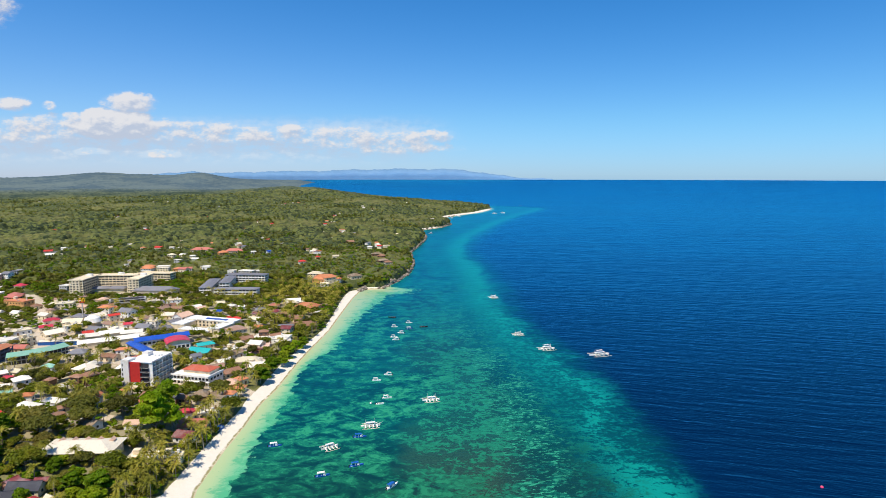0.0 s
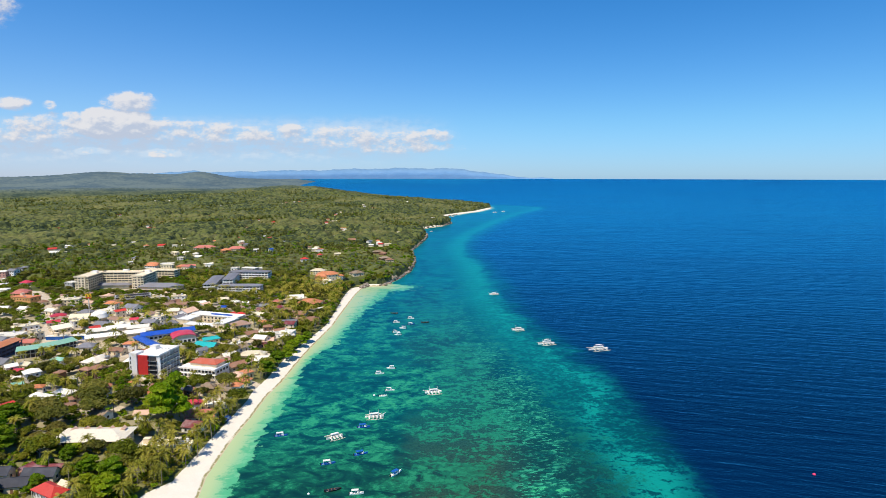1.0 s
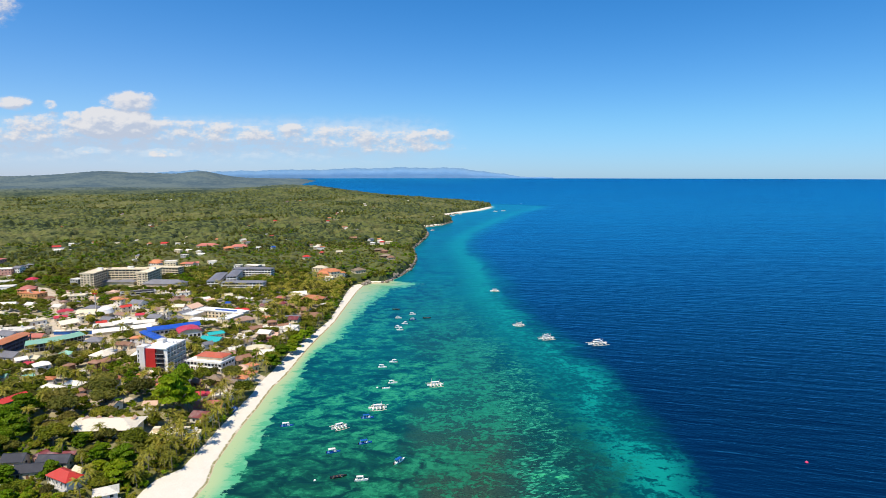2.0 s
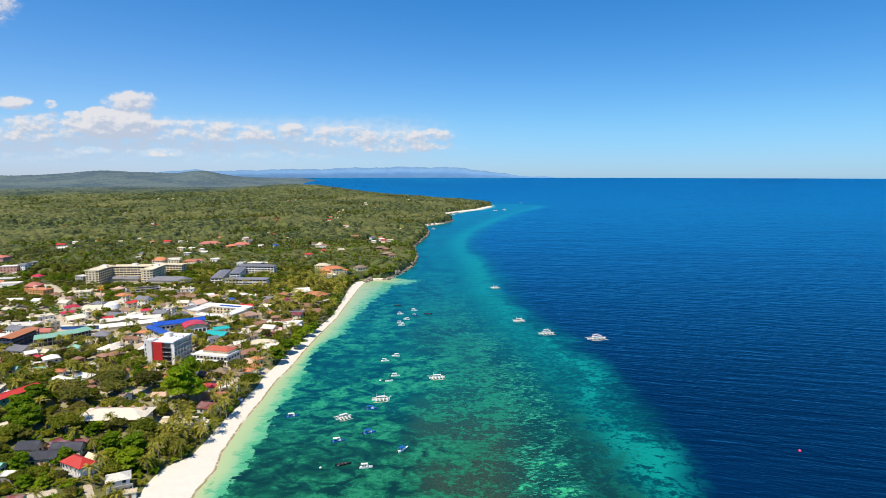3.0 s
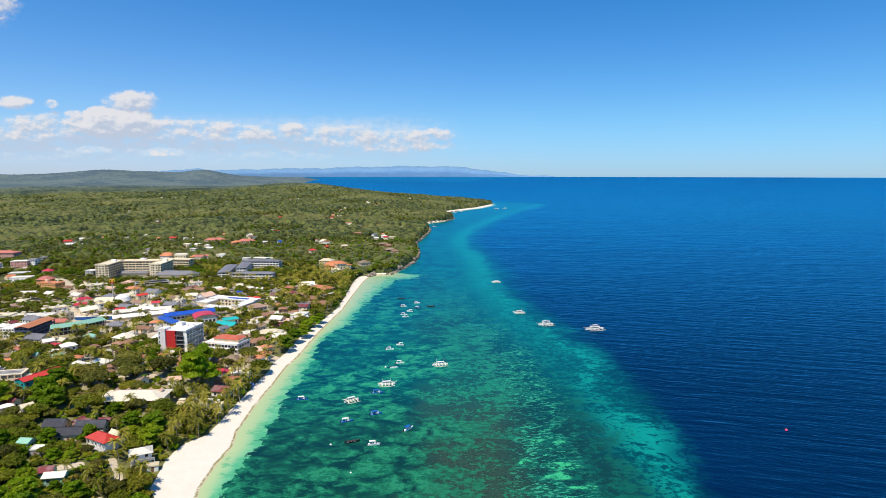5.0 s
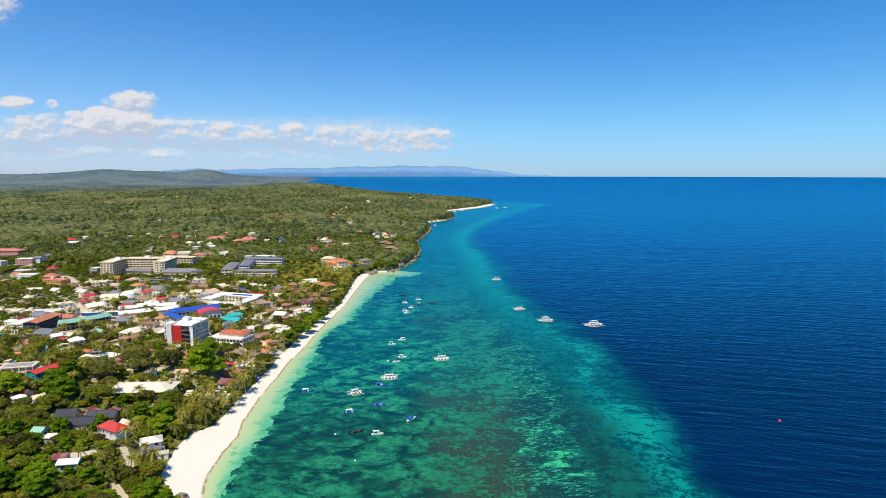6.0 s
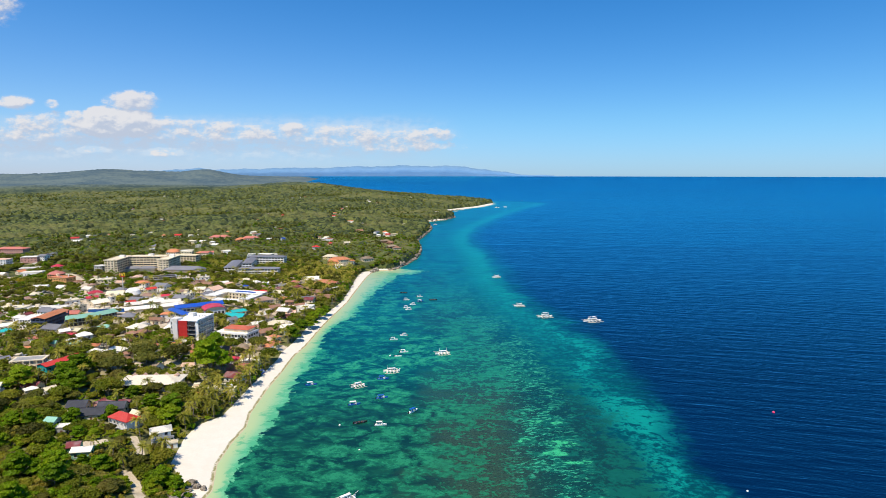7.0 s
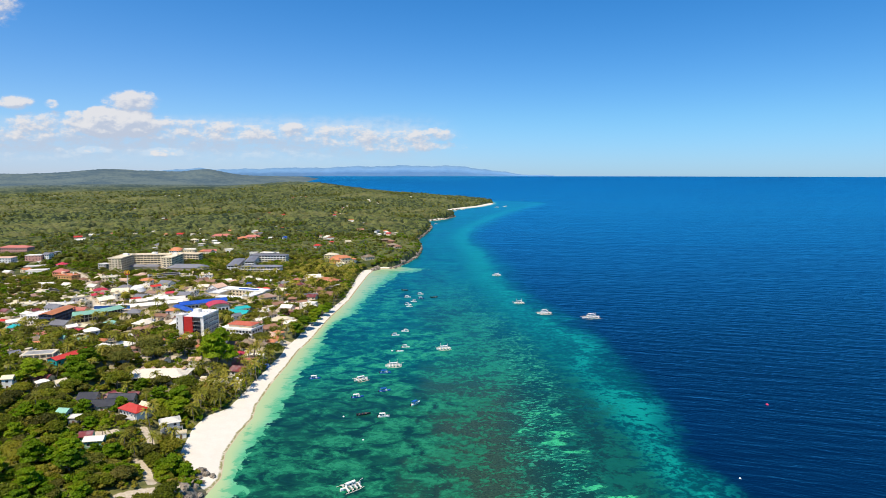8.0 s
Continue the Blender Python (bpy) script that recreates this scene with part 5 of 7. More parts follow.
house(-272, 364, 5.0, 4.1, 3.4, 20, "gable", R_WHITE, WHITE)
house(-241, 339, 6.8, 4.8, 3.6, 12, "hip", R_ORANGE, WHITE)
house(-235, 362, 5.0, 4.0, 3.4, 65, "gable", R_WHITE, GREY)
house(-227, 319, 12.2, 8.7, 3.4, -20, "hip", R_WHITE, CREAM)
house(-220, 331, 11.3, 6.5, 3.6, -15, "hip", R_WHITE, WHITE)
house(-263, 302, 7.4, 5.2, 3.4, 98, "flat", R_GREY, WHITE)
house(-272, 299, 5.0, 4.5, 3.6, 48, "gable", R_GREY, WHITE)
house(-240, 292, 5.0, 4.0, 3.4, 98, "gable", R_WHITE, GREY)
house(-233, 375, 7.4, 5.2, 6.2, -15, "hip", R_BROWN, BROWN)
house(-227, 379, 8.2, 7.6, 6.2, 48, "hip", R_BROWN, BROWN)
house(-201, 339, 6.8, 6.1, 6.2, 108, "gable", R_ORANGE, WHITE)
house(-205, 316, 5.1, 4.0, 6.2, 40, "gable", R_BROWN, CREAM)
house(-206, 312, 5.0, 4.3, 3.4, 65, "gable", R_BROWN, BROWN)
house(-212, 378, 8.9, 7.5, 3.4, -20, "hip", R_BROWN, CREAM)
house(-195, 360, 5.7, 4.6, 3.4, 65, "hip", R_ORANGE, WHITE)
house(-174, 342, 5.0, 3.9, 3.4, 38, "gable", R_ORANGE, ORANGE_WALL)
house(-226, 257, 8.1, 6.7, 3.4, -8, "gable", R_MAROON, CREAM)
house(-223, 251, 5.3, 3.9, 3.4, 48, "hip", R_WHITE, GREY)
house(-215, 254, 5.0, 4.5, 3.4, 52, "gable", R_CREAM, WHITE)
house(-238, 247, 5.0, 4.6, 6.2, 12, "gable", R_CREAM, WHITE)
house(-152, 345, 6.2, 5.2, 6.2, -20, "gable", R_BROWN, BROWN)
house(-134, 351, 7.0, 4.9, 6.2, -8, "hip", R_THATCH, CREAM)
house(-129, 359, 6.4, 5.7, 6.2, -8, "hip", R_ORANGE, WHITE)
house(-145, 405, 11.8, 8.2, 3.4, 48, "gable", R_BROWN, CREAM)
house(-134, 392, 7.7, 7.1, 3.4, 52, "hip", R_ORANGE, CREAM)
house(-144, 273, 5.0, 3.7, 3.4, 98, "hip", R_ORANGE, CREAM)
house(-182, 243, 5.0, 4.4, 3.4, 72, "gable", R_MAROON, PINK_WALL)
house(-176, 243, 5.0, 3.7, 3.4, -15, "gable", R_MAROON, PINK_WALL)
house(-170, 245, 5.0, 4.3, 3.4, 5, "gable", R_MAROON, PINK_WALL)
house(-191, 219, 5.0, 4.7, 3.4, -8, "gable", R_GREEN, WHITE)
house(-182, 213, 5.0, 4.4, 3.4, 5, "flat", R_WHITE, GREY)
house(-133, 428, 12.4, 9.3, 3.4, 48, "flat", R_CREAM, CREAM)
house(-130, 415, 7.2, 5.4, 3.6, 38, "hip", R_WHITE, WHITE)
house(-277, 615, 13.7, 8.1, 6.2, 20, "flat", R_CREAM, WHITE)
house(-302, 621, 13.8, 8.5, 3.4, 20, "flat", R_CREAM, CREAM)
house(-522, 640, 9.5, 7.2, 3.6, -15, "gable", R_WHITE, CREAM, clear=5)
house(-515, 660, 8.5, 8.0, 3.4, 65, "gable", R_ORANGE, CREAM, clear=4)
house(-327, 466, 8.0, 7.3, 6.2, 72, "flat", R_CREAM, CREAM)
house(-255, 524, 8.9, 7.5, 6.2, -8, "flat", R_CREAM, WHITE)
house(-279, 328, 5.0, 3.9, 3.4, 20, "gable", R_ORANGE, CREAM)
house(-252, 377, 5.2, 4.7, 3.4, 72, "hip", R_BROWN, BROWN)
house(-379, 439, 6.8, 5.8, 3.6, -20, "gable", R_MAROON, CREAM)
house(-188, 336, 5.0, 4.6, 3.4, -20, "gable", R_ORANGE, ORANGE_WALL)
house(-203, 330, 5.0, 4.7, 3.4, -15, "gable", R_ORANGE, ORANGE_WALL)
house(-139, 606, 15.5, 12.3, 3.6, -20, "hip", R_ORANGE, CREAM)
house(-154, 628, 16.0, 11.4, 3.4, 48, "flat", R_CREAM, CREAM)
house(-122, 589, 7.5, 5.4, 3.4, 52, "gable", R_WHITE, WHITE)
house(-137, 563, 13.4, 9.5, 3.4, -8, "gable", R_BROWN, CREAM)
house(-140, 499, 9.3, 7.0, 3.4, 38, "gable", R_BROWN, CREAM)
house(-145, 465, 10.4, 8.2, 6.2, -15, "gable", R_WHITE, CREAM)
house(-141, 461, 6.5, 5.7, 3.4, 72, "flat", R_MAROON, PINK_WALL)
house(-130, 487, 11.8, 8.9, 3.6, 20, "flat", R_WHITE, GREY)
house(-152, 745, 14.7, 9.2, 3.4, -8, "hip", R_ORANGE, ORANGE_WALL, clear=7)
house(-139, 744, 13.4, 7.9, 6.2, 38, "hip", R_ORANGE, CREAM, clear=7)
house(-144, 736, 9.3, 6.6, 3.4, 20, "gable", R_CREAM, WHITE, clear=5)
house(-129, 748, 9.4, 5.2, 3.4, -15, "hip", R_ORANGE, WHITE, clear=5)
house(-111, 770, 15.2, 11.8, 3.6, 38, "hip", R_THATCH, CREAM, clear=8)
house(-106, 985, 16.0, 9.0, 2.9, 20, "hip", R_THATCH, BROWN, clear=9)
house(-96, 966, 11.0, 8.0, 2.9, -10, "hip", R_BROWN, BROWN, clear=6)
house(-88, 912, 15.0, 9.0, 2.9, 38, "hip", R_THATCH, BROWN, clear=8)
house(-79, 896, 11.0, 8.0, 2.9, 30, "hip", R_BROWN, CREAM, clear=6)
house(-124, 547, 9.1, 5.6, 3.4, 38, "gable", R_BROWN, CREAM)
house(-134, 516, 8.6, 7.6, 6.2, -8, "gable", R_MAROON, CREAM)
house(-149, 498, 7.4, 5.3, 6.2, 12, "hip", R_BROWN, BROWN)
house(-153, 575, 7.4, 6.4, 3.4, 48, "gable", R_BROWN, BROWN)
house(-123, 626, 6.8, 4.8, 3.4, 72, "hip", R_THATCH, BROWN)
house(-970, 1355, 9.1, 6.9, 5.0, -8, "gable", R_WHITE, CREAM, clear=5, windows=False)
house(-934, 1344, 13.6, 10.3, 4.2, 5, "gable", R_MAROON, CREAM, clear=7, windows=False)
house(-838, 1302, 15.3, 11.6, 5.0, 5, "gable", R_RED, WHITE, clear=8, windows=False)
house(-869, 1335, 9.0, 7.8, 3.6, 98, "gable", R_WHITE, CREAM, clear=4, windows=False)
house(-828, 1428, 13.2, 7.9, 5.0, -20, "flat", R_WHITE, GREY, clear=7, windows=False)
house(-826, 1452, 12.2, 8.9, 3.6, -15, "flat", R_WHITE, GREY, clear=6, windows=False)
house(-636, 1141, 7.7, 6.7, 3.6, -15, "hip", R_ORANGE, WHITE, clear=4, windows=False)
house(-828, 1710, 10.1, 7.8, 5.0, 48, "flat", R_WHITE, GREY, clear=5, windows=False)
house(-750, 1669, 22.4, 13.9, 3.6, 48, "gable", R_FADED, CREAM, clear=11, windows=False)
house(-580, 1406, 9.4, 5.9, 4.2, 20, "gable", R_MAROON, CREAM, clear=5, windows=False)
house(-567, 1230, 10.3, 5.7, 3.6, -20, "flat", R_WHITE, GREY, clear=5, windows=False)
house(-517, 1188, 10.0, 5.7, 4.2, 12, "gable", R_WHITE, WHITE, clear=5, windows=False)
house(-420, 932, 11.0, 6.6, 5.0, -20, "hip", R_CREAM, CREAM, clear=5)
house(-406, 942, 11.1, 6.2, 3.6, -20, "gable", R_WHITE, GREY, clear=6)
house(-387, 878, 10.3, 5.8, 5.0, -15, "flat", R_WHITE, GREY, clear=5)
house(-402, 1005, 33.8, 14.0, 4.2, 8, "hip", R_FADED, CREAM, clear=17)
house(-354, 971, 14.7, 11.5, 4.2, 38, "hip", R_ORANGE, ORANGE_WALL, clear=7)
house(-345, 998, 28.5, 14.0, 3.6, 4, "hip", R_FADED, CREAM, clear=14)
house(-443, 842, 7.1, 5.6, 4.2, 48, "flat", R_WHITE, CREAM, clear=4)
house(-458, 884, 8.9, 7.9, 3.6, 80, "hip", R_GREY, GREY, clear=4)
house(-394, 801, 14.8, 9.9, 5.0, -8, "hip", R_ORANGE, WHITE, clear=7)
house(-374, 804, 14.9, 9.8, 5.0, 5, "flat", R_CREAM, CREAM, clear=7)
house(-346, 801, 12.1, 8.2, 4.2, -15, "gable", R_FADED, CREAM, clear=6)
house(-324, 823, 9.7, 5.5, 4.2, 5, "flat", R_WHITE, WHITE, clear=5)
house(-561, 979, 8.2, 6.0, 3.6, 98, "gable", R_BROWN, BROWN, clear=4)
house(-555, 775, 9.1, 6.3, 5.0, 5, "flat", R_GREY, GREY, clear=5)
house(-663, 2114, 17.8, 13.3, 5.0, -20, "flat", R_WHITE, CREAM, clear=9, windows=False)
house(-695, 2157, 12.7, 7.6, 5.0, -15, "gable", R_GREY, WHITE, clear=6, windows=False)
house(-508, 1905, 9.6, 6.4, 4.2, 12, "flat", R_WHITE, CREAM, clear=5, windows=False)
house(-397, 1613, 29.8, 14.0, 3.6, 8, "flat", R_WHITE, WHITE, clear=15, windows=False)
house(-355, 1445, 10.9, 8.7, 3.6, 5, "gable", R_WHITE, WHITE, clear=5, windows=False)
house(-388, 1412, 9.5, 5.1, 5.0, -15, "hip", R_ORANGE, ORANGE_WALL, clear=5, windows=False)
house(-275, 1434, 8.4, 7.7, 4.2, -8, "flat", R_WHITE, GREY, clear=4, windows=False)
house(-411, 1879, 7.9, 5.8, 5.0, 65, "flat", R_WHITE, GREY, clear=4, windows=False)
house(-363, 1750, 7.4, 6.0, 4.2, 98, "flat", R_WHITE, CREAM, clear=4, windows=False)
house(-301, 1791, 7.5, 6.3, 4.2, -15, "flat", R_WHITE, CREAM, clear=4, windows=False)
house(-200, 1539, 11.6, 6.0, 4.2, -20, "flat", R_WHITE, WHITE, clear=6, windows=False)
house(-177, 1521, 7.7, 7.0, 5.0, 40, "gable", R_WHITE, CREAM, clear=4, windows=False)
house(-147, 1317, 8.9, 6.4, 5.0, 20, "flat", R_WHITE, GREY, clear=4, windows=False)
house(-94, 1302, 10.9, 6.1, 4.2, 12, "hip", R_CREAM, CREAM, clear=5, windows=False)
house(-73, 1302, 10.9, 7.8, 3.6, -8, "hip", R_THATCH, BROWN, clear=5, windows=False)
house(-276, 1203, 10.1, 7.7, 3.6, 38, "hip", R_ORANGE, ORANGE_WALL, clear=5, windows=False)
house(-283, 981, 6.6, 5.5, 5.0, 52, "gable", R_BLUE, WHITE, clear=3)
house(-305, 973, 7.4, 5.5, 5.0, 12, "gable", R_WHITE, WHITE, clear=4)
house(-358, 1064, 8.0, 7.0, 3.6, 52, "hip", R_BROWN, CREAM, clear=4)
house(-192, 932, 6.3, 5.9, 3.6, -20, "hip", R_RED, CREAM, clear=3)
house(-279, 795, 9.3, 6.3, 3.6, -8, "flat", R_WHITE, WHITE, clear=5)
house(-256, 788, 19.9, 10.4, 5.0, -15, "flat", R_WHITE, GREY, clear=10)
house(-174, 1149, 13.5, 9.9, 3.6, 20, "gable", R_BROWN, BROWN, clear=7, windows=False)
house(-136, 1851, 12.4, 7.6, 5.0, 5, "gable", R_CREAM, WHITE, clear=6, windows=False)
house(-26, 1725, 14.5, 9.2, 5.0, 48, "gable", R_WHITE, GREY, clear=7, windows=False)
house(-380, 2368, 9.9, 8.0, 4.2, -15, "flat", R_WHITE, WHITE, clear=5, windows=False)
house(-601, 3495, 14.7, 9.9, 5.0, 12, "gable", R_ORANGE, WHITE, clear=7, windows=False)
house(-254, 1310, 5.5, 4.8, 5.0, 48, "flat", R_WHITE, GREY, clear=3, windows=False)
house(-355, 1192, 5.0, 3.7, 4.2, 38, "flat", R_WHITE, WHITE, clear=3, windows=False)
house(-693, 1141, 5.0, 4.2, 3.6, 98, "flat", R_WHITE, WHITE, clear=2, windows=False)
house(-693, 1004, 5.1, 3.9, 3.6, 12, "flat", R_WHITE, CREAM, clear=3)
house(-1500, 2250, 9.5, 7.1, 5.0, 5, "flat", R_WHITE, CREAM, clear=5, windows=False)
house(-958, 2079, 10.5, 8.3, 3.6, 38, "flat", R_CREAM, CREAM, clear=5, windows=False)
house(-594, 936, 6.3, 4.4, 5.0, -15, "gable", R_WHITE, WHITE, clear=3)
house(-554, 1065, 7.2, 5.3, 5.0, 72, "gable", R_WHITE, WHITE, clear=4)
house(-292, 1103, 5.6, 4.4, 4.2, 48, "flat", R_WHITE, CREAM, clear=3, windows=False)
house(-228, 1024, 5.2, 4.3, 4.2, -20, "gable", R_BROWN, CREAM, clear=3)
house(-218, 1214, 6.1, 4.4, 3.6, 45, "flat", R_WHITE, GREY, clear=3, windows=False)
house(-193, 1701, 8.6, 7.5, 4.2, -15, "flat", R_WHITE, CREAM, clear=4, windows=False)
house(-156, 1645, 8.3, 6.9, 4.2, 65, "flat", R_CREAM, WHITE, clear=4, windows=False)
house(-472, 1297, 6.5, 5.8, 3.6, 12, "flat", R_WHITE, WHITE, clear=3, windows=False)
house(-784, 1935, 8.1, 6.8, 4.2, 52, "flat", R_WHITE, GREY, clear=4, windows=False)
house(-1043, 1912, 8.0, 6.4, 4.2, 12, "flat", R_WHITE, GREY, clear=4, windows=False)

house(-141, 494, 29.7, 14.0, 3.6, -8, "flat", R_WHITE, WHITE)
house(-142, 464, 14.0, 11.2, 4.5, 14, "flat", R_ROSE, PINK_WALL)
house(-131, 423, 11.1, 8.9, 3.4, 8, "gable", R_WHITE, WHITE)
house(-138, 614, 23.1, 13.9, 3.6, -8, "hip", R_ORANGE, CREAM)
house(-158, 634, 16.3, 11.4, 3.4, 14, "gable", R_WHITE, WHITE)
house(-146, 754, 26.6, 13.3, 4.0, 8, "hip", R_ORANGE, ORANGE_WALL, clear=13)
house(-162, 773, 18.2, 10.9, 5.0, -8, "hip", R_CREAM, CREAM, clear=9)
house(-126, 541, 22.6, 11.3, 3.2, 14, "hip", R_BROWN, BROWN)
house(-138, 528, 12.6, 10.1, 3.4, 8, "gable", R_GREY, WHITE)

house(-303, 468, 32, 3.2, 3.2, 7, "flat", R_WHITE, BLUE_PAINT, "long low row of stalls with a bright blue front", "market_stalls", category="stalls", windows=False)
house(-141, 431, 18, 10, 3.4, 4, "hip", R_CREAM, CREAM, "open restaurant under a pale yellow sheet roof", "restaurant", category="restaurant")
house(-135, 319, 15, 8, 3.4, 5, "gable", R_FADED, CREAM, rise=2.6)
house(-145, 333, 9, 6, 3.6, 3, "hip", R_CRIMSON, WHITE)
house(-135, 335, 15, 4.6, 3.4, 3, "flat", R_WHITE, CREAM, "long low beach restaurant with a flat white roof", "restaurant", category="restaurant")
house(-138, 384, 10, 8, 3.2, 20, "hip", R_ROSE, ORANGE_WALL, rise=2.4)
house(-130, 378, 7, 6, 2.8, -12, "hip", R_ORANGE, CREAM, rise=2.2)
house(-138, 365, 10, 8, 2.8, 35, "hip", R_THATCH, BROWN, rise=3.2)
house(-148, 361, 8, 7, 2.8, 10, "hip", R_THATCH, BROWN, rise=2.8)
house(-383, 464, 22, 11, 4.2, 4, "flat", R_CREAM, WHITE)
house(-588, 724, 26, 14, 9.0, 4, "flat", R_ROSE, WHITE, clear=13)
house(-560, 744, 20, 12, 6.4, 10, "flat", R_WHITE, PINK_WALL, clear=10)
house(-496, 654, 22, 12, 4.2, 12, "flat", R_WHITE, WHITE, clear=11)
house(-452, 630, 14, 10, 6.4, -10, "hip", R_FADED, ORANGE_WALL)
house(-424, 560, 14, 8, 3.4, 10, "gable", R_WHITE, WHITE)

# smaller houses filling the town blocks
fill_rng = random.Random(21)
for ix in range(15):
    for iy in range(17):
        x, y = -425 + 20 * ix + fill_rng.uniform(0, 14), 300 + 20 * iy + fill_rng.uniform(0, 14)
        pick = fill_rng.random()
        clash = any(math.hypot(x - f[0], y - f[1]) < 7.5 + 0.8 * max(f[3], f[4]) for f in FOOT)
        if clash or pick > 0.72 or x > -128 - (y > 480) * 6 or math.degrees(math.atan2(x, y + 64)) < -41:
            continue
        heart = -350 < x < -165 and 385 < y < 570
        w = fill_rng.uniform(9, 15) if heart else fill_rng.uniform(6.5, 11)
        roof_mat = fill_rng.choice([R_WHITE, R_ROSE, R_RUST, R_BROWN, R_BROWN, R_FADED, R_GREY, R_CREAM, R_THATCH, R_MAROON, R_RUST, R_ORANGE])
        if heart:
            roof_mat = fill_rng.choice([R_WHITE, R_ROSE, R_CREAM, R_RUST, R_IVORY, R_GREY, R_FADED])
        house(round(x, 1), round(y, 1), round(w, 1), round(w * fill_rng.uniform(0.65, 0.9), 1), fill_rng.choice([3.3, 3.3, 6.0]) if heart else 3.3, fill_rng.choice([-20, -12, 5, 40, 70, 55]), fill_rng.choice(["gable", "hip", "gable"]), roof_mat, fill_rng.choice([WHITE, CREAM, CREAM]), group="small town houses", name="town_house")
# ---------------------------------------------------------------- roads and paths
def strip(name, line, width, mat, label, category, lift=0.06):
    """A paved strip along a line, laid on the ground."""
    pts = []
    for (ax, ay), (bx, by) in zip(line[:-1], line[1:]):
        n = max(2, int(math.hypot(bx - ax, by - ay) / 4))
        pts += [(ax + (bx - ax) * i / n, ay + (by - ay) * i / n) for i in range(n)]
    pts.append(line[-1])
    v, f = [], []
    for i, (x, y) in enumerate(pts):
        x0, y0 = pts[max(i - 1, 0)]
        x1, y1 = pts[min(i + 1, len(pts) - 1)]
        k = math.hypot(x1 - x0, y1 - y0)
        nx, ny = -(y1 - y0) / k, (x1 - x0) / k
        ww = width * (0.5 + 0.05 * math.sin(i * 1.7))
        for s in (-1, 1):
            v.append((x + nx * ww * s, y + ny * ww * s, gz(x, y) + lift + 0.25))
        for s in (-1, 1):
            v.append((x + nx * ww * s * 1.1, y + ny * ww * s * 1.1, gz(x, y) - 1.0))
        if i:
            a, b = 4 * (i - 1), 4 * i
            f += [(a, a + 1, b + 1, b), (a + 1, a + 3, b + 3, b + 1), (a + 2, a, b, b + 2)]
        FOOT.append((x, y, 0.0, width * 0.22, width * 0.22))
    return tagged(mesh_ob(name, v, f, mat), label, category, kind="structure")


strip("road", [(-520, 740), (-500, 700), (-465, 668), (-425, 625), (-389, 578), (-360, 540), (-340, 500), (-322, 470), (-300, 452), (-262, 440), (-225, 420), (-205, 400)], 9, ROAD, "dusty pale concrete town road", "road")
strip("road_2", [(-360, 540), (-335, 548), (-300, 560), (-270, 545), (-250, 505)], 9, ROAD, "pale concrete side street", "road", 0.1)
for path_line, half in PATHS:
    for (ax, ay), (bx, by) in zip(path_line[:-1], path_line[1:]):
        for q in range(5):
            FOOT.append((ax + (bx - ax) * q / 4, ay + (by - ay) * q / 4, 0.0, half * 0.35, half * 0.35))

# ---------------------------------------------------------------- boats
def hull(length, beam, depth, bow=0.5, n=12):
    """A boat hull with a pointed bow at +x, open deck a little below the gunwale."""
    v, f = [], []
    for i in range(n + 1):
        k = i / n
        x = (k - 0.5) * length
        w = beam / 2 * (min(1, 0.62 + 1.2 * k) if k < 0.35 else max(0.03, 1 - ((k - 0.35) / 0.65) ** 2.2))
        sheer = depth * (1 + bow * max(0, k - 0.55) ** 2 * 4 + 0.12 * (1 - k))
        v += [(x, -w, sheer), (x, -w * 0.72, -depth * 0.35), (x, w * 0.72, -depth * 0.35), (x, w, sheer), (x, w * 0.86, sheer - 0.12), (x, -w * 0.86, sheer - 0.12)]
        if i:
            a, b = 6 * (i - 1), 6 * i
            for q in range(6):
                r = (q + 1) % 6
                f.append((a + q, b + q, b + r, a + r))
    return v, f + [(5, 4, 3, 2, 1, 0), tuple(6 * n + q for q in range(6))]


def tube(points, radius, sides=6):
    v, f = [], []
    for i, p in enumerate(points):
        a, b = Vector(points[max(i - 1, 0)]), Vector(points[min(i + 1, len(points) - 1)])
        t = (b - a).normalized()
        u = t.orthogonal().normalized()
        w = t.cross(u)
        for s in range(sides):
            q = 2 * math.pi * s / sides
            v.append(tuple(Vector(p) + (u * math.cos(q) + w * math.sin(q)) * radius))
        if i:
            for s in range(sides):
                r = (s + 1) % sides
                f.append((sides * (i - 1) + s, sides * (i - 1) + r, sides * i + r, sides * i + s))
    return v, f + [tuple(range(sides))[::-1], tuple(sides * (len(points) - 1) + s for s in range(sides))]


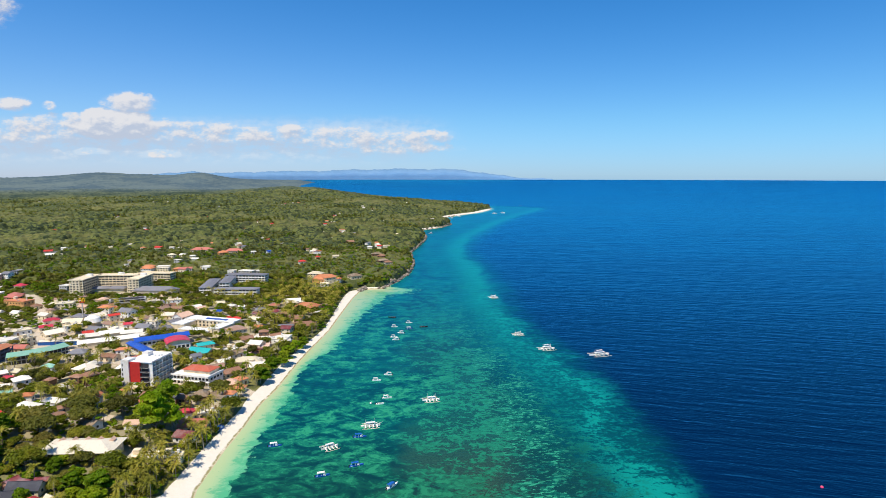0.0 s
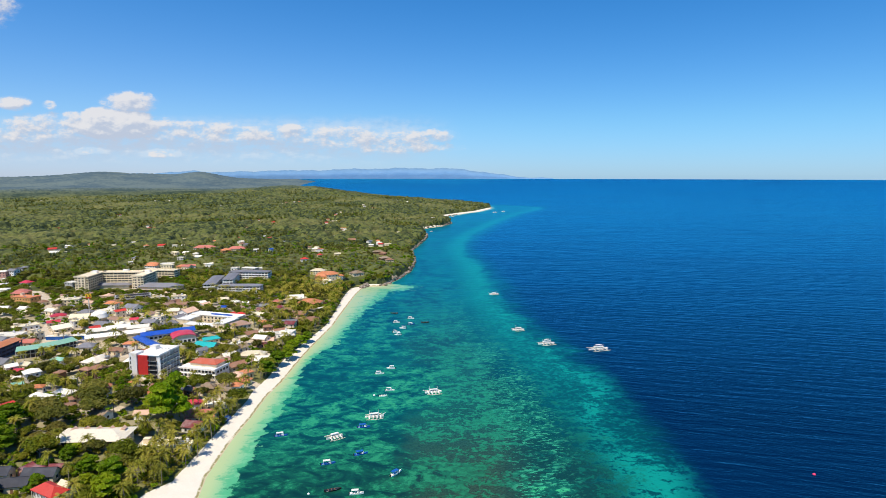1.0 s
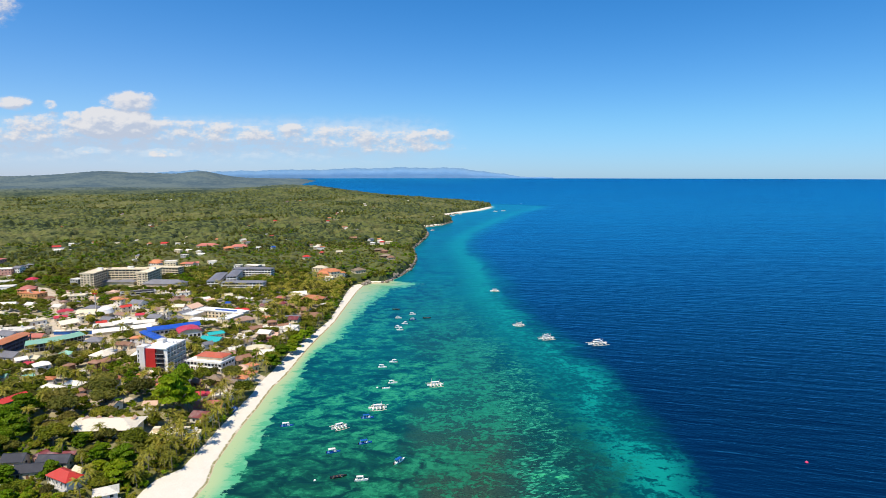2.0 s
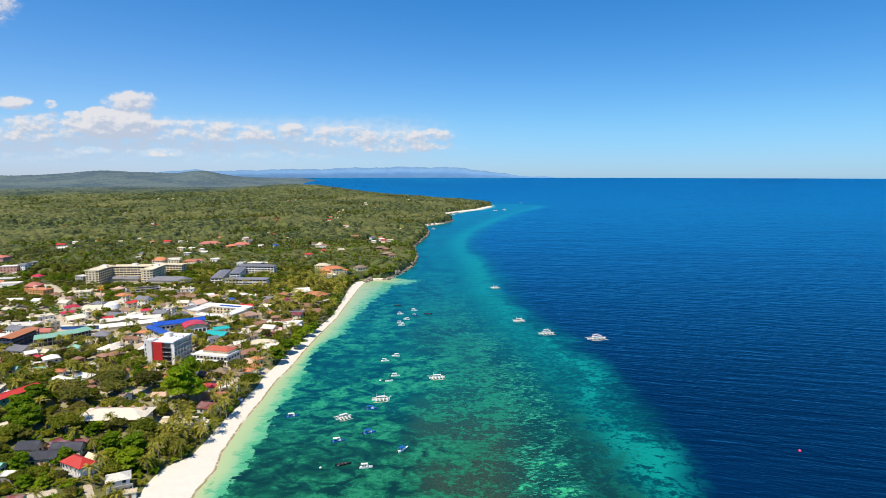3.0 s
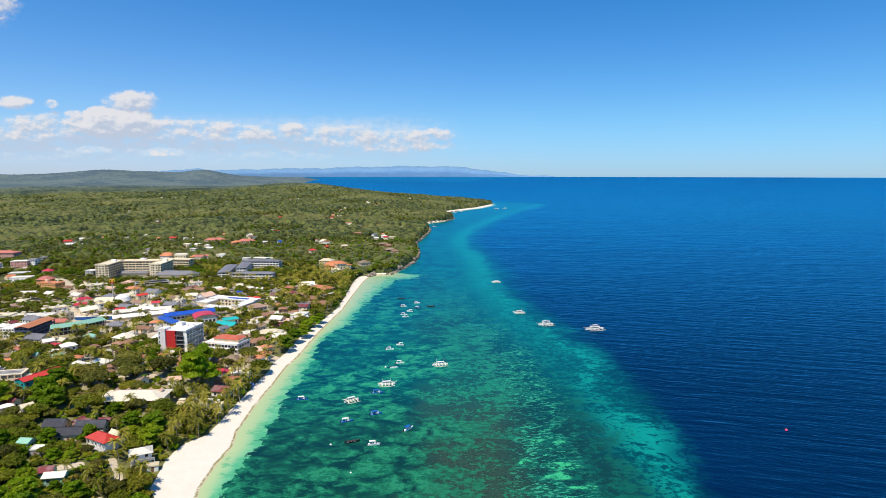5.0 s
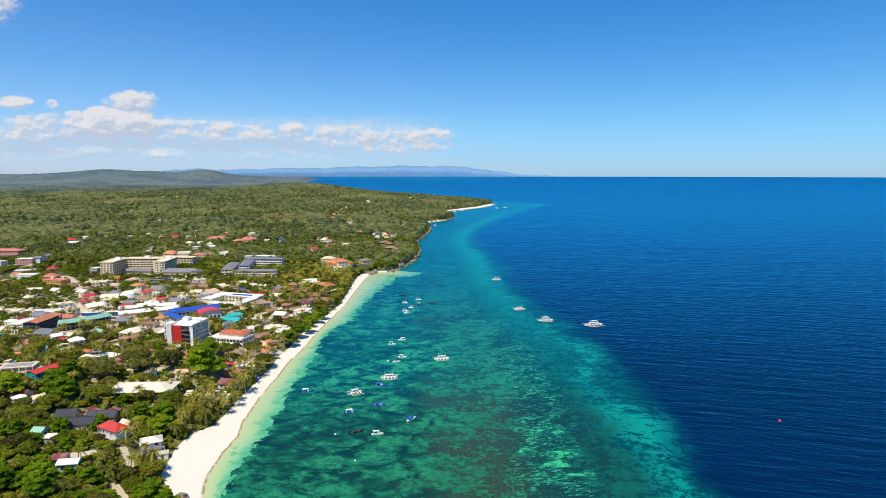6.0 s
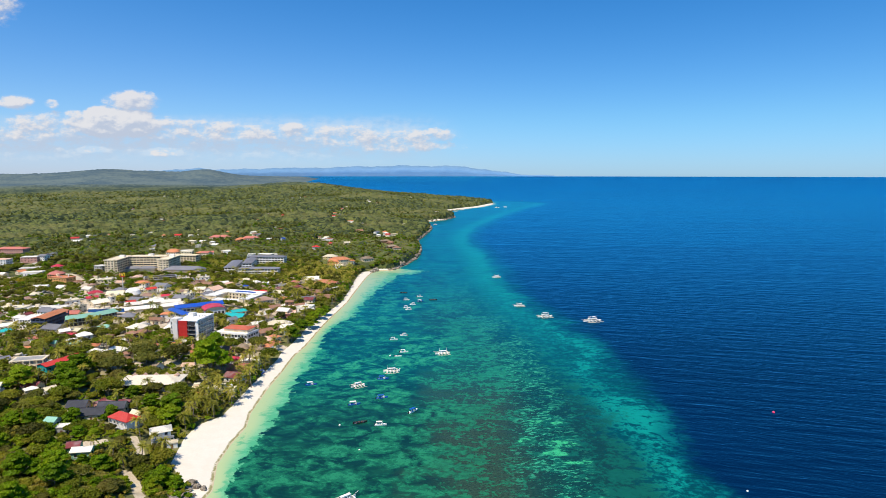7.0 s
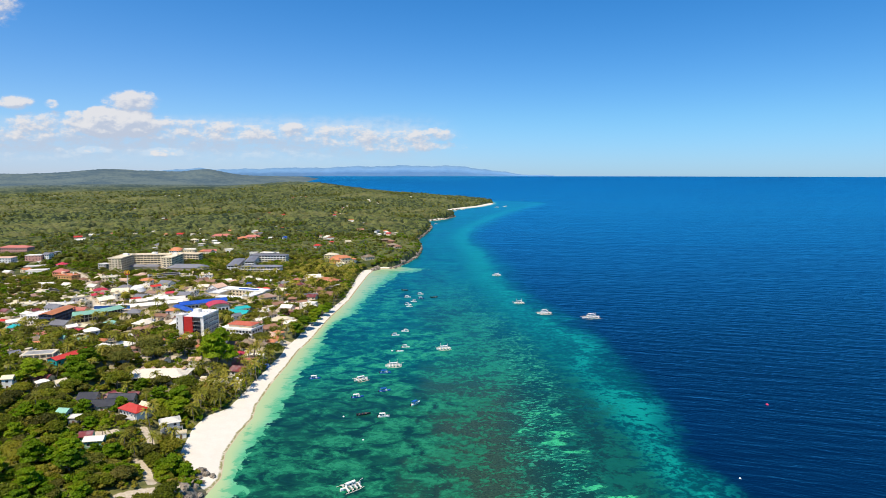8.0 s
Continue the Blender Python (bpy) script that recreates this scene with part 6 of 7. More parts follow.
def outrigger_boat(length, span, label, cabin=0.55, decks=1, group="outrigger boats", masts=True):
    ob = new("outrigger_boat")
    tagged(ob, label, "boat", group)
    beam = length * 0.13
    part("hull", hull(length, beam, 0.9), WHITE, ob, smoothed=False)
    a = cabin * length / 2
    part("deck", boxes((-length * 0.40, length * 0.30, -beam * 0.46, beam * 0.46, 0.62, 0.8)), CREAM, ob)
    house_part = part("cabin", boxes((-a * 0.85, a * 0.7, -beam * 0.42, beam * 0.42, 0.81, 2.3)), WHITE, ob)
    part("window_band", boxes((-a * 0.8, a * 0.65, -beam * 0.425, beam * 0.425, 1.5, 1.85)), GLASS, house_part, "dark cabin windows")
    for k in range(decks):
        z = 2.35 + 1.5 * k
        s = 1 - 0.35 * k
        top = part("canopy", boxes((-a * s, a * s * 0.95, -beam * 0.56 * s, beam * 0.56 * s, z, z + 0.12)), WHITE, ob, "flat white canopy")
        for px in (-0.9, -0.3, 0.3, 0.85):
            for py in (-0.5, 0.5):
                part("canopy_post", boxes((-0.05, 0.05, -0.05, 0.05, 0.8 if k == 0 else z - 1.38, z)), WHITE, top, "", pose(px * a * s, py * beam * s, 0))
    for side in (-1, 1):
        y = side * span / 2
        part("float_pole", tube([(-length * 0.46, y, 0.25), (-length * 0.2, y, 0.12), (length * 0.2, y, 0.12), (length * 0.44, y, 0.55)], 0.17), BAMBOO, ob, "pale bamboo float")
        part("float_rail", tube([(-length * 0.36, y * 0.72, 0.95), (length * 0.34, y * 0.72, 0.95)], 0.09), BAMBOO, ob)
    for k in (-0.32, -0.12, 0.08, 0.27):
        x = k * length
        part("cross_arm", tube([(x, -span / 2, 0.3), (x, -span * 0.3, 1.0), (x, 0, 1.25), (x, span * 0.3, 1.0), (x, span / 2, 0.3)], 0.11), BAMBOO, ob)
        for side in (-1, 1):
            part("arm_board", boxes((-0.3, 0.3, -span * 0.17, span * 0.17, -0.04, 0.04)), WHITE, ob, "", pose(x + 0.5, side * span * 0.29, 0.98, side * -14))
    part("bowsprit", tube([(length * 0.45, 0, 1.6), (length * 0.62, 0, 2.1)], 0.1), WHITE, ob)
    for k, hgt in ((0.22, 4.6), (-0.25, 4.2)) if masts else ():
        part("mast", tube([(k * length, 0, 0.8), (k * length, 0, hgt)], 0.08), WHITE, ob)
    return ob


def motor_boat(length, hull_mat, top_mat, label, canopy=True, group="small moored boats"):
    ob = new("motor_boat")
    tagged(ob, label, "boat", group)
    beam = length * 0.27
    part("hull", hull(length, beam, 0.7), hull_mat, ob)
    part("deck", boxes((-length * 0.42, length * 0.2, -beam * 0.40, beam * 0.40, 0.45, 0.6)), WHITE if hull_mat is not BLACK_PAINT else GREY, ob)
    if canopy:
        top = part("canopy", boxes((-length * 0.36, length * 0.14, -beam * 0.46, beam * 0.46, 2.05, 2.15)), top_mat, ob, "flat sun canopy")
        for px in (-0.34, -0.1, 0.12):
            for py in (-0.4, 0.4):
                part("canopy_post", boxes((-0.04, 0.04, -0.04, 0.04, 0.6, 2.05)), WHITE, top, "", pose(px * length, py * beam, 0))
        part("cabin", boxes((length * 0.02, length * 0.18, -beam * 0.34, beam * 0.34, 0.6, 1.6)), WHITE, ob)
    else:
        for px in (-0.3, -0.1, 0.1):
            part("thwart", boxes((-0.18, 0.18, -beam * 0.42, beam * 0.42, 0.62, 0.72)), BROWN, ob, "", pose(px * length, 0, 0))
    part("engine", boxes((-length * 0.5 - 0.35, -length * 0.5 + 0.15, -0.25, 0.25, 0.1, 1.2)), BLACK_PAINT, ob, "dark outboard engine")
    return ob


def moor(ob, x, y, yaw, first=False):
    m = pose(x, y, 0.0, 0, 0, yaw)
    if first:
        ob.matrix_basis = m
        return ob
    return copy_thing(ob, m)


big = outrigger_boat(17.5, 10.5, "large white outrigger dive boat with a double canopy", 0.5, 2)
moor(big, 127.5, 464, 197, True)
big2 = outrigger_boat(14.5, 9.5, "white outrigger tour boat with flat canopies and masts", 0.5, 2)
moor(big2, 88.3, 480, 196, True)
big3 = outrigger_boat(11, 7.6, "white outrigger tour boat with a long canopy", 0.5, 1)
moor(big3, 70.3, 524.5, 195, True)
moor(big3, 62.2, 688, 194)
moor(big3, -4.6, 367, 193)
moor(big3, -38.3, 327.5, 12)
wide = outrigger_boat(9.6, 7.4, "white outrigger boat with broad bamboo floats", 0.46, 1, masts=False)
moor(wide, -56.6, 300, 216, True)
moor(wide, -43.0, 170.0, 40)
white_boat = motor_boat(6.2, WHITE, WHITE, "small white motor boat with a sun canopy")
moor(white_boat, -36.6, 242.5, 8, True)
blue_boat = motor_boat(7, BLUE_PAINT, WHITE, "blue motor boat with a white canopy")
moor(blue_boat, -85.8, 302, 14, True)
blue_top = motor_boat(7.2, BLUE_PAINT, BLUE_PAINT, "bright blue boat with a blue canopy")
moor(blue_top, -39.7, 280.4, 22, True)
speed = motor_boat(7.6, WHITE, BLUE_PAINT, "white speed boat with blue seats and canopy")
moor(speed, -20.5, 260.5, 52, True)
dark_boat = motor_boat(7.4, BLACK_PAINT, WHITE, "black open boat with wooden thwarts", False)
moor(dark_boat, -47.5, 245.5, 20, True)
moor(blue_top, -42.5, 313, 8)
moor(blue_boat, -54.4, 270.3, 18)
for x, y, yaw in ((-43.1, 403.7, 5), (-36.2, 415.8, 175), (-32.9, 370.7, 10), (-29.5, 568, 0), (-34.9, 530.5, 170), (-40, 516.7, 6), (-37.8, 508, 185), (-42.4, 552.5, 0)):
    moor(white_boat, x, y, yaw)
moor(dark_boat, -47.9, 590.3, 172)
moor(dark_boat, -14.7, 552.5, 6)
moor(blue_boat, -27.9, 545, 30)
moor(motor_boat(5.2, WHITE, WHITE, "small pale open boat", False), -36.4, 360.6, 12, True)
for x, y, yaw in ((195.6, 2214, 0), (230, 2247, 170), (365, 2786, 5)):
    moor(big, x, y, yaw)
for x, y, yaw in ((35.5, 1981, 40), (62, 2063, 20), (-25.5, 1460, 60)):
    moor(big3, x, y, yaw)

moor(blue_top, -121.6, 320.8, 75).location.z = gz(-121.6, 320.8) + 0.15


def buoy(x, y, r, mat, label):
    """A mooring float: a round body with a waist band and a ring on top."""
    ob = new("mooring_buoy")
    tagged(ob, label, "buoy", "mooring buoys")
    ob.matrix_basis = pose(x, y, 0)
    prof = [(0.0, -0.5), (0.6, -0.45), (0.95, -0.1), (1.0, 0.2), (0.85, 0.6), (0.45, 0.9), (0.0, 1.0)]
    v = [(r * a * math.cos(q), r * a * math.sin(q), r * z) for a, z in prof for q in [2 * math.pi * i / 10 for i in range(10)]]
    f = [(10 * j + i, 10 * j + (i + 1) % 10, 10 * j + 10 + (i + 1) % 10, 10 * j + 10 + i) for j in range(6) for i in range(10)]
    part("float", (v, f), mat, ob)
    part("ring", tube([(0.25 * r * math.cos(q), 0, r * 0.98 + 0.25 * r * math.sin(q)) for q in [math.pi * i / 6 for i in range(7)]], 0.06 * r), GREY, ob)


buoy(176.7, 259.6, 0.8, PINK_BUOY, "round pink mooring buoy afloat")
buoy(-42.3, 362, 0.7, WHITE, "round white mooring buoy afloat")
buoy(-57.9, 242.5, 0.6, WHITE, "round white mooring buoy afloat")
buoy(-43.7, 214.5, 0.5, WHITE, "round white mooring buoy afloat")
buoy(121.4, 177.6, 0.5, WHITE, "round white mooring buoy afloat")

# ---------------------------------------------------------------- rocks at the ends of the beach
def boulder(seed, size):
    b = bmesh.new()
    bmesh.ops.create_icosphere(b, subdivisions=3, radius=1.0)
    for q in b.verts:
        k = 1 + 0.38 * noise.noise(q.co * 1.3 + Vector((seed * 7.1, 0, 0))) + 0.34 * abs(noise.noise(q.co * 2.6 + Vector((0, seed * 3.3, 0)))) + 0.14 * noise.noise(q.co * 7.0)
        q.co = Vector((q.co.x * k * size, q.co.y * k * size * 0.8, q.co.z * k * size * 0.7))
    me = bpy.data.meshes.new("rock")
    b.to_mesh(me)
    b.free()
    me.materials.append(STONE)
    return me


ROCKS = [boulder(k, 1.0) for k in range(5)]
SHORE_ROCKS = [(-109, 181, 2.2), (-106, 179, 1.6), (-103, 178, 1.5), (-107, 170, 1.9), (-110, 174, 1.8), (-105, 165, 1.4), (-111, 168, 2.1), (-102, 162, 1.3), (-113, 177, 1.5), (-104, 156, 1.7), (-107, 160, 1.9), (-109, 164, 1.4), (-105, 172, 1.2), (-108, 176, 1.3)]
rock_rng = random.Random(5)
for (ax, ay), (bx, by) in zip(COAST[COAST_ROCKS:COAST_ROCKS + 14].tolist(), COAST[COAST_ROCKS + 1:COAST_ROCKS + 15].tolist()):
    n = max(2, int(math.hypot(bx - ax, by - ay) / 13))
    SHORE_ROCKS += [(ax + (bx - ax) * (q + rock_rng.random()) / n - 1, ay + (by - ay) * (q + rock_rng.random()) / n, rock_rng.uniform(2.0, 4.2)) for q in range(n)]
for i, (x, y, r) in enumerate(SHORE_ROCKS[:120]):
    rock = new("rock", ROCKS[i % 5])
    rock.matrix_basis = pose(x, y, max(gz(x, y), 0.0) + 0.2 * r, 0, 0, 67 * i) @ Matrix.Diagonal((r, r, r, 1))
    tagged(rock, "weathered grey limestone boulder at the waterline", "rock", "shore rocks")
# ---------------------------------------------------------------- forest canopy over the back country
def crowns(px, py, cell, seed):
    """Domes of tree crowns on a jittered lattice: height share of each point."""
    ix, iy = np.floor(px / cell).astype(np.int64), np.floor(py / cell).astype(np.int64)
    best = np.zeros(px.shape)
    for ox in (-1, 0, 1):
        for oy in (-1, 0, 1):
            cx, cy = ix + ox, iy + oy
            h = (cx * 374761393 + cy * 668265263 + seed * 974711) & 0x7FFFFFFF
            h = ((h ^ (h >> 13)) * 1274126177) & 0x7FFFFFFF
            jx, jy, size = (h & 1023) / 1023, ((h >> 10) & 1023) / 1023, ((h >> 20) & 1023) / 1023
            d = np.hypot(px - (cx + jx) * cell, py - (cy + jy) * cell) / (cell * (0.45 + 0.5 * size))
            best = np.maximum(best, np.sqrt(np.clip(1 - d * d, 0, 1)) * (0.55 + 0.6 * size))
    return best


# white and red roofs dotted through the woods
far_rng = random.Random(77)
for _ in range(54):
    a, r = radians(far_rng.uniform(-35, -4)), far_rng.uniform(950, 2500)
    for q in range(far_rng.choice([1, 2, 2, 3, 4])):
        x, y = r * math.sin(a) + far_rng.uniform(-45, 45), r * math.cos(a) + far_rng.uniform(-60, 60)
        if inland(np.array([x]), np.array([y]))[0] < 40:
            continue
        w = far_rng.uniform(7, 13)
        house(round(x, 1), round(y, 1), round(w, 1), round(w * 0.7, 1), far_rng.choice([3.6, 4.2, 4.8]), far_rng.choice([-20, 0, 25, 60]), far_rng.choice(["gable", "hip", "flat"]), far_rng.choice([R_WHITE, R_WHITE, R_CREAM, R_ORANGE, R_RED, R_GREY]), far_rng.choice([WHITE, CREAM]), clear=w / 2, windows=False, group="country houses in the woods", name="cottage")

cr = np.concatenate([np.geomspace(640, 2000, 230)[:-1], np.geomspace(2000, EDGE_R - 6, 130)])
cx_, cy_ = polar(cr, np.radians(np.linspace(-45, 7, 470)))
inl_c = inland(cx_, cy_)
woods = smooth(inl_c - beach_width(cy_), 1.5, 8) * smooth(cy_ + 0.25 * np.abs(cx_ + 250), 690, 860)
dist_c = np.hypot(cx_, cy_)
tall = 2.0 + 8.5 * crowns(cx_, cy_, 8.5, 1) + 4.0 * crowns(cx_, cy_, 21.0, 2) + 2.5 * rolling(cx_, cy_, 160, 21)
tall = tall * (0.45 + 0.55 * smooth(dist_c, 1000, 1250))
for fx, fy, fr in CLEARINGS:
    q = np.maximum(0, 1 - ((cx_ - fx) / (fr + 7)) ** 2 - ((cy_ - fy + 22) / (fr + 34)) ** 2)
    tall = tall * (1 - 0.85 * smooth(q, 0.0, 0.35))
tall = tall * (1 - 0.55 * smooth(rolling(cx_, cy_, 420, 17), 0.25, 0.55))
ch = height(cx_, cy_, inl_c) + bowl(cx_, cy_) + np.where(woods > 0.02, tall * woods, -3.0)
ch = ch + far_hills(cx_, cy_)
ch = ch - tall * woods * smooth(dist_c, 3400, 3900) * (1 - 0.45 * smooth(inl_c, 20, 500))
wood_face = corner(woods) > 0.02
canopy = sheet("forest_canopy", cx_, cy_, ch, wood_face & (corner(dist_c) < 2800), CANOPY, smoothed=False)
tagged(canopy, "low green forest canopy with dry yellow patches", "forest", kind="stuff")
# this sheet carries the distance haze in its colour
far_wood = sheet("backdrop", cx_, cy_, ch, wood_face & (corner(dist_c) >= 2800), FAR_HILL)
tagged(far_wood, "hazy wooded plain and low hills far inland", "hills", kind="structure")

# ---------------------------------------------------------------- trees
rs = np.random.RandomState(11)


def ico(sub):
    b = bmesh.new()
    bmesh.ops.create_icosphere(b, subdivisions=sub, radius=1.0)
    v = np.array([q.co[:] for q in b.verts])
    f = np.array([[q.index for q in p.verts] for p in b.faces])
    b.free()
    return v, f


ICO1, ICO2 = ico(1), ico(2)


def crown(seed, radius, rise, lobes, cards, flat=0.75, card=0.85, core=0.74, ball=ICO2, layered=False):
    """A crown: uneven inner masses and many small leaf sprays on and round them. Triangles; base of the crown at z = 0."""
    r = np.random.RandomState(seed)
    V, T, n = [], [], 0
    for k in range(lobes):
        a = 2.4 * k + r.uniform(-0.5, 0.5)
        if layered:
            lev = k / max(lobes - 1, 1)
            q = (1 - 0.62 * lev) * radius * r.uniform(0.35, 0.7)
            c = np.array([math.cos(a) * q, math.sin(a) * q, rise * (0.15 + 0.8 * lev)])
            s = radius * r.uniform(0.36, 0.55) * (1 - 0.35 * lev)
            sz = s * 0.33
        else:
            q = radius * 0.62 * math.sqrt((k + 0.3) / lobes)
            c = np.array([math.cos(a) * q, math.sin(a) * q, rise * (0.62 - 0.34 * (q / radius) ** 2) + r.uniform(-0.08, 0.08) * rise])
            s = radius * r.uniform(0.34, 0.52)
            sz = s * flat * r.uniform(0.85, 1.15)
        bv, bf = ball
        bump = 1 + 0.28 * np.sin(bv[:, :1] * 5.1 + seed + k) * np.sin(bv[:, 1:2] * 4.3 + 2 * k) + r.uniform(-0.16, 0.16, (len(bv), 1))
        V.append(bv * bump * core * np.array([s, s, sz]) + c)
        T.append(bf + n)
        n += len(bv)
        d = r.normal(size=(cards, 3))
        d[:, 2] = np.abs(d[:, 2]) * 0.9 + d[:, 2] * 0.25
        d /= np.linalg.norm(d, axis=1)[:, None]
        mid = c + d * np.array([s, s, sz]) * r.uniform(0.72, 1.12, (cards, 1))
        nrm = d + r.normal(size=(cards, 3)) * 0.55 + np.array([0, 0, 0.35])
        nrm /= np.linalg.norm(nrm, axis=1)[:, None]
        u = np.cross(nrm, r.normal(size=(cards, 3)))
        u /= np.linalg.norm(u, axis=1)[:, None]
        w = np.cross(nrm, u)
        z = card * r.uniform(0.55, 1.25, (cards, 1))
        V.append(np.stack([mid - u * z, mid + w * z * 0.75 + u * z * 0.15, mid + u * z * 0.8 - w * z * 0.35 - nrm * z * 0.3], 1).reshape(-1, 3))
        T.append(np.arange(cards)[:, None] * 3 + n + np.array([[0, 1, 2]]))
        n += 3 * cards
    return np.concatenate(V), np.concatenate(T)


def trunk_mesh(seed, h, r0, spread, limbs=4):
    r = np.random.RandomState(seed)
    v, f = tube([(0, 0, -1.0), (r.uniform(-.2, .2), r.uniform(-.2, .2), h * 0.5), (r.uniform(-.4, .4), r.uniform(-.4, .4), h * 1.15)], r0, 6)
    v = [(x * (1 - 0.4 * max(z, 0) / h), y * (1 - 0.4 * max(z, 0) / h), z) for x, y, z in v]
    for k in range(limbs):
        a = 2 * math.pi * k / limbs + r.uniform(-0.4, 0.4)
        lv, lf = tube([(0, 0, h * 0.7), (math.cos(a) * spread * 0.4, math.sin(a) * spread * 0.4, h * 1.2), (math.cos(a) * spread * 0.7, math.sin(a) * spread * 0.7, h * 1.7)], r0 * 0.45, 5)
        f += [tuple(i + len(v) for i in q) for q in lf]
        v += lv
    return v, f


def frond_set(seed, count=25, length=4.7, pairs=9):
    """Palm fronds: arching ribs, each with two rows of hanging leaflets. Triangles."""
    r = np.random.RandomState(seed)
    V, T = [], []
    for k in range(count):
        a = 2 * math.pi * k / count * 2.62 + r.uniform(-0.2, 0.2)
        up = r.uniform(-0.3, 1.25)
        ln = length * r.uniform(0.8, 1.15)
        ca, sa = math.cos(a), math.sin(a)

        def rib(q):
            return ln * q * math.cos(up * 0.9) * (1 - 0.12 * q), ln * (q * math.sin(up * 0.9) - 0.55 * q * q)

        for i in range(3):
            (o0, z0), (o1, z1), n = rib(i / 3), rib((i + 1) / 3), len(V)
            w = 0.09
            V += [(o0 * ca - w * sa, o0 * sa + w * ca, z0), (o0 * ca + w * sa, o0 * sa - w * ca, z0), (o1 * ca, o1 * sa, z1)]
            T.append((n, n + 1, n + 2))
        for i in range(pairs):
            q = 0.12 + 0.86 * i / (pairs - 1)
            (o0, z0), (o1, z1) = rib(q - 0.042), rib(min(q + 0.042, 1.0))
            reach = (0.28 + 0.68 * math.sin(math.pi * min(1.0, 0.2 + 0.75 * q))) * r.uniform(0.85, 1.15)
            for side in (-1, 1):
                n = len(V)
                ot, zt = (o0 + o1) / 2 + 0.35 * reach, (z0 + z1) / 2 - 0.42 * reach
                V += [(o0 * ca, o0 * sa, z0), (o1 * ca, o1 * sa, z1), (ot * ca - side * reach * 0.8 * sa, ot * sa + side * reach * 0.8 * ca, zt)]
                T.append((n, n + 1, n + 2))
    return np.array(V), np.array(T)


def palm_trunk(seed, h):
    r = np.random.RandomState(seed)
    a, b = r.uniform(0, 6.28), r.uniform(0.2, 1.4)
    pts = [(math.cos(a) * b * s * s, math.sin(a) * b * s * s, -0.8 + (h + 0.8) * s) for s in (0, 0.3, 0.6, 0.85, 1.0)]
    return tube(pts, 0.2, 6), pts[-1]


def as_mesh(name, co, polys, mat):
    ob = big_mesh(name, co, polys, mat)
    me = ob.data
    bpy.data.objects.remove(ob)
    return me


def plant(kind, co, polys, trunk_shape, leaf_mat, lift, label, group):
    """A tree as a thing: an empty with trunk and crown. Returned off stage; copied to its places."""
    ob = new(kind)
    tagged(ob, label, "palm" if "palm" in kind else "tree", group)
    t = mesh_ob("trunk", trunk_shape[0], trunk_shape[1], BARK, ob)
    c = new("crown", as_mesh("crown", co + np.array(lift), polys, leaf_mat))
    c.parent = ob
    return ob


# --- where trees may stand


def blocked(px, py, margin):
    """Whether points lie on a building or a road."""
    bad = np.zeros(px.shape, bool)
    for fx, fy, a, hw, hd in FOOT:
        near = (np.abs(px - fx) < hw + hd + 8) & (np.abs(py - fy) < hw + hd + 8) & ~bad
        if near.any():
            dx, dy = px[near] - fx, py[near] - fy
            u, v = dx * math.cos(a) + dy * math.sin(a), -dx * math.sin(a) + dy * math.cos(a)
            bad[near] = (np.abs(u) < hw + margin) & (np.abs(v) < hd + margin)
    return bad


def lattice(x0, x1, y0, y1, cell, seed):
    r = np.random.RandomState(seed)
    ax, ay = np.meshgrid(np.arange(x0, x1, cell), np.arange(y0, y1, cell))
    return (ax + r.uniform(0, cell, ax.shape)).ravel(), (ay + r.uniform(0, cell, ay.shape)).ravel(), r


def in_view(px, py):
    """Stay inside the country that the flight passes over or looks upon."""
    b = np.degrees(np.arctan2(px, py + 64))
    return (b > -39) & (b < 10)


# broad-leaved trees of the near country
tx, ty, r1 = lattice(-640, -40, 70, 760, 6.0, 5)
ok = in_view(tx, ty)
tx, ty = tx[ok], ty[ok]
ti = inland(tx, ty)
rk = rocky(tx, ty)
townish = smooth(ty, 250, 340) * (1 - smooth(ty, 600, 700)) * smooth(ti, 30, 60)
open_k = smooth(rolling(tx, ty, 70, 31) + 0.5 * rolling(tx, ty, 33, 32), 0.05, 0.5)
heart_k = smooth(ty, 375, 405) * (1 - smooth(ty, 555, 590)) * smooth(tx, -370, -335) * (1 - smooth(tx, -175, -150))
chance = np.where(ti < 120, 0.97 - 0.26 * townish - 0.30 * townish * open_k, 0.97 - 0.22 * townish - 0.30 * townish * open_k - 0.25 * heart_k)
edge = np.where(rk > 0.5, 6.0, beach_width(ty) + np.interp(ty, [165, 185, 215, 235, 330, 345], [7.0, 3.0, 5.0, 5.0, 5.0, 3.0]))
plots = ((tx > -147) & (tx < -121) & (ty > 306) & (ty < 352)) | ((tx > -136) & (ty > 352) & (ty < 402))
palm_belt = (ty > 243) & (ty < 306) & (ti < 40)
ok = (ti > edge) & (r1.uniform(size=tx.shape) < np.where(palm_belt, 0.25, chance)) & ~plots
tx, ty, ti = tx[ok], ty[ok], ti[ok]
ok = ~blocked(tx, ty, 2.6)
tx, ty, ti = tx[ok], ty[ok], ti[ok]
th = height(tx, ty, ti)
order = np.argsort(np.hypot(tx, ty + 64))
tx, ty, ti, th = tx[order], ty[order], ti[order], th[order]

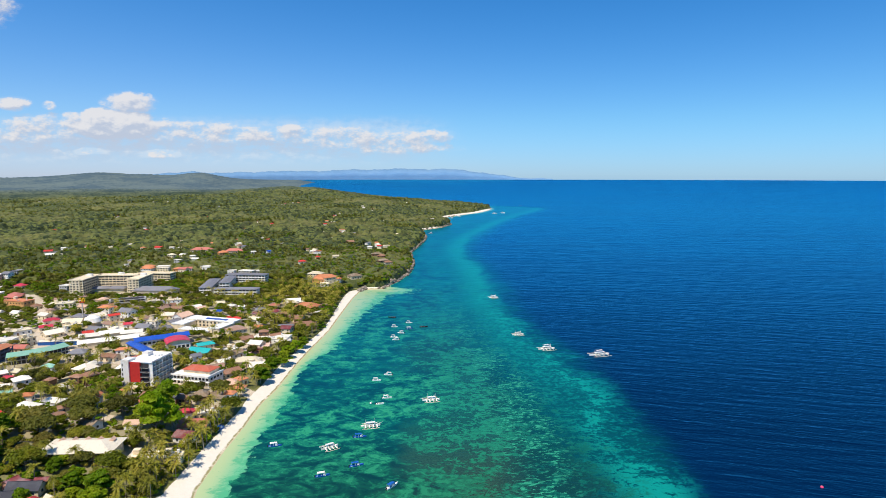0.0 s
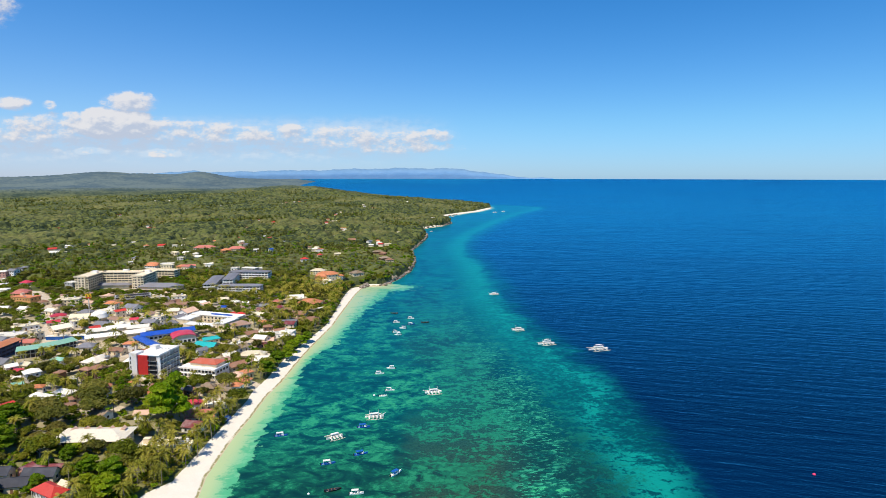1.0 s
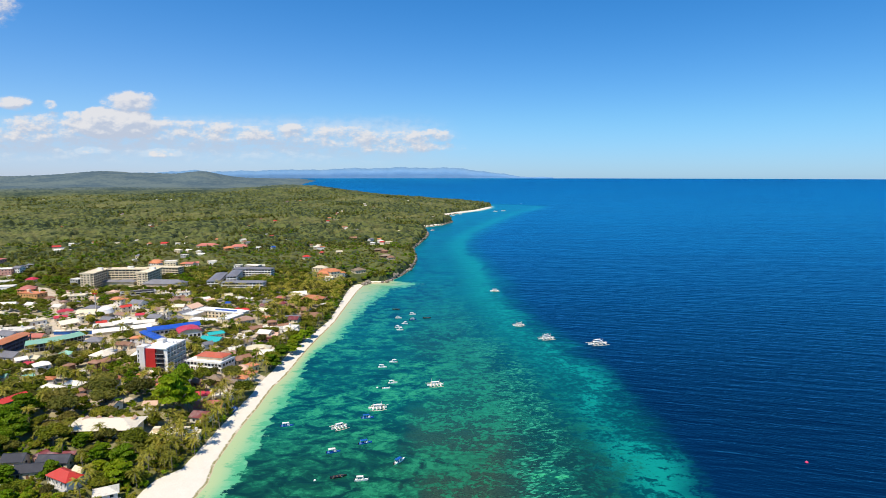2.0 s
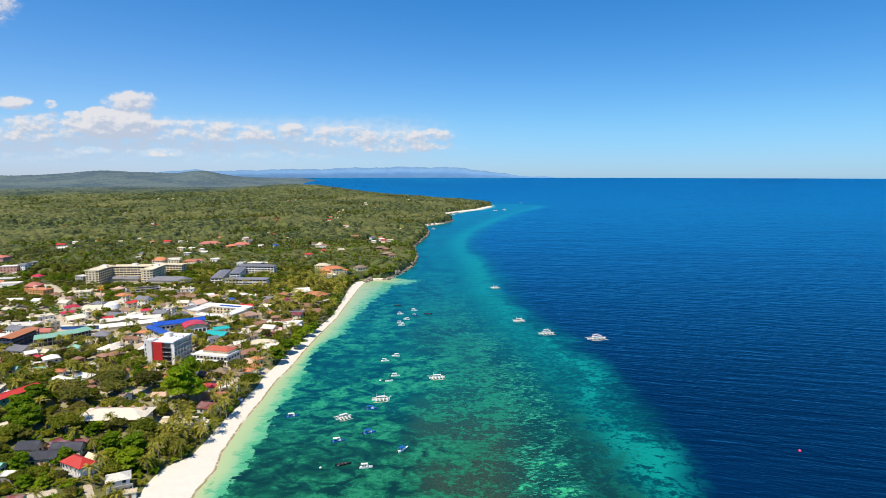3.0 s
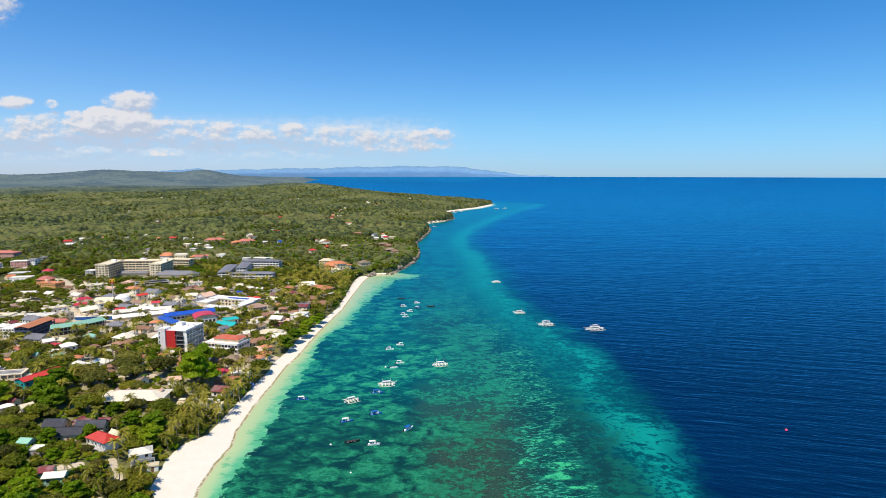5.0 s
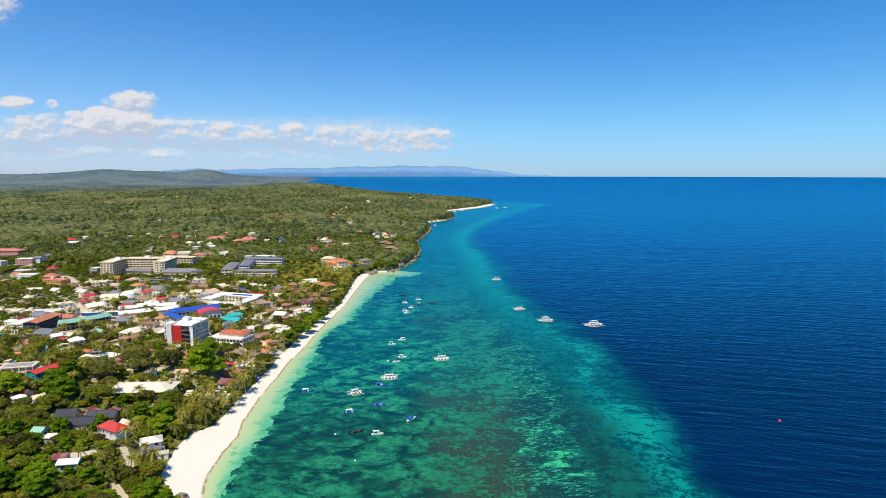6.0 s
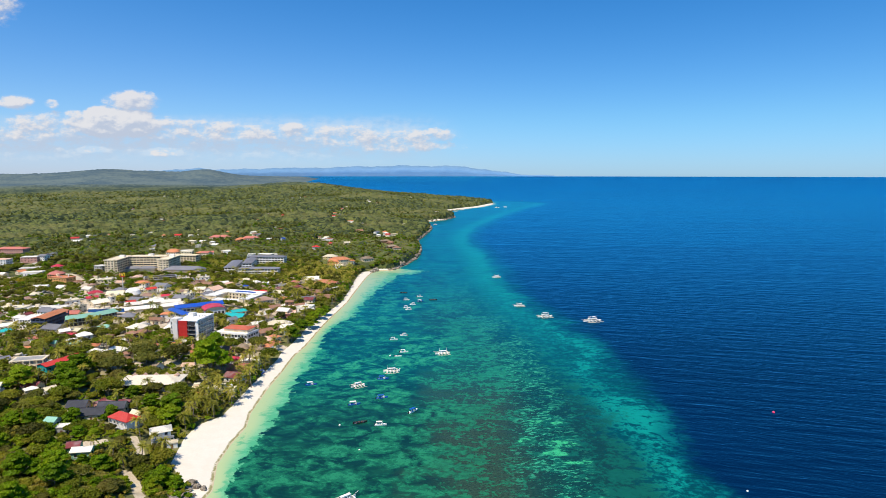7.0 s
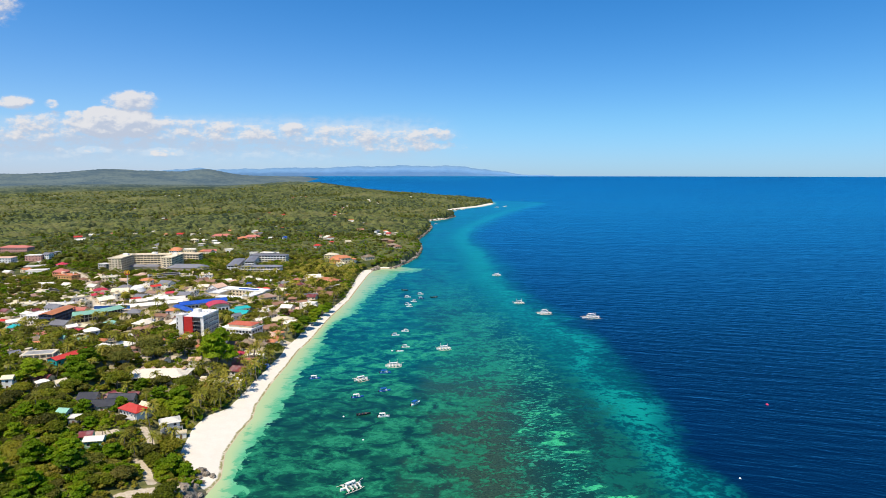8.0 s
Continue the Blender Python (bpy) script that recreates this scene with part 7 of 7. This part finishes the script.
# big trees that stand out by the hotels and the beach
LANDMARK = [(-150, 305, 12.5, 3), (-156, 321, 10.0, 3), (-158, 337, 9.5, 3), (-176, 322, 9.0, 1), (-166, 338, 8.0, 1), (-121, 395, 7.5, 3), (-123, 406, 7.0, 0), (-119, 418, 7.5, 3), (-116, 436, 7.0, 3), (-124, 345, 6.5, 0), (-140, 369, 7.0, 2),
            (-118, 452, 6.5, 3), (-115, 468, 6.5, 3), (-112, 482, 6.0, 3), (-205, 335, 8.0, 2), (-196, 318, 9.0, 2), (-188, 305, 8.5, 2), (-210, 300, 8.0, 2), (-150, 262, 7.5, 0), (-186, 258, 7.5, 0), (-145, 243, 8.0, 3), (-141, 232, 7.5, 3),
            (-215, 268, 9.0, 3), (-206, 262, 8.0, 3), (-218, 285, 8.5, 3), (-200, 290, 8.5, 2), (-232, 256, 9.0, 3), (-160, 172, 7.5, 3), (-170, 166, 7.5, 3), (-152, 160, 6.5, 3), (-176, 150, 8.0, 3), (-268, 330, 7.5, 0)]
gap_ok = np.ones(tx.shape, bool)
for fx, fy, fr in CLEARINGS:
    gap_ok &= ((tx - fx) / (fr + 3)) ** 2 + ((ty - fy + 12) / (fr + 14)) ** 2 > 1
for x, y, rad, _ in LANDMARK:
    gap_ok &= np.hypot(tx - x, ty - y) > rad * 0.85
tx, ty, ti, th = tx[gap_ok], ty[gap_ok], ti[gap_ok], th[gap_ok]

LEAVES = [LEAF, LEAF_DARK, LEAF_OLIVE, LEAF_BRIGHT]
WORDS = ["broad-leaved green tree with a rounded crown", "dark green tree with a dense crown", "olive-green spreading tree with an open crown", "bright green tree with layered spreading boughs"]
protos = []
for k in range(4):
    for j in range(2):
        s = 40 + 10 * k + j
        co, tri = crown(s, 4.3, 4.6 if k != 3 else 5.0, 9 if k != 3 else 11, 170, 0.8, 0.52, core=0.70, ball=ICO1, layered=(k == 3))
        tr = trunk_mesh(s, 2.4, 0.22, 4.0)
        protos.append((k, plant("tree", co, tri, tr, LEAVES[k], (0, 0, 2.0), WORDS[k], "trees of the near shore")))
kinds = [0, 0, 1, 1, 1, 2, 2, 3]
used = set()


def set_tree(index, x, y, z, size, turn, tall=1.0):
    m = pose(x, y, z, 0, 0, turn) @ Matrix.Diagonal((size, size, size * tall, 1))
    ob = protos[index][1]
    if index not in used:
        used.add(index)
        ob.matrix_basis = m
    else:
        made = copy_thing(ob, pose(0, 0, 0))
        made.matrix_basis = m


for i, (x, y, rad, k) in enumerate(LANDMARK):
    set_tree(2 * k + i % 2, x, y, gz(x, y), rad / 4.3, 77 * i, 1.1 if rad > 9 else 0.9)
NEAR = 300
tone = rolling(tx, ty, 60, 41)
for i in range(min(NEAR, len(tx))):
    k = 3 if tone[i] > 0.0 and r1.uniform() < 0.65 else int(r1.choice([0, 0, 0, 1, 2]))
    set_tree(2 * k + i % 2, tx[i], ty[i], th[i] - 1.3, 0.5 + 0.85 * r1.uniform() ** 1.3, r1.uniform(0, 360), r1.uniform(0.75, 1.15))


def scatter(name, forms, mats, px, py, pz, sizes, talls, picks, label, category):
    """Many trees of a kind as one mesh for each leaf colour."""
    r = np.random.RandomState(len(px))
    for q, mat in enumerate(mats):
        sel = np.where(picks == q)[0]
        if not len(sel):
            continue
        V, T, n = [], [], 0
        for j in range(len(forms[q])):
            co, poly = forms[q][j]
            mine = sel[j::len(forms[q])]
            a = r.uniform(0, 6.283, len(mine))
            ca, sa = np.cos(a)[:, None], np.sin(a)[:, None]
            s = sizes[mine][:, None]
            x = (co[None, :, 0] * ca - co[None, :, 1] * sa) * s + px[mine][:, None]
            y = (co[None, :, 0] * sa + co[None, :, 1] * ca) * s + py[mine][:, None]
            z = co[None, :, 2] * s * talls[mine][:, None] + pz[mine][:, None]
            V.append(np.stack([x, y, z], -1).reshape(-1, 3))
            T.append((poly[None] + (np.arange(len(mine)) * len(co))[:, None, None] + n).reshape(-1, poly.shape[1]))
            n += len(mine) * len(co)
        tagged(big_mesh(name, np.concatenate(V), np.concatenate(T), mat), label, category, kind="stuff")


mid = slice(NEAR, None)
mx, my, mz = tx[mid], ty[mid], th[mid]
forms_mid = [[crown(60 + 5 * q + j, 4.2, 5.4, 5, 36, 0.85, 0.9, ball=ICO1, layered=(q == 3)) for j in range(3)] for q in range(4)]
forms_mid = [[(co + np.array([0, 0, 1.0]), p) for co, p in fs] for fs in forms_mid]
pick = np.where((tone[mid] > 0.15) & (r1.uniform(size=mx.shape) < 0.5), 3, r1.choice([0, 0, 0, 1, 2], size=mx.shape))
scatter("trees", forms_mid, LEAVES, mx, my, mz - 0.3, r1.uniform(0.7, 1.3, mx.shape), r1.uniform(0.8, 1.15, mx.shape), pick, "mixed broad-leaved trees between the houses", "trees")

# low scrub between the trees
ux, uy, r6 = lattice(-420, -90, 70, 335, 2.7, 51)
ok = in_view(ux, uy)
ux, uy = ux[ok], uy[ok]
ui = inland(ux, uy)
scrub_k = np.maximum(np.interp(uy, [70, 225, 245, 335], [0.85, 0.8, 0.35, 0.25]), 0.9 * (ui < beach_width(uy) + 16))
ok = (ui > np.where(rocky(ux, uy) > 0.5, 5.0, beach_width(uy) + 2.2)) & (r6.uniform(size=ux.shape) < scrub_k)
for path_line, half in PATHS:
    ok &= line_gap(ux, uy, np.array(path_line, float)) > 1.2 * half + 0.9
ux, uy, ui = ux[ok], uy[ok], ui[ok]
ok = ~blocked(ux, uy, 1.2)
ux, uy, ui = ux[ok], uy[ok], ui[ok]
forms_scrub = [[crown(210 + 5 * q + j, 1.9, 2.2, 2, 34, 0.8, 0.45, ball=ICO1) for j in range(3)] for q in range(3)]
scatter("bushes", forms_scrub, [LEAF_SCRUB, LEAF, LEAF_BRIGHT], ux, uy, height(ux, uy, ui) - 0.2, r6.uniform(0.7, 1.5, ux.shape), r6.uniform(0.8, 1.3, ux.shape), r6.choice([0, 0, 1, 2, 2], size=ux.shape), "low yellow-green scrub between the trees", "bushes")

# back-country trees standing out of the canopy
bx, by, r2 = lattice(-1300, 40, 640, 1750, 9.0, 9)
bd = np.hypot(bx, by)
bi = inland(bx, by)
ok = in_view(bx, by) & (bi > 1.5 + beach_width(by)) & (bd > 1000) & (bd < 1750) & (r2.uniform(size=bx.shape) < 0.8)
for fx, fy, fr in CLEARINGS:
    ok &= ((bx - fx) / (fr + 6)) ** 2 + ((by - fy + 22) / (fr + 32)) ** 2 > 1
bx, by, bi = bx[ok], by[ok], bi[ok]
ok = ~blocked(bx, by, 4)
bx, by, bi = bx[ok], by[ok], bi[ok]
forms_far = [[crown(90 + 5 * q + j, 3.9, 6.5, 2, 13, 0.95, 1.4, ball=ICO1) for j in range(3)] for q in range(4)]
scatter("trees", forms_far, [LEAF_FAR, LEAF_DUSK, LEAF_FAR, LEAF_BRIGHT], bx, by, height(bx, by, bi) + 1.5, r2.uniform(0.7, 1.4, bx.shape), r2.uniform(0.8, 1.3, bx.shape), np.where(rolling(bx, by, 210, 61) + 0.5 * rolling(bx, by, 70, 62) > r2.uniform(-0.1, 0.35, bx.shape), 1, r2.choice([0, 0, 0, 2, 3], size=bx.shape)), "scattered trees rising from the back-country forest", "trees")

# a closer stand of trees just behind the town
hx, hy, r5 = lattice(-900, -20, 640, 1200, 7.2, 29)
hd = np.hypot(hx, hy)
hi_ = inland(hx, hy)
ok = in_view(hx, hy) & (hi_ > 2 + beach_width(hy)) & (hd > 690) & (hd < 1180) & (hy > 700) & (r5.uniform(size=hx.shape) < 0.88)
for fx, fy, fr in CLEARINGS:
    ok &= ((hx - fx) / (fr + 5)) ** 2 + ((hy - fy + 14) / (fr + 22)) ** 2 > 1
hx, hy, hi_ = hx[ok], hy[ok], hi_[ok]
ok = ~blocked(hx, hy, 4)
hx, hy, hi_ = hx[ok], hy[ok], hi_[ok]
forms_back = [[crown(150 + 5 * q + j, 3.4, 5.5, 2, 14, 0.95, 1.1, ball=ICO1) for j in range(3)] for q in range(4)]
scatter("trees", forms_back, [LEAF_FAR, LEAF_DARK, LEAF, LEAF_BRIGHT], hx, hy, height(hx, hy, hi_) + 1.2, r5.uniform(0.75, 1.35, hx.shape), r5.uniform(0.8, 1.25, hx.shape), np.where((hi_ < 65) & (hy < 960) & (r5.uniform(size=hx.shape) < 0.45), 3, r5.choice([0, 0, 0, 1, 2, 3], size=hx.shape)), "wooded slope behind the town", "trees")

# farther crowns, out to the plateau
ex, ey, r4 = lattice(-1900, 200, 1250, 2700, 11.5, 19)
ed = np.hypot(ex, ey)
ei = inland(ex, ey)
ok = in_view(ex, ey) & (ei > 2 + beach_width(ey)) & (ed > 1500) & (ed < 2750) & (r4.uniform(size=ex.shape) < 0.75)
for fx, fy, fr in CLEARINGS:
    ok &= ((ex - fx) / (fr + 6)) ** 2 + ((ey - fy + 22) / (fr + 32)) ** 2 > 1
ex, ey, ei = ex[ok], ey[ok], ei[ok]
forms_last = [[crown(120 + 5 * q + j, 4.4, 7.0, 1, 10, 1.2, 1.8, ball=ICO1) for j in range(3)] for q in range(3)]
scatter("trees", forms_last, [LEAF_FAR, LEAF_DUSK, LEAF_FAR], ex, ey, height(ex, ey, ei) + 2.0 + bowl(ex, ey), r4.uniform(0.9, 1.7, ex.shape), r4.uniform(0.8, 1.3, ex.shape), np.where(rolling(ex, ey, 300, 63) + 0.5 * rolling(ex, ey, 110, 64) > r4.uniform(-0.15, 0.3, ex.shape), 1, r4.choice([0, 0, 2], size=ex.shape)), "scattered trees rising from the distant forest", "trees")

# ---------------------------------------------------------------- coconut palms
palms = []
for k in range(4):
    h = (7.5, 9.0, 10.5, 8.2)[k]
    tr, top = palm_trunk(70 + k, h)
    co, quads = frond_set(80 + k)
    palms.append(plant("coconut_palm", co, quads, tr, FROND, top, "coconut palm with arching yellow-green fronds on a grey trunk", "coconut palms"))
qx, qy, r3 = lattice(-330, -85, 185, 740, 4.8, 15)
qi = inland(qx, qy)
strip_k = np.interp(qy, [185, 225, 250, 330, 345, 480, 520, 720, 740], [0.1, 0.35, 0.85, 0.75, 0.35, 0.3, 0.32, 0.36, 0.25])
p_in = np.where((qi > beach_width(qy) - np.interp(qy, [215, 235, 335, 350], [-1.5, 0.0, 0.0, -3.0])) & (qi < np.interp(qy, [200, 330, 350, 480, 520, 700], [44, 44, 28, 28, 75, 90])), strip_k, np.where(qi >= 44, 0.01 + np.where(qy < 240, 0.25, 1.0) * (0.06 + 0.16 * smooth(rolling(qx, qy, 80, 44), 0.1, 0.45)), 0))
ok = in_view(qx, qy) & (r3.uniform(size=qx.shape) < p_in)
qx, qy, qi = qx[ok], qy[ok], qi[ok]
ok = ~blocked(qx, qy, 1.0)
for x, y, rad, k in LANDMARK:
    ok &= np.hypot(qx - x, qy - y) > rad * 0.6
qx, qy, qi = qx[ok], qy[ok], qi[ok]
order = np.argsort(np.hypot(qx, qy + 64))
qx, qy, qi = qx[order], qy[order], qi[order]
qz = height(qx, qy, qi)
first = set()
for i in range(min(260, len(qx))):
    m = pose(qx[i], qy[i], qz[i] - 0.1, r3.uniform(-5, 5), r3.uniform(-5, 5), r3.uniform(0, 360)) @ Matrix.Diagonal((*([r3.uniform(0.8, 1.12)] * 3), 1))
    k = i % 4
    made = palms[k] if k not in first else copy_thing(palms[k], pose(0, 0, 0))
    first.add(k)
    made.matrix_basis = m
rest = slice(260, None)
forms_palm = [[]]
for k in range(4):
    h = (7.5, 9.0, 10.5, 8.2)[k]
    tr, top = palm_trunk(70 + k, h)
    co, quads = frond_set(80 + k, 18, 4.4, 6)
    forms_palm[0].append((co + np.array(top), quads))
if len(qx) > 260:
    scatter("palms", forms_palm, [FROND], qx[rest], qy[rest], qz[rest], r3.uniform(0.8, 1.15, len(qx) - 260), np.ones(len(qx) - 260), np.zeros(len(qx) - 260, int), "coconut palms farther back behind the beach", "palms")
# one tree in yellow blossom by the orange guest house
co, tri = crown(33, 5.0, 5.0, 7, 90, 0.8, 0.8)
golden = plant("tree", co, tri, trunk_mesh(33, 2.6, 0.25, 4.0), LEAF_YELLOW, (0, 0, 2.2), "tree covered in yellow blossom beside the road", "")
golden.matrix_basis = pose(-466, 590, gz(-466, 590))
